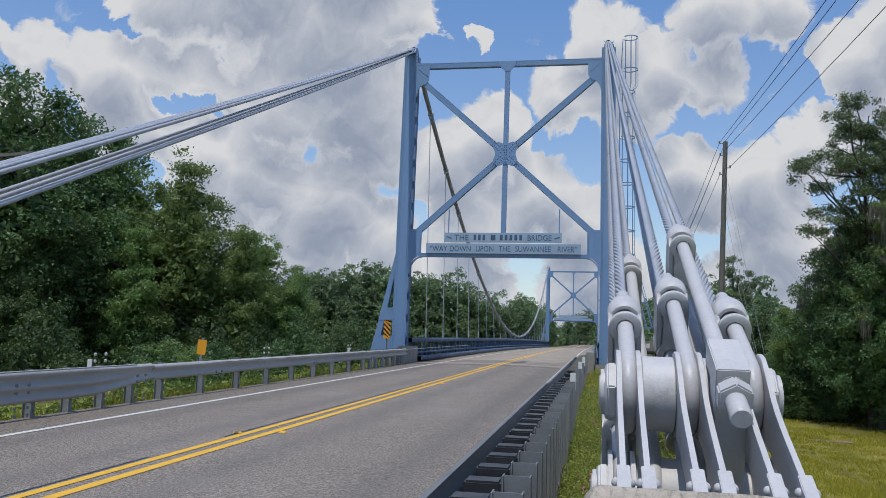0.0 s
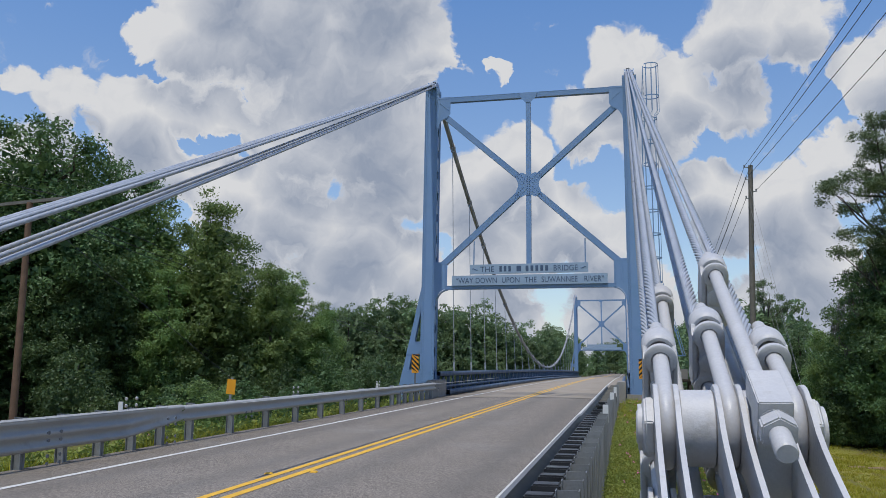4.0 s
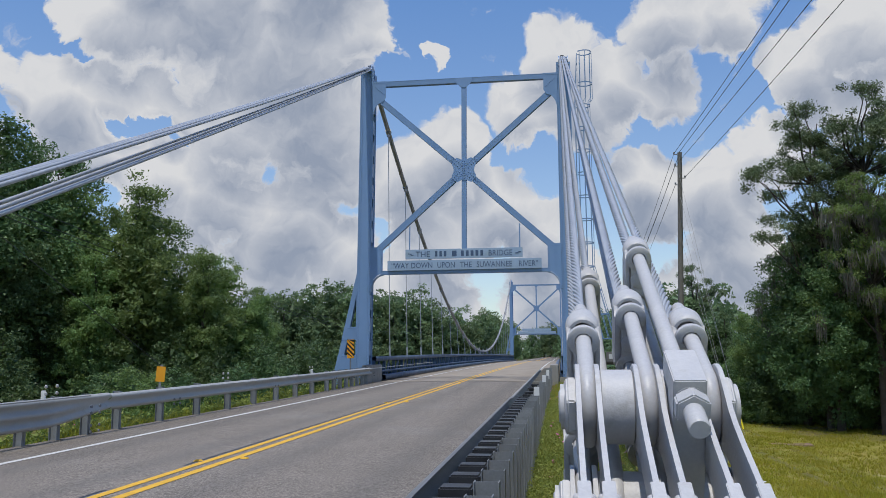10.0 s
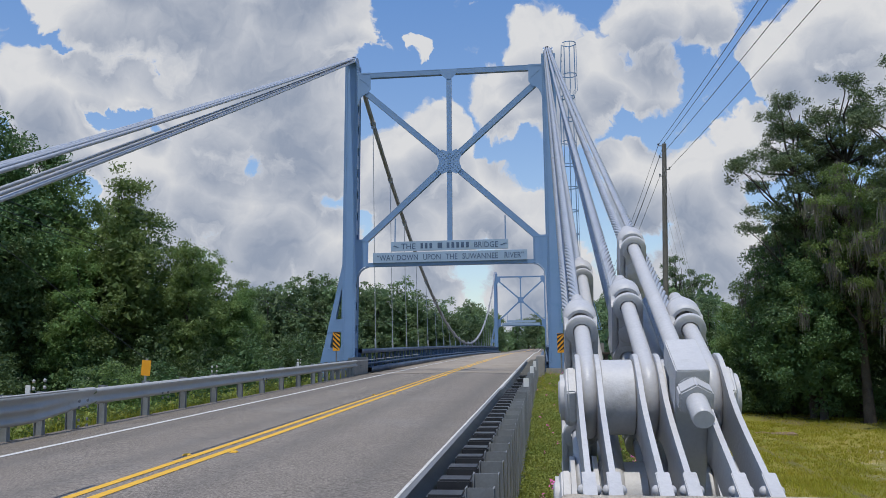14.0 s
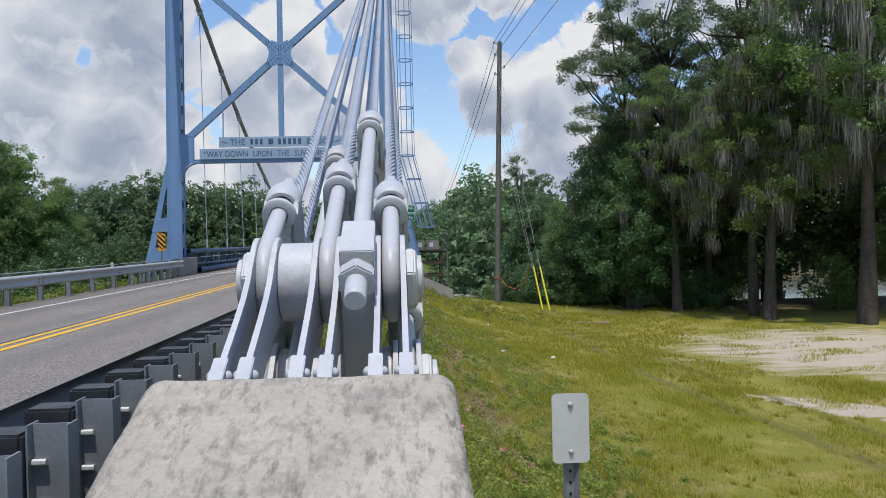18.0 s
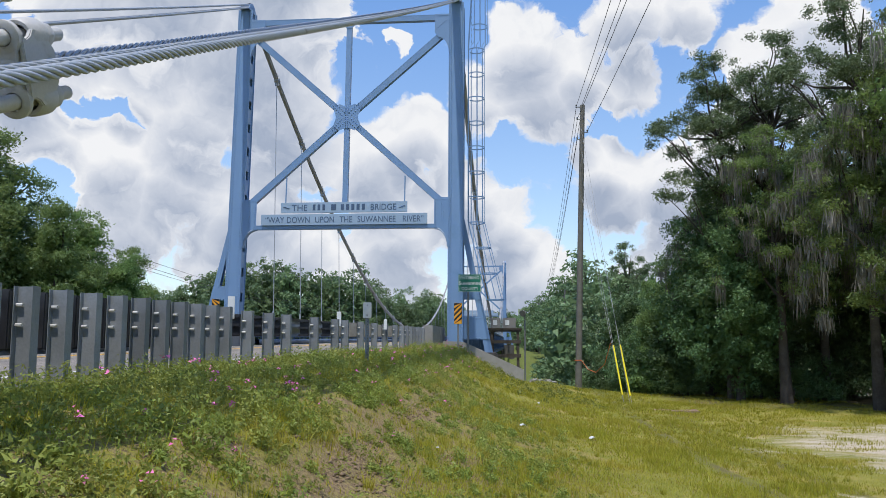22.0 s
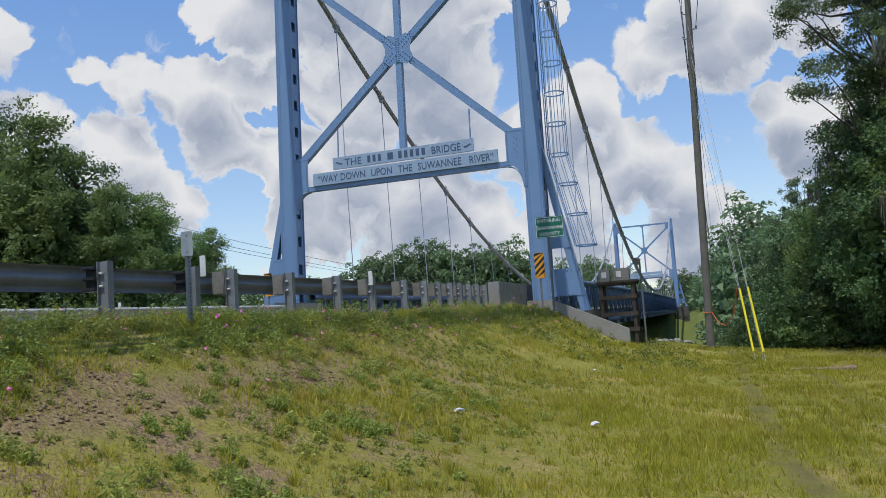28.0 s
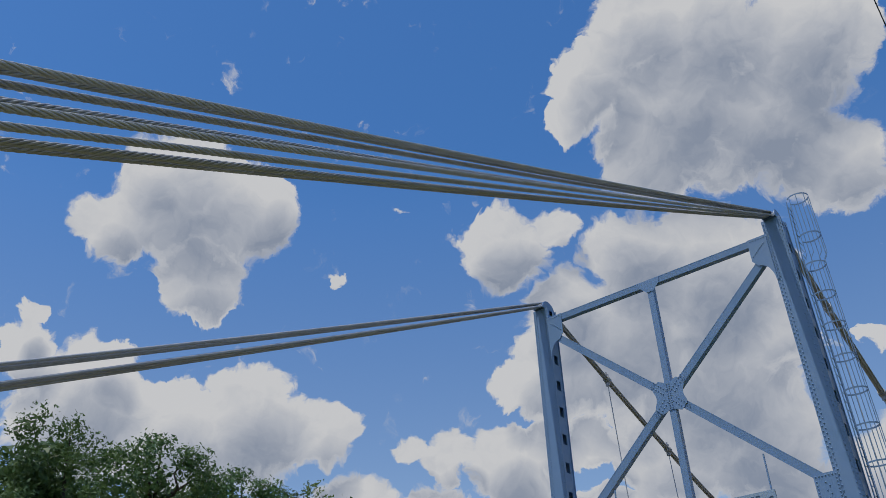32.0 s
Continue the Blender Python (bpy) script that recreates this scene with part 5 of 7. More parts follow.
def rail_panel(parent, prof, x, toward, y0, y1, top, mat, prof2=None):
    """One corrugated rail panel; prof2 makes it change depth on the way."""
    half = max(z for z, _ in prof)
    ys = np.linspace(y0, y1, 6)
    n = len(prof)
    V = []
    for y in ys:
        t = (y - y0) / (y1 - y0)
        zt = float(road_z(np.array(y))) + top
        ring = []
        for i, (z, d) in enumerate(prof):
            zz, dd = zt - half + z, d
            if prof2:
                h2 = max(q for q, _ in prof2)
                j = i / (n - 1) * (len(prof2) - 1)
                a = int(min(j, len(prof2) - 2))
                f = j - a
                z2, d2 = prof2[a][0] * (1 - f) + prof2[a + 1][0] * f, prof2[a][1] * (1 - f) + prof2[a + 1][1] * f
                zz, dd = (zt - half + z) * (1 - t) + (zt - h2 + z2) * t, d * (1 - t) + d2 * t
            ring.append((dd, zz))
        V += [(x + toward * d, y, z) for d, z in ring] + [(x + toward * (d - 0.006), y, z) for d, z in ring[::-1]]
    k = 2 * n
    F = [(i * k + j, i * k + (j + 1) % k, (i + 1) * k + (j + 1) % k, (i + 1) * k + j) for i in range(len(ys) - 1) for j in range(k)]
    me = mesh_np("rail_panel", V, F, mat)
    ob = part_me("rail_panel", me, parent)
    # added pale strip: sun on the rail's upper lip, given as colour
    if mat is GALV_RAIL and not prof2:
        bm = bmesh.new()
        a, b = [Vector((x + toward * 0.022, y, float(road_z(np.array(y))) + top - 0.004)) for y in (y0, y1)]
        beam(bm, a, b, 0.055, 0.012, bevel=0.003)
        part("top_edge", bm, GALV, ob, "pale strip standing in for the sunlit upper lip")
    bm = bmesh.new()
    for y in (y0 + 0.08, y0 + 0.24):
        for z, d in prof:
            if 0.0 < d < 0.02:
                zz = float(road_z(np.array(y))) + top - half + z
                tube(bm, [(x + toward * d, y, zz), (x + toward * (d + 0.014), y, zz), (x + toward * (d + 0.018), y, zz)], [0.017, 0.014, 0.006], 6)
    part("bolts", bm, mat, ob)["kind"] = "stuff"
    return ob


def guard_post(parent, x, toward, y, top, base, block=True, timber=False, finned=False):
    """A steel I-post with a moulded offset block; the rail is on the side it looks toward."""
    zt = float(road_z(np.array(y))) + top
    bm = bmesh.new()
    for e in (0.0, 0.145):
        box(bm, (min(x - toward * e, x - toward * (e + 0.008)), y - 0.05, base), (max(x - toward * e, x - toward * (e + 0.008)), y + 0.05, zt + 0.02))
    box(bm, (min(x, x - toward * 0.15), y - 0.004, base), (max(x, x - toward * 0.15), y + 0.004, zt + 0.018))
    p = part("post", bm, GALV_POST, parent)
    bm = bmesh.new()
    for dz in (0.12, 0.27):
        xs = x - toward * 0.012
        tube(bm, [(xs, y - 0.022, zt - dz), (xs - toward * 0.05, y - 0.022, zt - dz)], 0.012, 6)
    part("bolts", bm, SIGN_BACK, p)["kind"] = "stuff"
    if block:
        bm = bmesh.new()
        xa, xb = x + toward * 0.002, x + toward * 0.20
        d = 0.46 if not timber else 0.34
        if finned:
            for dz in (0.03, 0.155, 0.28):
                box(bm, (min(xa, xb), y - 0.085, zt - dz - 0.045), (max(xa, xb), y + 0.085, zt - dz), None, 0.012)
            box(bm, (min(xa, xb) + 0.02, y - 0.02, zt - 0.31), (max(xa, xb) - 0.02, y + 0.02, zt - 0.04))
        else:
            box(bm, (min(xa, xb), y - 0.085, zt - d), (max(xa, xb), y + 0.085, zt - 0.005), None, 0.012)
        part("offset_block", bm, TIMBER if timber else BLACK, p, "black moulded offset block" if not timber else "weathered timber offset block")


RX = 3.80
right_rail = empty("guard_rail", (4.1, 4.0, -0.3), "dull galvanised roadside guard rail on close-set steel posts", "guard rail")
seams = list(np.arange(-8.0, 13.6, 1.905))
for a, b in zip(seams, seams[1:]):
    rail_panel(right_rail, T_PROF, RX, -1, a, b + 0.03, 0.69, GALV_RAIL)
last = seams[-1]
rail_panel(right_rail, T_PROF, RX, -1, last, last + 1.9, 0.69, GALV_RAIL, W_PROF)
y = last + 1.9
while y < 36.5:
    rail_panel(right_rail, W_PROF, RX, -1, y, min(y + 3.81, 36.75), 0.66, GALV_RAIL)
    y += 3.81
RPOSTS = [14.64 - 0.47 * k for k in range(43)] + [15.5, 16.45, 17.4, 19.2, 20.9, 21.85, 23.6, 25.45, 27.1, 29.0, 30.4, 31.5, 32.5, 33.4, 34.3, 35.2, 36.1]
for y in RPOSTS:
    guard_post(right_rail, 4.09, -1, y, 0.69 if y < 14.9 else 0.665, -1.0, True, y > 21, 15 < y < 21)
LX = -4.12
left_rail = empty("guard_rail", (-4.3, 20.0, -0.5), "galvanised roadside guard rail changing from three to two corrugations", "guard rail")
y = -4.4
while y < 14.0:
    rail_panel(left_rail, T_PROF, LX, 1, y, y + 3.73, 0.68, GALV)
    y += 3.7
rail_panel(left_rail, T_PROF, LX, 1, 14.1, 15.95, 0.68, GALV, W_PROF)
y = 15.95
while y < 38:
    rail_panel(left_rail, W_PROF, LX, 1, y, min(y + 3.81, 38.35), 0.66, GALV)
    y += 3.81
for y in list(np.arange(4.0, 15.6, 0.95)) + [16.5, 18.3, 20.2, 22.1, 24.0, 25.9, 27.8, 29.7, 31.6, 32.6, 33.5, 34.5, 35.4, 36.4, 37.3, 38.1]:
    guard_post(left_rail, -4.16, 1, y, 0.67, -1.2, False)


def tag(x, y, z, h=0.17):
    th = empty("reflector_tag", (x, y, z), "small white reflector tab on top of a guard rail post", "reflector", "reflector tabs on the rails")
    bm = bmesh.new()
    box(bm, (-0.045, -0.01, -0.12), (0.045, 0.01, h), None, 0.006)
    part("plate", bm, WHITE, th, local=True)


tag(4.2, 14.75, 0.62)
tag(4.2, 21.1, 0.66)
tag(4.2, 27.0, 0.68)
tag(-4.25, 14.1, 0.58)
tag(-4.25, 29.7, 0.68)


# ---- signs ----
def u_post(th, x, y, z0, z1, mat=GALV, w=0.075):
    bm = bmesh.new()
    o = [(-w / 2, 0), (-w / 2, 0.006), (-w / 4, 0.03), (w / 4, 0.03), (w / 2, 0.006), (w / 2, 0), (w / 4 - 0.004, 0.024), (-w / 4 + 0.004, 0.024)]
    o = [(x + a, y + b) for a, b in o]
    prism(bm, o, 2, z0, z1)
    p = part("post", bm, GALV_POST if mat is GALV else mat, th, "perforated steel channel post")
    for z in np.arange(z1 - 0.06, max(z0 + 0.1, z1 - 1.6), -0.0508):
        bm = bmesh.new()
        tube(bm, [(x, y + 0.0235, z), (x, y + 0.021, z)], 0.008, 6)
        part("hole", bm, SIGN_BLACK, p)


def marker(x, y, z0, w, h, foot):
    th = empty("delineator", (x, y, foot), "plain pale metal marker plate on a channel post", "road marker", "road markers along the verge")
    u_post(th, x, y + 0.004, foot - 0.3, z0 + h - 0.04)
    bm = bmesh.new()
    r = 0.022
    o = []
    for cx, cz, a0 in ((w / 2 - r, h - r, 0), (-w / 2 + r, h - r, 90), (-w / 2 + r, r, 180), (w / 2 - r, r, 270)):
        o += [(x + cx + r * math.cos(radians(a0 + k * 18)), z0 + cz + r * math.sin(radians(a0 + k * 18))) for k in range(6)]
    prism(bm, o, 1, y - 0.003, y)
    pl = part("plate", bm, SIGN_BACK, th, "pale aluminium plate")
    for dz in (0.05, h - 0.05):
        bm = bmesh.new()
        tube(bm, [(x, y - 0.003, z0 + dz), (x, y - 0.009, z0 + dz), (x, y - 0.014, z0 + dz)], [0.013, 0.011, 0.005], 8)
        part("bolt", bm, GALV, pl)


marker(6.21, 4.8, 0.222, 0.166, 0.31, -0.95)
marker(5.08, 19.5, 0.65, 0.155, 0.29, -0.40)


def hazard(x, y, z0, flip):
    th = empty("hazard_marker", (x, y, -0.2), "yellow and black diagonally striped hazard marker on a post", "road sign")
    bm = bmesh.new()
    box(bm, (x - 0.17, y, z0), (x + 0.17, y + 0.006, z0 + 0.89))
    pl = part("plate", bm, YELLOW, th)
    for k in range(-1, 5):
        lo = z0 + 0.09 + k * 0.225
        o = []
        za, zb = (lo, lo + 0.34) if flip else (lo + 0.34, lo)
        poly = [(x - 0.17, za), (x + 0.17, zb), (x + 0.17, zb + 0.11), (x - 0.17, za + 0.11)]
        poly = [(px, min(max(pz, z0), z0 + 0.89)) for px, pz in poly]
        if max(p[1] for p in poly) - min(p[1] for p in poly) > 0.02:
            bm = bmesh.new()
            prism(bm, poly, 1, y - 0.003, y - 0.0005)
            bmesh.ops.remove_doubles(bm, verts=bm.verts, dist=1e-5)
            part("stripe", bm, SIGN_BLACK, pl)
    u_post(th, x, y + 0.01, -0.7, z0 + 0.85)


hazard(5.28, 39.55, 1.0, True)
hazard(-5.35, 39.5, 1.20, False)

gs = empty("county_sign", (5.78, 39.14, -0.3), "green roadside county boundary sign with white lettering", "road sign")
bm = bmesh.new()
box(bm, (5.325, 39.10, 2.335), (6.295, 39.106, 3.065), None, 0.0)
gp = part("plate", bm, GREEN, gs)
for lo, hi in (((5.343, 39.097, 2.353), (6.277, 39.10, 2.368)), ((5.343, 39.097, 3.032), (6.277, 39.10, 3.047)), ((5.343, 39.097, 2.368), (5.358, 39.10, 3.032)), ((6.262, 39.097, 2.368), (6.277, 39.10, 3.032))):
    bm = bmesh.new()
    box(bm, lo, hi)
    part("border", bm, WHITE, gp)
letters("lettering", "ENTERING", 0.17, Matrix.Translation((5.81, 39.097, 2.865)) @ FACE, WHITE, gp, 0.001)
letters("lettering", "Suwannee", 0.23, Matrix.Translation((5.81, 39.097, 2.625)) @ FACE, WHITE, gp, 0.001)
letters("lettering", "COUNTY", 0.17, Matrix.Translation((5.81, 39.097, 2.41)) @ FACE, WHITE, gp, 0.001)
u_post(gs, 5.74, 39.11, -0.8, 3.0)

ys_ = empty("object_marker", (-5.43, 20.5, -0.7), "tilted orange-yellow plate on a leaning post behind the rail", "road sign")
bm = bmesh.new()
mt = Matrix.Translation((-5.46, 20.5, -0.7)) @ Matrix.Rotation(radians(4), 4, "Y")
box(bm, (-0.12, -0.005, 1.40), (0.12, 0.0, 1.78), mt)
part("plate", bm, YELLOW, ys_)
bm = bmesh.new()
box(bm, (-0.03, 0.0, -0.3), (0.03, 0.02, 1.82), mt)
part("post", bm, GALV_POST, ys_)


# ---- utility poles and lines ----
def pole(x, y, z0, z1, lean, r0, r1, label, arms=True, mat=POLE_WOOD):
    th = empty("utility_pole", (x, y, z0), label, "utility pole")
    bm = bmesh.new()
    top = Vector((x + lean, y, z1))
    tube(bm, [(x, y, z0 - 0.6), (x + lean * 0.5, y, (z0 + z1) / 2), top], [r0, (r0 + r1) / 2, r1], 14)
    part("pole", bm, mat, th, "", True)
    if arms:
        for dz, d in ((0.12, -0.30), (0.75, -0.26), (1.75, -0.28), (1.4, 0.22)):
            bm = bmesh.new()
            c = Vector((x + lean * 0.98, y - 0.05, z1 - dz))
            tube(bm, [c, c + Vector((d, 0, 0.02))], 0.025, 6)
            tube(bm, [c + Vector((d, 0, 0.0)), c + Vector((d, 0, 0.05)), c + Vector((d, 0, 0.1)), c + Vector((d, 0, 0.15))], [0.05, 0.03, 0.05, 0.025], 8)
            part("insulator", bm, GALV_POST, th)
    return th, top


def wire(a, b, sag, r=0.012, label="thin dark overhead wire"):
    a, b = Vector(a), Vector(b)
    th = empty("power_line", a, label, "overhead wire", "overhead wires")
    bm = bmesh.new()
    pts = [a.lerp(b, t) - Vector((0, 0, 4 * sag * t * (1 - t))) for t in np.linspace(0, 1, 16)]
    tube(bm, pts, r, 5)
    part("wire", bm, WIRE, th)


_, ptop = pole(10.62, 44.5, -2.25, 11.85, 0.45, 0.165, 0.115, "tall weathered grey wooden utility pole")
for dx, dz, gx_, gz_ in ((-0.30, -0.05, 12.2, 13.5), (-0.02, 0.02, 13.2, 14.2), (0.2, -1.35, 14.6, 13.4), (-0.27, -0.72, 13.6, 12.6)):
    wire(ptop + Vector((dx, -0.05, dz)), (gx_, -45.0, gz_), 1.1)
for dx, dz in ((-0.3, -0.05), (0.0, 0.0), (-0.26, -0.7), (-0.28, -1.7)):
    wire(ptop + Vector((dx, 0, dz)), (12.3 + dx, 190.0, 9.5 + dz), 4.0)
pole(13.6, 108.0, -3.5, 7.6, 0.0, 0.15, 0.1, "distant wooden utility pole on the far bank", True)
pole(12.3, 190.0, -2.0, 9.6, 0.0, 0.15, 0.1, "distant wooden utility pole beyond the river", True)
# guy wires with yellow guards
for k, (gx_, gy_, hz) in enumerate(((11.9, 37.55, 8.6), (12.16, 37.2, 9.8), (11.9, 37.6, 7.4), (12.1, 37.3, 11.0))):
    z0 = float(ground_z(gx_, gy_))
    a, b = Vector((gx_, gy_, z0)), Vector((10.95, 44.6, hz))
    th = empty("guy_wire", a, "steel guy wire with a bright yellow plastic guard", "guy wire", "guy wires of the pole")
    bm = bmesh.new()
    tube(bm, [a, b], 0.007, 5)
    part("wire", bm, GALV_POST, th)
    if k < 2:
        bm = bmesh.new()
        d = (b - a).normalized()
        tube(bm, [a + d * 0.35, a + d * 2.65], 0.034, 8)
        part("guard", bm, GUARD_YELLOW, th, "bright yellow plastic guard")
bm = bmesh.new()
tube(bm, [(10.66 + 0.17 * math.cos(t), 44.5 + 0.17 * math.sin(t), -0.62) for t in np.linspace(0, 6.28, 13)], 0.02, 5)
tube(bm, [(10.8, 44.35, -0.62), (11.0, 43.2, -1.0), (11.25, 42.0, -1.1), (11.5, 40.6, -0.7), (11.66, 39.6, 0.2)], 0.014, 5)
tape = part("marker_tape", bm, ORANGE)
tagged(tape, "orange tape tied round the pole and guy wires", "tape")

_, ltop = pole(-15.45, 25.0, -1.4, 7.0, 0.0, 0.13, 0.10, "brown wooden utility pole in front of the dark trees", False, POLE_BROWN)
bm = bmesh.new()
beam(bm, (-17.0, 25.0, 6.95), (-14.0, 25.0, 7.1), 0.09, 0.11)
tagged(part("crossarm", bm, POLE_WOOD), "weathered timber crossarm on the pole", "crossarm")
for a, b, sg in (((-16.9, 25, 7.0), (-23, -20, 8.0), 0.6), ((-14.1, 25, 7.15), (-20, -20, 8.2), 0.6), ((-15.45, 25, 6.5), (-20.5, 18, -0.8), 0.0), ((-15.45, 25, 5.8), (-19.7, 18.5, -0.8), 0.0), ((-15.45, 25, 6.8), (-9.0, 33.0, -1.0), 0.0)):
    wire(a, b, sg)
for dz in (0.0, 0.25, 0.7):
    wire((-16.5, 26, 7.0 + dz), (-22.0, 185, 8.0 + dz), 3.2, 0.014)

# meter stand at the river bank
ms = empty("meter_stand", (7.1, 46.6, -3.0), "weathered timber stand with two grey instrument cabinets and a lamp", "equipment stand")
for x in (6.5, 7.8):
    for y in (46.1, 47.2):
        bm = bmesh.new()
        beam(bm, (x, y, -4.6), (x, y, 0.95), 0.14, 0.14, up=(0, 1, 0))
        part("post", bm, DARK_TIMBER, ms)
for z in (-1.1, -0.45, 0.25, 0.85):
    for y in (46.02, 47.28):
        bm = bmesh.new()
        box(bm, (6.35, y - 0.03, z - 0.08), (7.95, y + 0.03, z + 0.08))
        part("rail", bm, DARK_TIMBER, ms)
for x0, x1, z1 in ((6.45, 6.9, 1.45), (7.05, 7.7, 1.45)):
    bm = bmesh.new()
    box(bm, (x0, 46.1, 0.93), (x1, 46.6, z1), None, 0.02)
    cab = part("cabinet", bm, CABINET, ms, "grey metal cabinet")
    bm = bmesh.new()
    box(bm, (x0 + 0.12, 46.085, 1.08), (x0 + 0.32, 46.093, 1.33))
    part("notice", bm, WHITE, cab)
bm = bmesh.new()
box(bm, (6.3, 45.95, 0.86), (8.0, 47.35, 0.93))
part("platform", bm, DARK_TIMBER, ms)
bm = bmesh.new()
tube(bm, [(8.15, 46.3, -3.6), (8.15, 46.3, 1.75)], 0.04, 8)
mast = part("mast", bm, GALV_POST, ms)
bm = bmesh.new()
tube(bm, [(8.15, 46.3, 1.75), (8.08, 46.12, 1.7), (8.04, 46.02, 1.66)], [0.06, 0.13, 0.17], 12)
part("lamp_head", bm, CABINET, mast)

# rubble at the water's edge
for k, (x, y) in enumerate([(6.2 + 0.55 * (i % 7) + 0.2 * math.sin(i * 5.1), 47.5 + 0.7 * (i // 7) + 0.25 * math.cos(i * 3.7)) for i in range(28)]):
    bm = bmesh.new()
    bmesh.ops.create_icosphere(bm, subdivisions=2, radius=0.17 + 0.08 * math.sin(k * 2.3))
    for v in bm.verts:
        v.co *= 0.8 + 0.5 * noise.noise(v.co * 4 + Vector((k, 0, 0)))
        v.co.z *= 0.65
    ob = part("rubble_stone", bm, CONCRETE)
    ob.location = (x, y, float(ground_z(x, y)) + 0.05)
    ob.rotation_euler = (0, 0, k * 1.1)
    tagged(ob, "broken pale stone on the bank under the bridge", "stone", "rubble on the river bank")

# drain headwall, litter
bm = bmesh.new()
box(bm, (12.6, 35.1, -2.7), (14.3, 35.6, -2.21), None, 0.05)
bmesh.ops.subdivide_edges(bm, edges=bm.edges[:], cuts=3, use_grid_fill=True)
for v in bm.verts:
    v.co += Vector((noise.noise(v.co * 3), noise.noise(v.co * 3 + Vector((5, 0, 0))), noise.noise(v.co * 3 + Vector((0, 5, 0))))) * 0.09
tagged(part("drain_headwall", bm, CLOD), "low worn brown-stained concrete drain edge sunk in the grass", "drain")
for x, y, s_ in ((7.9, 20.6, 0.10), (9.3, 21.7, 0.09), (6.9, 14.2, 0.03), (8.4, 28.5, 0.08)):
    bm = bmesh.new()
    bmesh.ops.create_icosphere(bm, subdivisions=1, radius=s_)
    for v in bm.verts:
        v.co.z *= 0.45
        v.co *= 0.7 + 0.6 * noise.noise(v.co * 30 + Vector((x, y, 0)))
    ob = part("litter", bm, LITTER)
    ob.location = (x, y, float(ground_z(x, y)) + 0.05)
    tagged(ob, "crumpled white scrap of litter on the grass", "litter")


# ---- trees, shrubs, weeds and grass ----
def leaf_quads(rng, centres, outward, size, flat=0.35, long=1.7):
    """Small pointed leaf sprays at the centres, turned roughly outward."""
    n = len(centres)
    nrm = outward * flat + rng.normal(size=(n, 3)) * 0.6 + np.array((0, 0, 0.25))
    nrm /= np.linalg.norm(nrm, axis=1)[:, None]
    ref = rng.normal(size=(n, 3))
    u = np.cross(nrm, ref)
    u /= np.linalg.norm(u, axis=1)[:, None]
    v = np.cross(nrm, u)
    s = (size * rng.uniform(0.55, 1.45, n))[:, None]
    V = np.stack([centres - u * s * long / 2 - v * s * 0.5, centres - u * s * long / 2 + v * s * 0.5, centres + u * s * long / 2 + nrm * s * 0.15], 1).reshape(-1, 3)
    F = np.arange(3 * n).reshape(n, 3)
    return V, F


def limb(bm, rng, root, tip, r0):
    a, b = Vector(root), Vector(tip)
    mid = a.lerp(b, 0.5) + Vector(rng.normal(size=3) * 0.18) + Vector((0, 0, 0.07 * (b - a).length))
    tube(bm, [a, a.lerp(mid, 0.6) + Vector(rng.normal(size=3) * 0.08), mid, mid.lerp(b, 0.6) + Vector(rng.normal(size=3) * 0.1), b], [r0, r0 * 0.75, r0 * 0.55, r0 * 0.35, r0 * 0.12], 6)


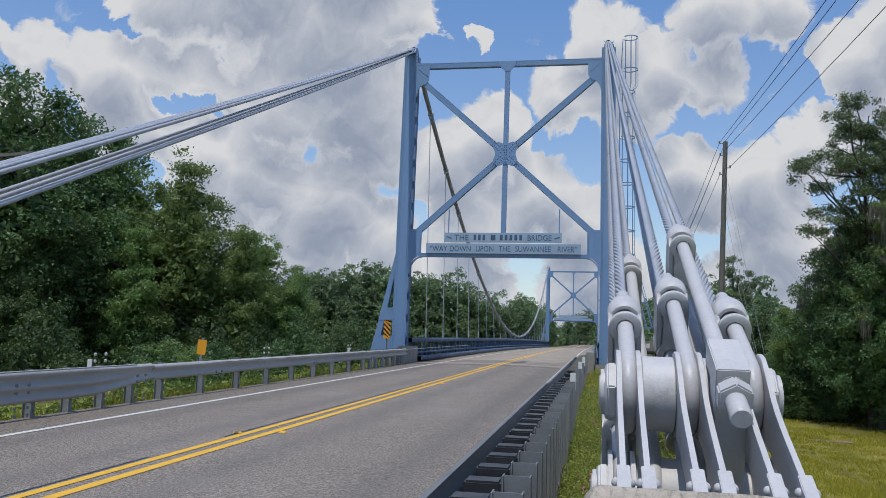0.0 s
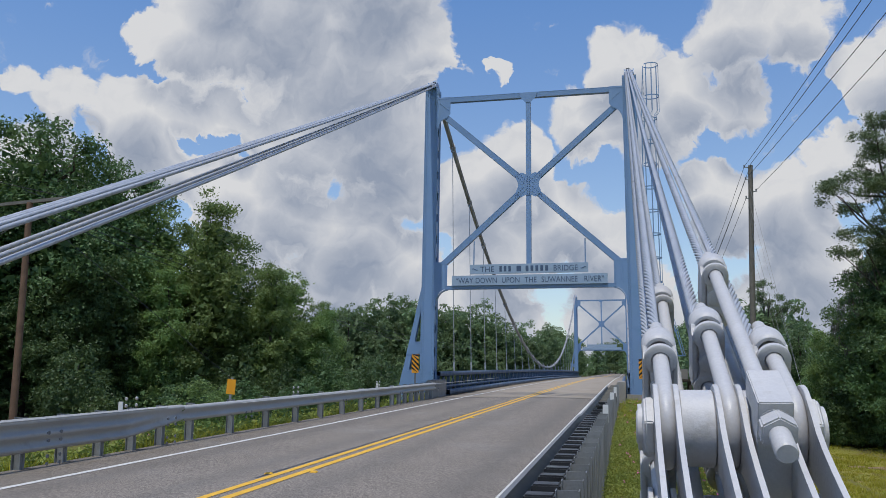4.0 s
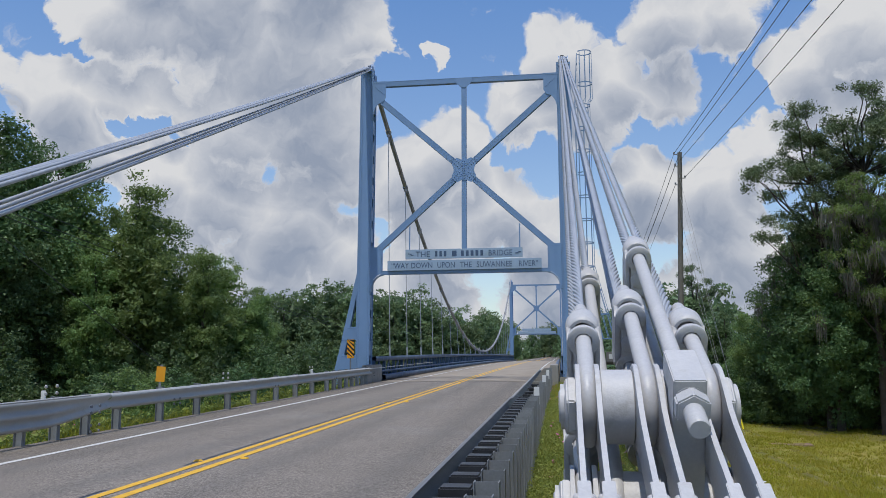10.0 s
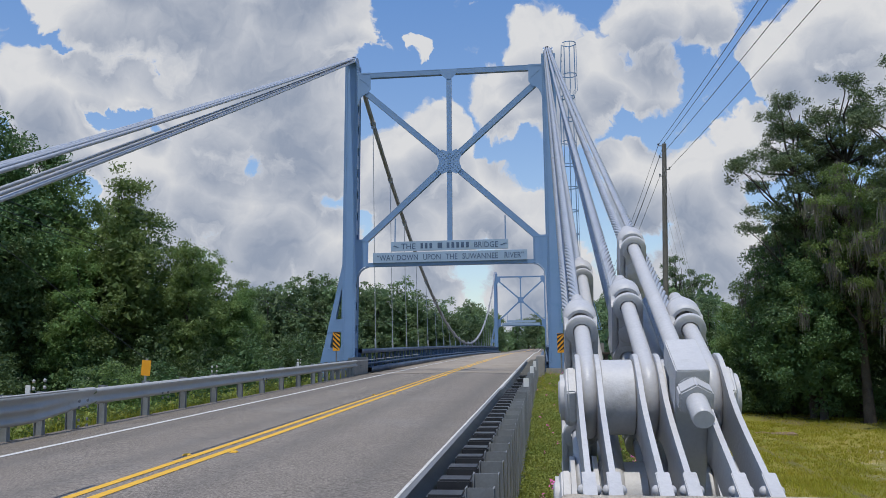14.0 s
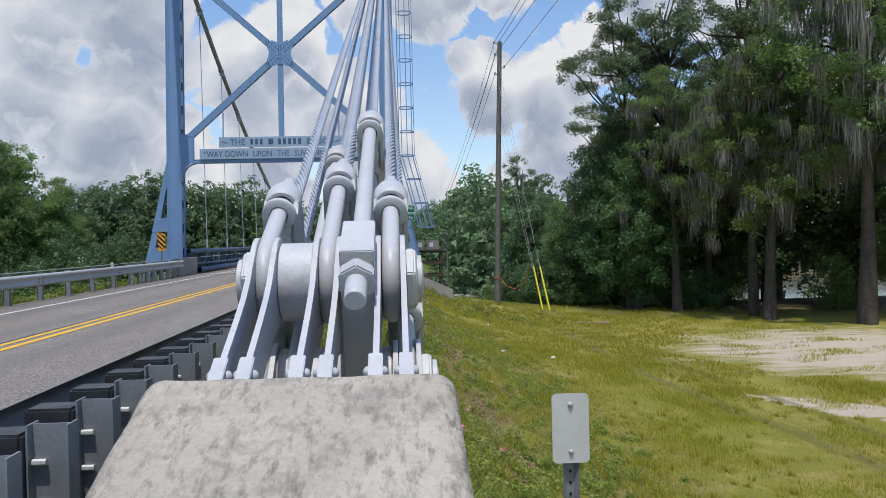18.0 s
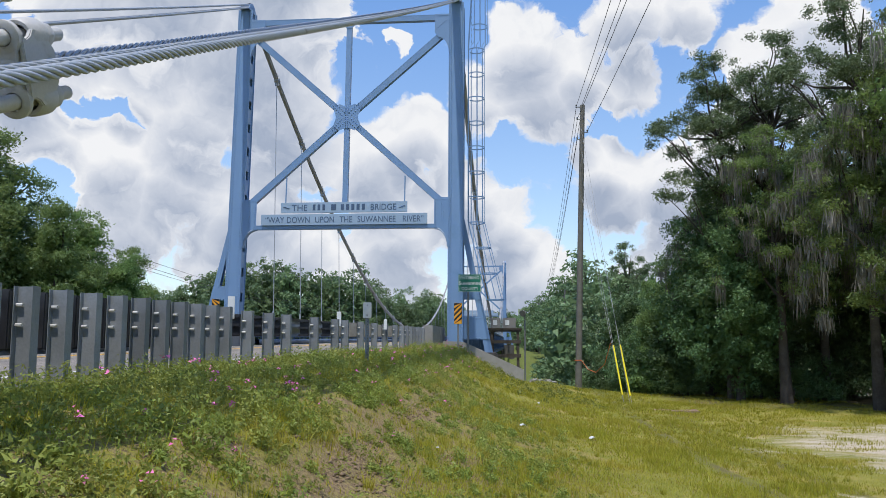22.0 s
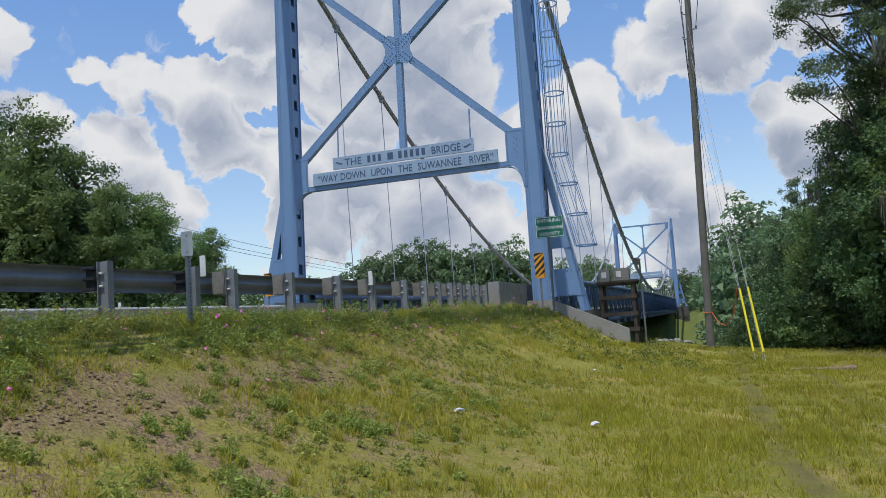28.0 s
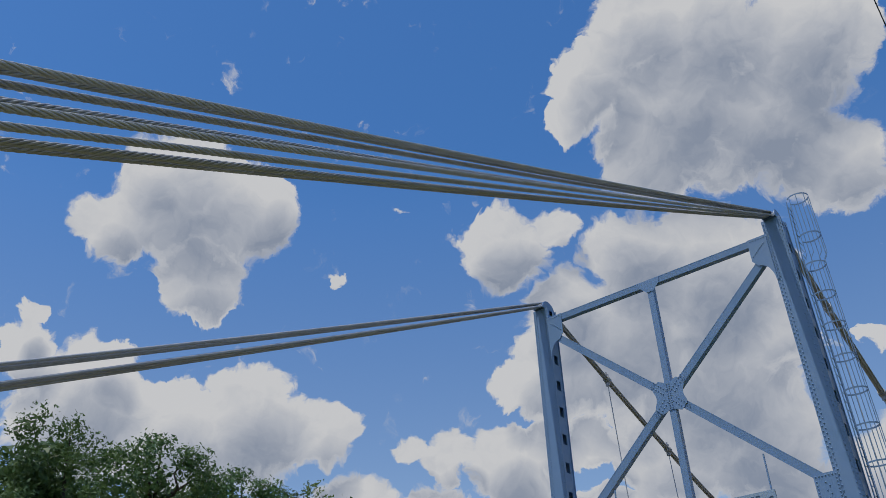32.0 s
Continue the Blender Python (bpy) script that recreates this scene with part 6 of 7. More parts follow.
def make_tree(name, seed, h, domes, leaves, leaf, mat, label, trunk_r, boughs, bough_r, limbs=9, fill=0.12, moss=0, long=1.5, flat=0.6, loose=0.12):
    """A tree h metres high: tapered trunk, limbs, and a crown of leafy boughs set over its domes (x, y, z, across, up)."""
    rng = np.random.default_rng(seed)
    th = empty(name, (0, 0, 0), label, "tree" if h > 4 else "shrub")
    bm = bmesh.new()
    sway = rng.normal(size=2) * 0.02 * h
    bend = [Vector((sway[0] * k / 5 + rng.normal() * 0.02 * h * k / 5, sway[1] * k / 5 + rng.normal() * 0.02 * h * k / 5, h * 0.9 * k / 5)) for k in range(6)]
    tube(bm, [Vector((0, 0, -0.5))] + bend, [trunk_r * 1.4, trunk_r * 1.2] + [trunk_r * (1 - 0.18 * k) for k in range(1, 6)], 9)
    trunk = part("trunk", bm, BARK, th, local=True, smooth=True)
    D = np.array(domes, float)
    vol = D[:, 3] * (D[:, 3] + D[:, 4])
    pick = rng.choice(len(D), boughs, p=vol / vol.sum())
    d = rng.normal(size=(boughs, 3))
    d[:, 2] += 0.25
    d /= np.linalg.norm(d, axis=1)[:, None]
    f = rng.uniform(0.78, 1.0, boughs)
    stray = rng.uniform(0, 1, boughs)
    f = np.where(stray < 0.18, rng.uniform(0.3, 0.7, boughs), np.where(stray > 1 - loose, rng.uniform(1.0, 1.2, boughs), f))
    ext = np.stack([D[pick, 3], D[pick, 3], D[pick, 4]], 1)
    cen = D[pick, :3] + d * ext * f[:, None]
    cen[:, 2] = np.maximum(cen[:, 2], 0.25)
    rad = bough_r * rng.uniform(0.55, 1.35, boughs) * np.where(stray > 1 - loose, 0.7, 1.0)
    for k in range(limbs):
        tip = cen[int(k * boughs / limbs)]
        root = bend[min(4, max(1, int((tip[2] - 0.25 * math.hypot(tip[0], tip[1])) / h * 5.5)))]
        bm = bmesh.new()
        limb(bm, rng, root, tip, trunk_r * 0.32)
        part("limb", bm, BARK, trunk, local=True)
    own = rng.choice(boughs, leaves, p=rad ** 2 / (rad ** 2).sum())
    e = rng.normal(size=(leaves, 3))
    e[:, 2] += 0.45
    e /= np.linalg.norm(e, axis=1)[:, None]
    shell = rng.uniform(0.12, 1.15, leaves) ** 0.6
    pos = cen[own] + e * (rad[own] * shell)[:, None] * np.array((1, 1, flat)) + rng.normal(size=(leaves, 3)) * 0.09
    size = np.full(leaves, leaf)
    out = e * 0.7 + d[own] * 0.3 + np.array((0, 0, 0.35))
    n = int(leaves * fill)
    if n:
        q = rng.choice(len(D), n, p=vol / vol.sum())
        g = rng.normal(size=(n, 3))
        g /= np.linalg.norm(g, axis=1)[:, None]
        pos[:n] = D[q, :3] + g * np.stack([D[q, 3], D[q, 3], D[q, 4]], 1) * rng.uniform(0.15, 0.74, n)[:, None]
        size[:n] = leaf * 2.4
    V, F = leaf_quads(rng, pos, out, size, 0.5, long)
    part_me("crown", mesh_np("crown", V, F, mat), th, shift=False)
    if moss:
        # beards of moss: bundles of strands under some of the boughs
        low = np.nonzero((cen[:, 2] > h * 0.22) & (f > 0.6))[0]
        chosen = rng.choice(low, moss)
        per = 34
        o = np.repeat(np.arange(moss), per)
        m = len(o)
        base = cen[chosen] + rng.normal(size=(moss, 3)) * (rad[chosen] * 0.45)[:, None]
        top = base[o] + rng.normal(size=(m, 3)) * np.array((0.16, 0.16, 0.10))
        L = (rng.uniform(0.45, 1.9, moss)[o] * rng.uniform(0.35, 1.0, m))[:, None]
        a = rng.uniform(0, math.pi, m)
        w = np.stack([np.cos(a), np.sin(a), 0 * a], 1) * rng.uniform(0.008, 0.024, m)[:, None]
        dr = np.concatenate([rng.normal(size=(m, 2)) * 0.05, np.zeros((m, 1))], 1)
        down = np.array((0, 0, -1.0))
        V = np.stack([top - w * 0.6, top + w * 0.6, top + dr + w + down * L * 0.5, top + dr * 2 + down * L, top + dr - w + down * L * 0.45], 1).reshape(-1, 3)
        part_me("moss", mesh_np("moss", V, np.arange(5 * m).reshape(m, 5), MOSS), th, "grey hanging moss", shift=False)["kind"] = "stuff"
    return th


def put(proto, x, y, s=1.0, turn=0.0, sz=None, dz=0.0, first=False):
    m = Matrix.Translation((x, y, float(ground_z(x, y)) - 0.1 + dz)) @ Matrix.Rotation(turn, 4, "Z") @ Matrix.Diagonal((s, s, sz or s, 1))
    if first:
        proto.matrix_basis = m
        return proto
    return copy_thing(proto, m)


class Kind:
    """A tree kind: the first one placed is the model itself, later ones are copies."""
    def __init__(self, proto):
        self.proto, self.used, self.h = proto, False, 1.0

    def at(self, x, y, s=1.0, turn=0.0, sz=None):
        if not self.used:
            self.used = True
            self.first = (x, y, s, turn, sz)
            return self.proto
        return put(self.proto, x, y, s, turn, sz)

    def settle(self):
        if self.used:
            put(self.proto, *self.first, first=True)


OAK_DOMES = (
    ((0.2, 0, 7.2, 2.0, 2.5), (1.3, 0.5, 5.0, 1.9, 2.4), (-1.3, -0.5, 5.2, 1.9, 2.6), (0.2, -1.3, 3.4, 2.1, 2.2), (0, 1.2, 3.6, 2.2, 2.3), (0, 0, 1.9, 1.7, 1.3)),
    ((-0.9, 0.1, 7.0, 1.6, 2.6), (1.1, -0.2, 6.6, 1.7, 2.7), (0, 0.8, 4.4, 2.4, 2.4), (1.4, -0.8, 3.4, 1.8, 1.9), (-1.3, -0.7, 3.2, 2.0, 2.2), (0, 0, 1.7, 1.7, 1.2)),
    ((0, 0.2, 7.6, 1.7, 2.1), (-1.4, 0.6, 5.7, 1.7, 2.0), (1.5, 0.3, 5.4, 1.8, 2.2), (0.3, -1.1, 4.6, 2.0, 2.4), (-0.4, -0.6, 2.4, 1.8, 1.7), (0.6, 0.6, 2.3, 1.8, 1.6)),
)
GUM_DOMES = (
    ((0, 0, 5.9, 1.3, 1.9), (0.8, 0.3, 4.2, 1.3, 1.7), (-0.8, -0.3, 4.0, 1.4, 1.8), (0, -0.6, 2.6, 1.6, 1.5), (0, 0.6, 2.0, 1.7, 1.4)),
    ((0.2, 0, 6.2, 1.1, 1.6), (-0.7, 0.3, 4.6, 1.3, 1.6), (0.9, -0.3, 3.9, 1.3, 1.6), (0, 0, 2.4, 1.8, 1.6)),
)
LIVE_DOMES = (
    ((0, 0, 12.6, 2.4, 2.8), (1.6, 0.6, 9.6, 2.4, 2.6), (-1.7, -0.5, 10.0, 2.3, 2.6), (0.3, -1.8, 8.0, 2.4, 2.2), (-0.8, 1.4, 7.6, 2.5, 2.3), (1.2, -0.4, 5.6, 2.4, 1.6)),
    ((0.5, 0.2, 13.2, 2.1, 2.3), (-1.5, 0.4, 11.2, 2.0, 2.4), (1.8, -0.3, 10.4, 2.0, 2.3), (0, -1.5, 9.0, 2.3, 2.2), (-0.4, 1.2, 7.4, 2.4, 1.9)),
)
PINE_DOMES = ((0.2, 0, 15.0, 1.5, 1.6), (-1.5, 0.2, 13.4, 1.6, 1.2), (1.6, -0.3, 12.9, 1.6, 1.3), (0.1, 1.4, 11.8, 1.6, 1.2), (-1.2, -1.2, 11.0, 1.7, 1.0), (1.4, 0.6, 9.8, 1.5, 0.9))
BUSH_DOMES = ((0, 0, 1.9, 1.1, 1.2), (0.9, 0.2, 1.2, 1.0, 1.0), (-0.9, -0.2, 1.2, 1.1, 1.1), (0, -0.8, 0.9, 1.1, 0.8), (0.1, 0.8, 0.9, 1.1, 0.8))
FAR_DOMES = (
    ((0, 0, 7.0, 2.2, 2.9), (1.7, 0, 4.6, 2.2, 2.6), (-1.7, 0, 4.4, 2.2, 2.6), (0, -1.2, 2.2, 2.8, 1.9)),
    ((-1.0, 0, 6.4, 1.8, 2.6), (1.1, 0, 7.2, 1.8, 2.6), (0, 0, 4.2, 2.8, 2.4), (0, -1.0, 2.0, 2.9, 1.7)),
)
OAKS = [Kind(make_tree("oak_tree", 11 + k, 10.0, dm, 38000, 0.074, LEAF_OAK, "tall broadleaf tree with a full dark green crown", 0.22, 260, 0.48, loose=0.06)) for k, dm in enumerate(OAK_DOMES)]
LIGHTS = [Kind(make_tree("sweetgum_tree", 31 + k, 8.0, dm, 26000, 0.068, LEAF_LIGHT, "broadleaf tree with a fresh mid-green crown", 0.16, 150, 0.36, 7)) for k, dm in enumerate(GUM_DOMES)]
MOSSY = [Kind(make_tree("mossy_oak", 51 + k, 16.0, dm, 36000, 0.078, LEAF_LIVE, "tall dark live oak hung with grey moss", 0.30, 180, 0.52, 14, 0.0, 150, loose=0.2)) for k, dm in enumerate(LIVE_DOMES)]
PINES = [Kind(make_tree("pine_tree", 71, 17.0, PINE_DOMES, 28000, 0.054, LEAF_PINE, "tall pine with an open ragged crown", 0.22, 120, 0.42, 40, 0.0, 0, 2.4, 0.6, 0.3))]
SHRUBS = [Kind(make_tree("shrub", 81 + k, 3.2, BUSH_DOMES, 7000, 0.062, (LEAF_LIGHT, LEAF_OAK)[k], "dense green shrub at the edge of the woods", 0.05, 60, 0.34, 0)) for k in range(2)]
DARK_SHRUBS = [Kind(make_tree("shrub", 85, 3.2, BUSH_DOMES, 7000, 0.064, LEAF_OAK, "dense dark green shrub under the trees", 0.05, 60, 0.34, 0))]
FARS = [Kind(make_tree("distant_tree", 91 + k, 10.0, dm, 6000, 0.17, LEAF_HAZED, "distant broadleaf tree along the river bank", 0.22, 110, 0.62, 0)) for k, dm in enumerate(FAR_DOMES)]
prng = random.Random(5)


def grow(kinds, spots, hmodel):
    for x, y, h in spots:
        k = kinds[prng.randrange(len(kinds))]
        s = h / hmodel
        k.at(x, y, s * prng.uniform(0.92, 1.08), prng.uniform(0, 6.28), s)


# west side of the road
grow(OAKS, [(-27.5, 32, 17.2), (-31, 26.5, 18), (-34, 20, 18), (-24, 35.5, 15.8), (-22.6, 39.5, 14.6), (-25, 43.5, 14.6), (-30, 38, 14), (-18.2, 43.5, 11.4), (-20.8, 35, 8.6), (-36, 30, 17), (-29, 23.5, 12), (-33.5, 35, 18), (-28, 41, 15.5)], 10.0)
grow(LIGHTS, [(-13.2, 40.2, 7.9), (-14.6, 42.5, 8.2), (-19.4, 40, 11.6), (-16.3, 39.4, 11.5), (-21.0, 38.4, 9.4), (-17.6, 37.6, 7.6)], 8.0)
grow(LIGHTS, [(-13.6, 43, 8.2), (-13.2, 47, 6.8), (-16.5, 48, 8.0), (-12.0, 44.5, 6.0)], 8.0)
grow(DARK_SHRUBS, [(x, 35 + 0.35 * (x + 26) + prng.uniform(-1, 1), prng.uniform(2.4, 3.8)) for x in np.arange(-30, -8.5, 1.8)], 3.2)
grow(DARK_SHRUBS, [(-8.2, 27.5, 2.0), (-9.8, 26.5, 2.3), (-8.6, 34, 2.2), (-9, 38, 2.8), (-10, 41, 3.0), (-10, 47, 3.4), (-11, 53, 4.5), (-12.5, 57, 5), (-22, 27, 3.5), (-25, 24, 3.5), (-17, 30.5, 3.6)], 3.2)
FAR_TOP = lambda x: float(np.interp(x, [-80, -58, -52, -46, -40, -34, -28, -22, -16, -10], [11, 12, 15, 16.5, 18, 15, 14.8, 15.4, 12.5, 11]))
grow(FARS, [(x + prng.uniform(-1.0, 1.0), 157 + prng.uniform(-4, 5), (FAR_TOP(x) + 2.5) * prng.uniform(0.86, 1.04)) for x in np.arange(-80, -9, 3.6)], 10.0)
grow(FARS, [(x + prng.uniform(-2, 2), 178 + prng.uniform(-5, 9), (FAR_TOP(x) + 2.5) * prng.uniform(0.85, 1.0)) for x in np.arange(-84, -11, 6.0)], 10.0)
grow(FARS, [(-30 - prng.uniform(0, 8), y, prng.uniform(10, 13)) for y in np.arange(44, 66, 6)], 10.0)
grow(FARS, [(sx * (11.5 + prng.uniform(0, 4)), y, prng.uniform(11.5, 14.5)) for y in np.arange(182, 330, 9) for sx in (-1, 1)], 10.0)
# east side
grow(MOSSY, [(21.4, 35.8, 13.5), (24.2, 33.2, 18.5), (19.0, 40.6, 12.5), (29.5, 36, 18), (31.5, 29, 18), (17.4, 46.2, 10.5), (21.5, 43, 12)], 16.0)
grow(PINES, [(17.5, 43.4, 16.8), (19.6, 43.6, 17.6), (21.4, 37.4, 17.5)], 17.0)
grow(OAKS, [(16.9, 45.2, 10.0), (17.2, 50, 8.5), (20, 51, 12), (17.5, 57, 8.0), (26, 46, 15), (33, 36, 16), (23.5, 45.5, 11.0), (29.5, 43, 13.0), (18.6, 43.6, 11.5), (17.6, 42.4, 8.6)], 10.0)
grow(PINES, [(20.5, 100, 20.5)], 17.0)
grow(OAKS, [(15.8, 62, 9.5)], 10.0)
grow(FARS, [(16.4, 71, 11.5), (16.2, 81, 14)], 10.0)
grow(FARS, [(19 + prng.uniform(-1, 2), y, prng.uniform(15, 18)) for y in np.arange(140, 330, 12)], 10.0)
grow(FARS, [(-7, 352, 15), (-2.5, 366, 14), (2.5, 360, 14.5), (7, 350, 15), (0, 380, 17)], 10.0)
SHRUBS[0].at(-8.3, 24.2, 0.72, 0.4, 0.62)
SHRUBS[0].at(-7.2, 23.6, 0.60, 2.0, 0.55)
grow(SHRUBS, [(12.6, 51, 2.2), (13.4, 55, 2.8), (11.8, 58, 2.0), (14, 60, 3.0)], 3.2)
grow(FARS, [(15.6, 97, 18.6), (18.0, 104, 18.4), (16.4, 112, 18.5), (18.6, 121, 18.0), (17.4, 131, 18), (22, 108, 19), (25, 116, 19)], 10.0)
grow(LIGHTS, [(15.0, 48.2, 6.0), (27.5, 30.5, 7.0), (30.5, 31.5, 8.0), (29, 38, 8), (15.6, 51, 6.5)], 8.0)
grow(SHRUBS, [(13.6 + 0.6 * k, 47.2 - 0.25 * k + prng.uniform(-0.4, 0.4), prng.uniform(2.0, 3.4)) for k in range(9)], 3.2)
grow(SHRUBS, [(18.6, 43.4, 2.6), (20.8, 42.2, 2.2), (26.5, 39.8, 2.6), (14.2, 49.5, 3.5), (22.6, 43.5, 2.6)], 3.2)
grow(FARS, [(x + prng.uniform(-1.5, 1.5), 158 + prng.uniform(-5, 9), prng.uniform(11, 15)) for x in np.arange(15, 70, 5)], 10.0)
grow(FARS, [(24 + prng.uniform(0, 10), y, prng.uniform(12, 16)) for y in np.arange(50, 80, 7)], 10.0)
for kinds in (DARK_SHRUBS, OAKS, LIGHTS, MOSSY, PINES, SHRUBS, FARS):
    for k in kinds:
        k.settle()

# (the road bends away into the woods)
# far woods that close the horizon
rng = np.random.default_rng(7)
n = 16000
ang = rng.uniform(-math.pi, math.pi, n)
dist = rng.uniform(330, 460, n)
fx, fy_ = dist * np.sin(ang), 60 + dist * np.cos(ang)
keep = ~((np.abs(fx) < 2) & (fy_ < 0))
lump_h = 13 + 4.5 * np.sin(ang * 37) * np.sin(ang * 11 + 1) + 2 * np.sin(ang * 83)
cz = -2 + lump_h * rng.uniform(0.0, 1.0, n) ** 0.8
cen = np.stack([fx, fy_, cz], 1)[keep]
out = np.stack([-np.sin(ang), -np.cos(ang), 0.6 + 0 * ang], 1)[keep]
V, F = leaf_quads(rng, cen, out, 2.6, 1.0, 1.4)
woods = new("far_woods", mesh_np("far_woods", V, F, LEAF_OAK))
tagged(woods, "distant green woods closing the horizon", "woods", kind="stuff")


def scatter(n, x0, x1, y0, y1, seed, power=1.0):
    r = np.random.default_rng(seed)
    x = r.uniform(x0, x1, n)
    y = y0 + (y1 - y0) * r.uniform(0, 1, n) ** power
    return r, x, y


def patch(x, y):
    """A smooth uneven field, about -1 to 1, for clumping plants."""
    return 0.5 * np.sin(0.9 * x + 1.7 * np.sin(0.5 * y)) * np.cos(0.7 * y + 0.3 * x) + 0.5 * np.sin(2.3 * x - 1.1 * y + np.sin(1.9 * y))


def sandy(x, y):
    a = ((x - 20.6) * 0.155) ** 2 + ((y - 25.5) * 0.16) ** 2 < 1.0
    b = ((x - 15.0) * 0.42) ** 2 + ((y - (31 - 0.95 * x)) * 0.75) ** 2 < 0.8
    return a | b


def worn(x, y):
    """The bare lip of soil below the weeds."""
    return (np.abs(x - 6.33 - 0.18 * np.sin(1.3 * y)) < 0.23 + 0.17 * np.sin(2.3 * y + 1)) & (y > 9) & (y < 21)


def blades(name, n, x0, x1, y0, y1, hlo, hhi, width, seed, power, label, mat=GRASS):
    r, x, y = scatter(n, x0, x1, y0, y1, seed, power)
    p = patch(x, y)
    ok = (~sandy(x, y) | (patch(x * 0.6 + 5, y * 2.2) > 0.1)) & (r.uniform(0, 1, n) < 0.55 + 0.45 * p)
    bare = (x > 5.5) & (x < 7.7 + 1.1 * patch(x * 0.3, y * 0.9)) & (y < 26) & (patch(x * 1.7 + 3, y * 1.4) > -0.12)
    ok &= ~(bare & (r.uniform(0, 1, n) < (0.35 if mat is STRAW else 0.76)))
    ok &= ~(worn(x, y) & (r.uniform(0, 1, n) < (0.4 if mat is STRAW else 0.8)))
    ok &= ~((x > 4.45) & (x < 5.75) & (y > 1.0) & (y < 4.4))
    ok &= ~((np.abs(x - 11.4 - 1.1 * np.clip((21 - y) / 9, 0, 1)) < 0.17) & (y < 38) & (r.uniform(0, 1, n) < 0.75))
    ok &= (x > 4.2) | (x < -4.35)
    if mat is STRAW:
        ok &= r.uniform(0, 1, n) < np.clip((x1 - x) / 2.0, 0, 1) * np.clip((x - x0) / 2.0 + 0.2, 0, 1)
    x, y, p = x[ok], y[ok], p[ok]
    m = len(x)
    z = ground_z(x, y) - 0.015
    h = r.uniform(hlo, hhi, m) * (0.75 + 0.35 * p)
    a = r.uniform(0, 2 * math.pi, m)
    w = np.stack([np.cos(a), np.sin(a), 0 * a], 1) * width * (0.6 + 0.8 * r.uniform(0, 1, m))[:, None]
    b = np.stack([x, y, z], 1)
    tip = b + np.stack([r.normal(size=m) * 0.35 * h, r.normal(size=m) * 0.35 * h, h], 1)
    V = np.stack([b - w, b + w, tip], 1).reshape(-1, 3)
    F = np.arange(3 * m).reshape(m, 3)
    ob = new(name, mesh_np(name, V, F, mat))
    return tagged(ob, label, "grass", kind="stuff")


blades("grass", 400000, 5.0, 17.0, 3.0, 24.0, 0.035, 0.095, 0.006, 1, 1.0, "short sunlit mown grass on the bank")
blades("grass", 120000, 4.4, 22.0, 18.0, 46.0, 0.07, 0.17, 0.012, 2, 1.0, "mown grass running down to the trees")
def tufts(name, n, x0, x1, y0, y1, seed, label):
    """Clumps of longer blades."""
    r, x, y = scatter(n, x0, x1, y0, y1, seed)
    k = ~sandy(x, y) & (patch(x * 0.8, y * 0.8 + 4) > -0.25)
    x, y = x[k], y[k]
    m, per = len(x), 34
    own = np.repeat(np.arange(m), per)
    q = len(own)
    rad = r.uniform(0.04, 0.16, m)[own]
    a = r.uniform(0, 2 * math.pi, q)
    bx, by = x[own] + rad * np.cos(a) * r.uniform(0, 1, q), y[own] + rad * np.sin(a) * r.uniform(0, 1, q)
    h = (r.uniform(0.06, 0.17, m)[own]) * r.uniform(0.6, 1.1, q)
    b = np.stack([bx, by, ground_z(bx, by) - 0.01], 1)
    w = np.stack([-np.sin(a), np.cos(a), 0 * a], 1) * 0.005
    tip = b + np.stack([np.cos(a) * h * 0.45, np.sin(a) * h * 0.45, h], 1)
    V = np.stack([b - w, b + w, tip], 1).reshape(-1, 3)
    tagged(new(name, mesh_np(name, V, np.arange(3 * q).reshape(q, 3), GRASS)), label, "grass", kind="stuff")


tufts("grass_tufts", 2600, 5.6, 17.0, 5.0, 40.0, 41, "uneven tufts of longer grass on the bank")
blades("verge_tall_grass", 16000, 4.3, 6.4, 4.6, 38.0, 0.08, 0.26, 0.004, 9, 1.0, "tall grass mixed with the weeds by the guard rail")
blades("tall_grass", 22000, 6.0, 13.5, 6.0, 40.0, 0.10, 0.20, 0.006, 3, 1.0, "taller seeding grass on the slope")
blades("dry_grass", 75000, 5.0, 10.0, 3.0, 28.0, 0.02, 0.07, 0.005, 6, 1.0, "dry trampled grass and straw on the shoulder", STRAW)
blades("dry_grass", 55000, 6.6, 18.0, 5.0, 34.0, 0.03, 0.09, 0.006, 16, 1.0, "thin dry straw scattered through the grass", STRAW)
blades("verge_grass", 40000, -8.5, -4.35, 4.0, 40.0, 0.10, 0.35, 0.012, 4, 1.0, "rough grass behind the far guard rail")


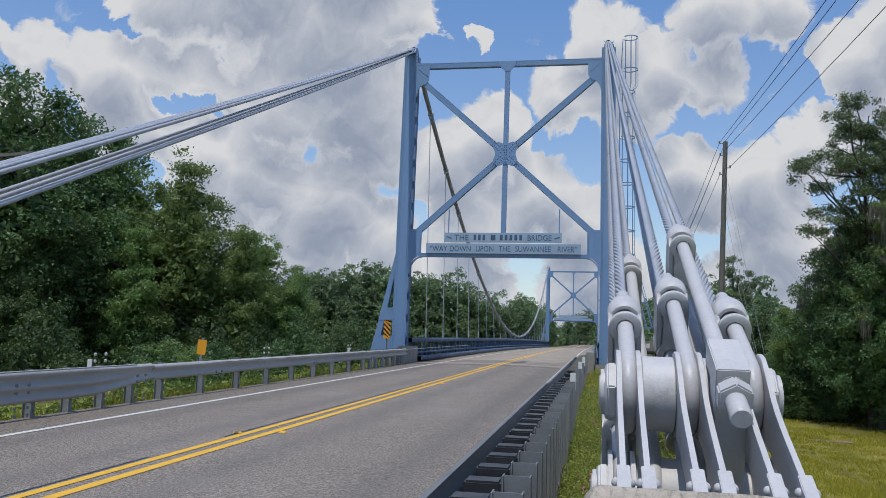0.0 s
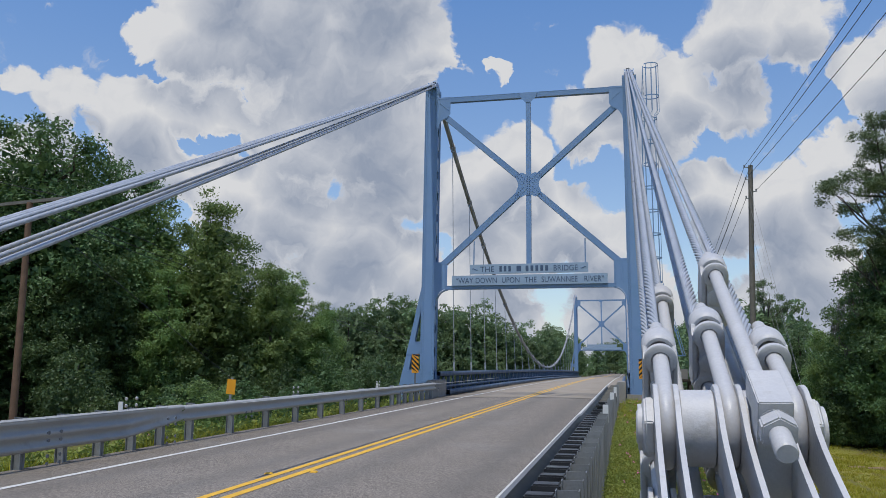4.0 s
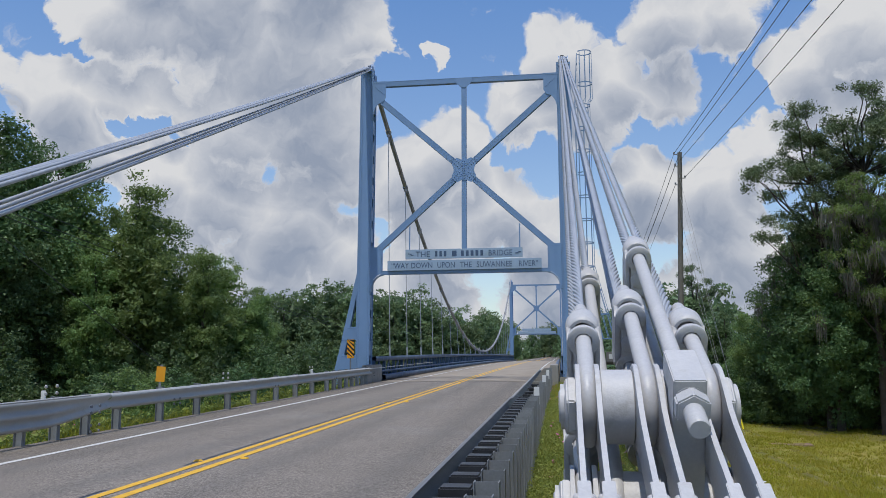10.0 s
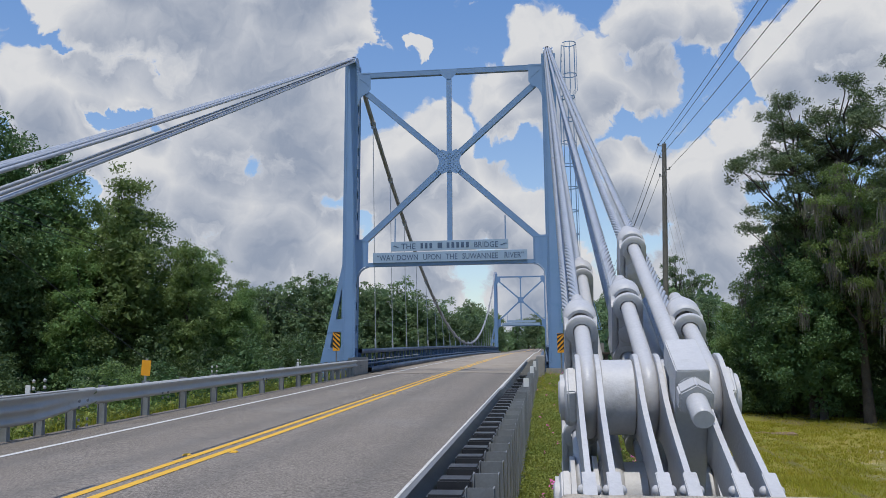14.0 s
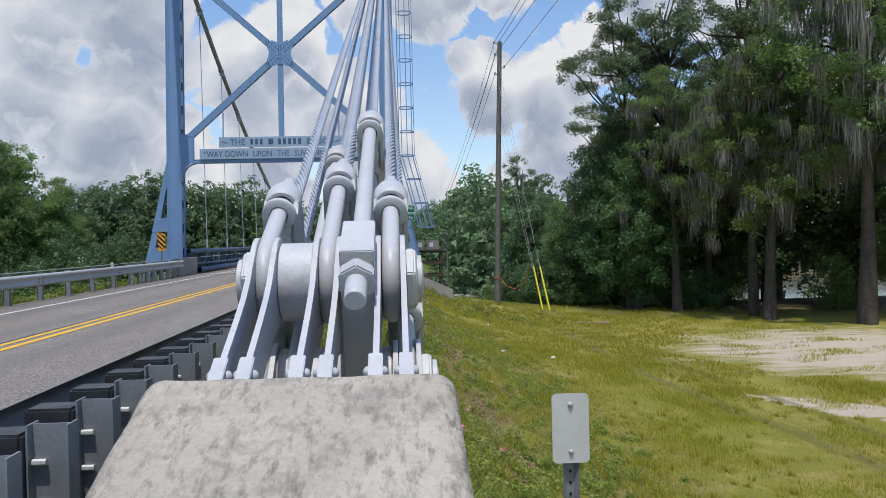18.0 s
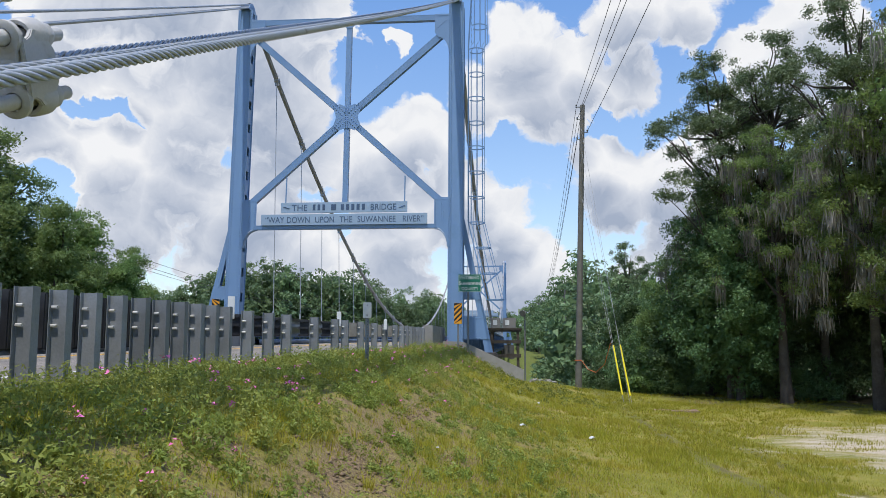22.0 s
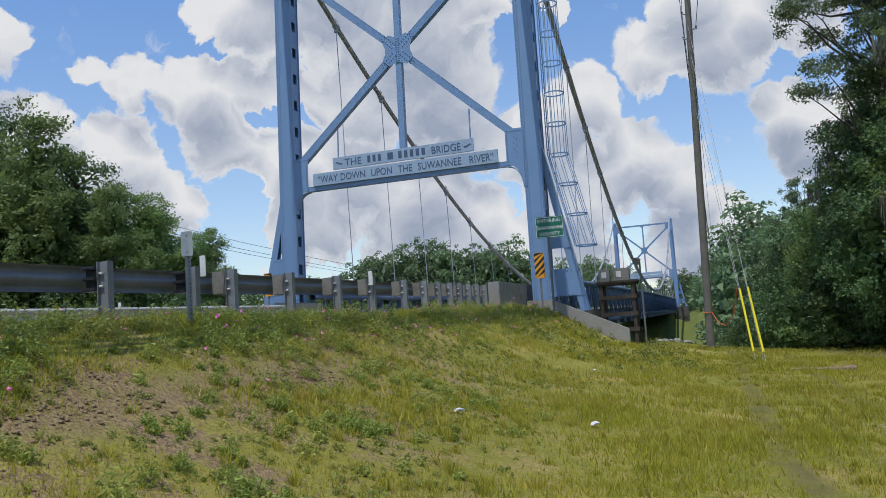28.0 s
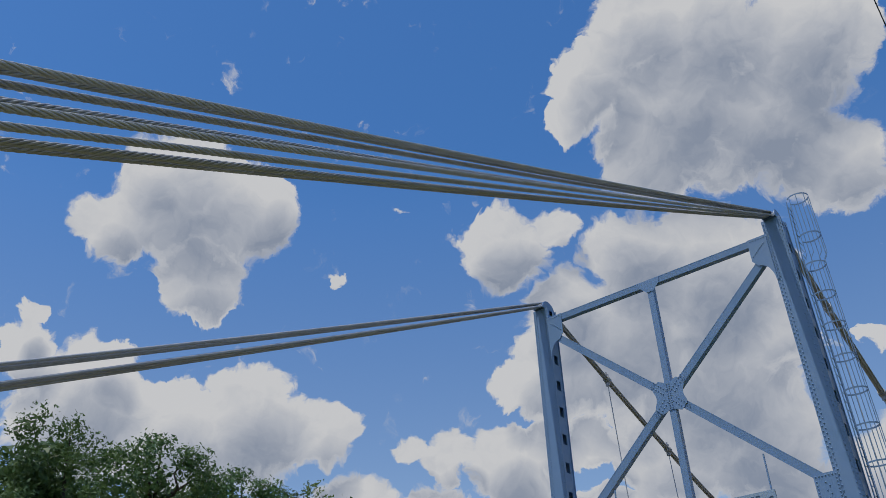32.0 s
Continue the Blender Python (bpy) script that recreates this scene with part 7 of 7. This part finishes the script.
def weeds(name, n, x0, x1, y0, y1, hlo, hhi, seed, label, group_size=26, leaf=0.045):
    """Low leafy plants: each a cluster of small leaves on a mound."""
    r, x, y = scatter(n, x0, x1, y0, y1, seed)
    keep = (r.uniform(0, 1, n) < 0.6 + 0.5 * patch(x * 1.3, y * 1.3)) & ~((x > 4.45) & (x < 5.8) & (y > 1.0) & (y < 4.5))
    keep &= ~(worn(x, y) & (r.uniform(0, 1, n) < 0.65))
    keep &= (r.uniform(0, 1, n) < np.clip((x1 - x) / (0.35 * (x1 - x0)), 0.05, 1)) | (x1 < 0)
    x, y = x[keep], y[keep]
    m = len(x)
    h = r.uniform(hlo, hhi, m)
    own = np.repeat(np.arange(m), group_size)
    k = len(own)
    d = r.normal(size=(k, 3))
    d /= np.linalg.norm(d, axis=1)[:, None]
    d[:, 2] = np.abs(d[:, 2])
    c = np.stack([x, y, ground_z(x, y)], 1)[own] + d * (h[own] * r.uniform(0.3, 1.0, k))[:, None] * np.array((0.75, 0.75, 1.0))
    V, F = leaf_quads(r, c, d, leaf, 0.4, 2.1)
    ob = new(name, mesh_np(name, V, F, LEAF_WEED))
    tagged(ob, label, "weeds", kind="stuff")
    return np.stack([x, y, ground_z(x, y) + h * 0.95], 1), r


spots, r_ = weeds("weeds", 2700, 4.25, 6.9, 4.6, 38.0, 0.05, 0.21, 21, "leafy green weeds along the foot of the guard rail", 90, 0.0135)
spots3, _ = weeds("ground_cover", 4600, 5.2, 9.2, 4.0, 28.0, 0.02, 0.10, 23, "low leafy ground cover over bare soil", 36, 0.0125)
spots2, _ = weeds("weeds", 1900, -8.5, -4.5, 2.0, 38.0, 0.15, 0.6, 22, "leafy weeds behind the far guard rail", 40, 0.05)
bushy, _ = weeds("bushy_weeds", 430, 4.5, 6.4, 6.0, 38.5, 0.14, 0.38, 27, "bushy clumps of weeds under the guard rail", 220, 0.0165)
weeds("slope_weeds", 620, 5.6, 9.0, 4.0, 22.0, 0.06, 0.22, 29, "bright leafy weed clumps on the bare slope", 210, 0.015)
weeds("bank_weeds", 260, 5.2, 11.0, 30.0, 43.0, 0.15, 0.45, 24, "taller weeds near the abutment", 40, 0.04)


def clods(name, n, seed, label):
    """Broken soil lumps along the worn lip of the verge."""
    r = np.random.default_rng(seed)
    y = r.uniform(6.5, 25.0, n)
    x = 6.35 + 0.28 * np.sin(0.75 * y) + 0.16 * np.sin(2.1 * y + 1) + r.normal(size=n) * 0.22
    k = patch(y * 0.9, y * 0.35) > -0.25
    x, y = x[k], y[k]
    m = len(x)
    ico = np.array([(0, 0, 1), (0.9, 0, 0.2), (0.3, 0.85, 0.2), (-0.75, 0.5, 0.25), (-0.7, -0.6, 0.2), (0.35, -0.85, 0.2), (0, 0, -0.6)])
    tri = np.array([(0, 1, 2), (0, 2, 3), (0, 3, 4), (0, 4, 5), (0, 5, 1), (6, 2, 1), (6, 3, 2), (6, 4, 3), (6, 5, 4), (6, 1, 5)])
    size = r.uniform(0.004, 0.024, m) * r.uniform(0.6, 1.3, m)
    V = ico[None] * r.uniform(0.7, 1.3, (m, 7, 1)) * size[:, None, None] * np.array((1.2, 1.4, 0.7))
    V = V + np.stack([x, y, ground_z(x, y) + size * 0.15], 1)[:, None]
    F = (tri[None] + 7 * np.arange(m)[:, None, None]).reshape(-1, 3)
    tagged(new(name, mesh_np(name, V.reshape(-1, 3), F, CLOD)), label, "soil", kind="stuff")


weeds("rail_weeds", 2000, 4.15, 5.0, 2.5, 24.0, 0.08, 0.28, 31, "green weeds between the guard rail and the anchorage", 80, 0.015)
clods("soil_clods", 3600, 33, "broken brown soil lumps along the worn verge")


def flowers(name, base, count, seed, mat, size, label):
    r = np.random.default_rng(seed)
    c = base[r.integers(0, len(base), count)] + r.normal(size=(count, 3)) * np.array((0.10, 0.10, 0.015))
    c = np.repeat(c, 5, 0) + r.normal(size=(count * 5, 3)) * size * 0.5
    V, F = leaf_quads(r, c, np.tile((0, -0.3, 1.0), (len(c), 1)), size, 1.0, 1.0)
    tagged(new(name, mesh_np(name, V, F, mat)), label, "flowers", kind="stuff")


flowers("pink_flowers", np.concatenate([spots, bushy]), 230, 1, PETAL, 0.026, "scattered pink wild flowers among the weeds")
flowers("pink_flowers", spots2, 14, 2, PETAL, 0.03, "pink wild flowers behind the rail")
flowers("yellow_flowers", spots3, 22, 3, YPETAL, 0.012, "tiny yellow wild flowers in the grass")
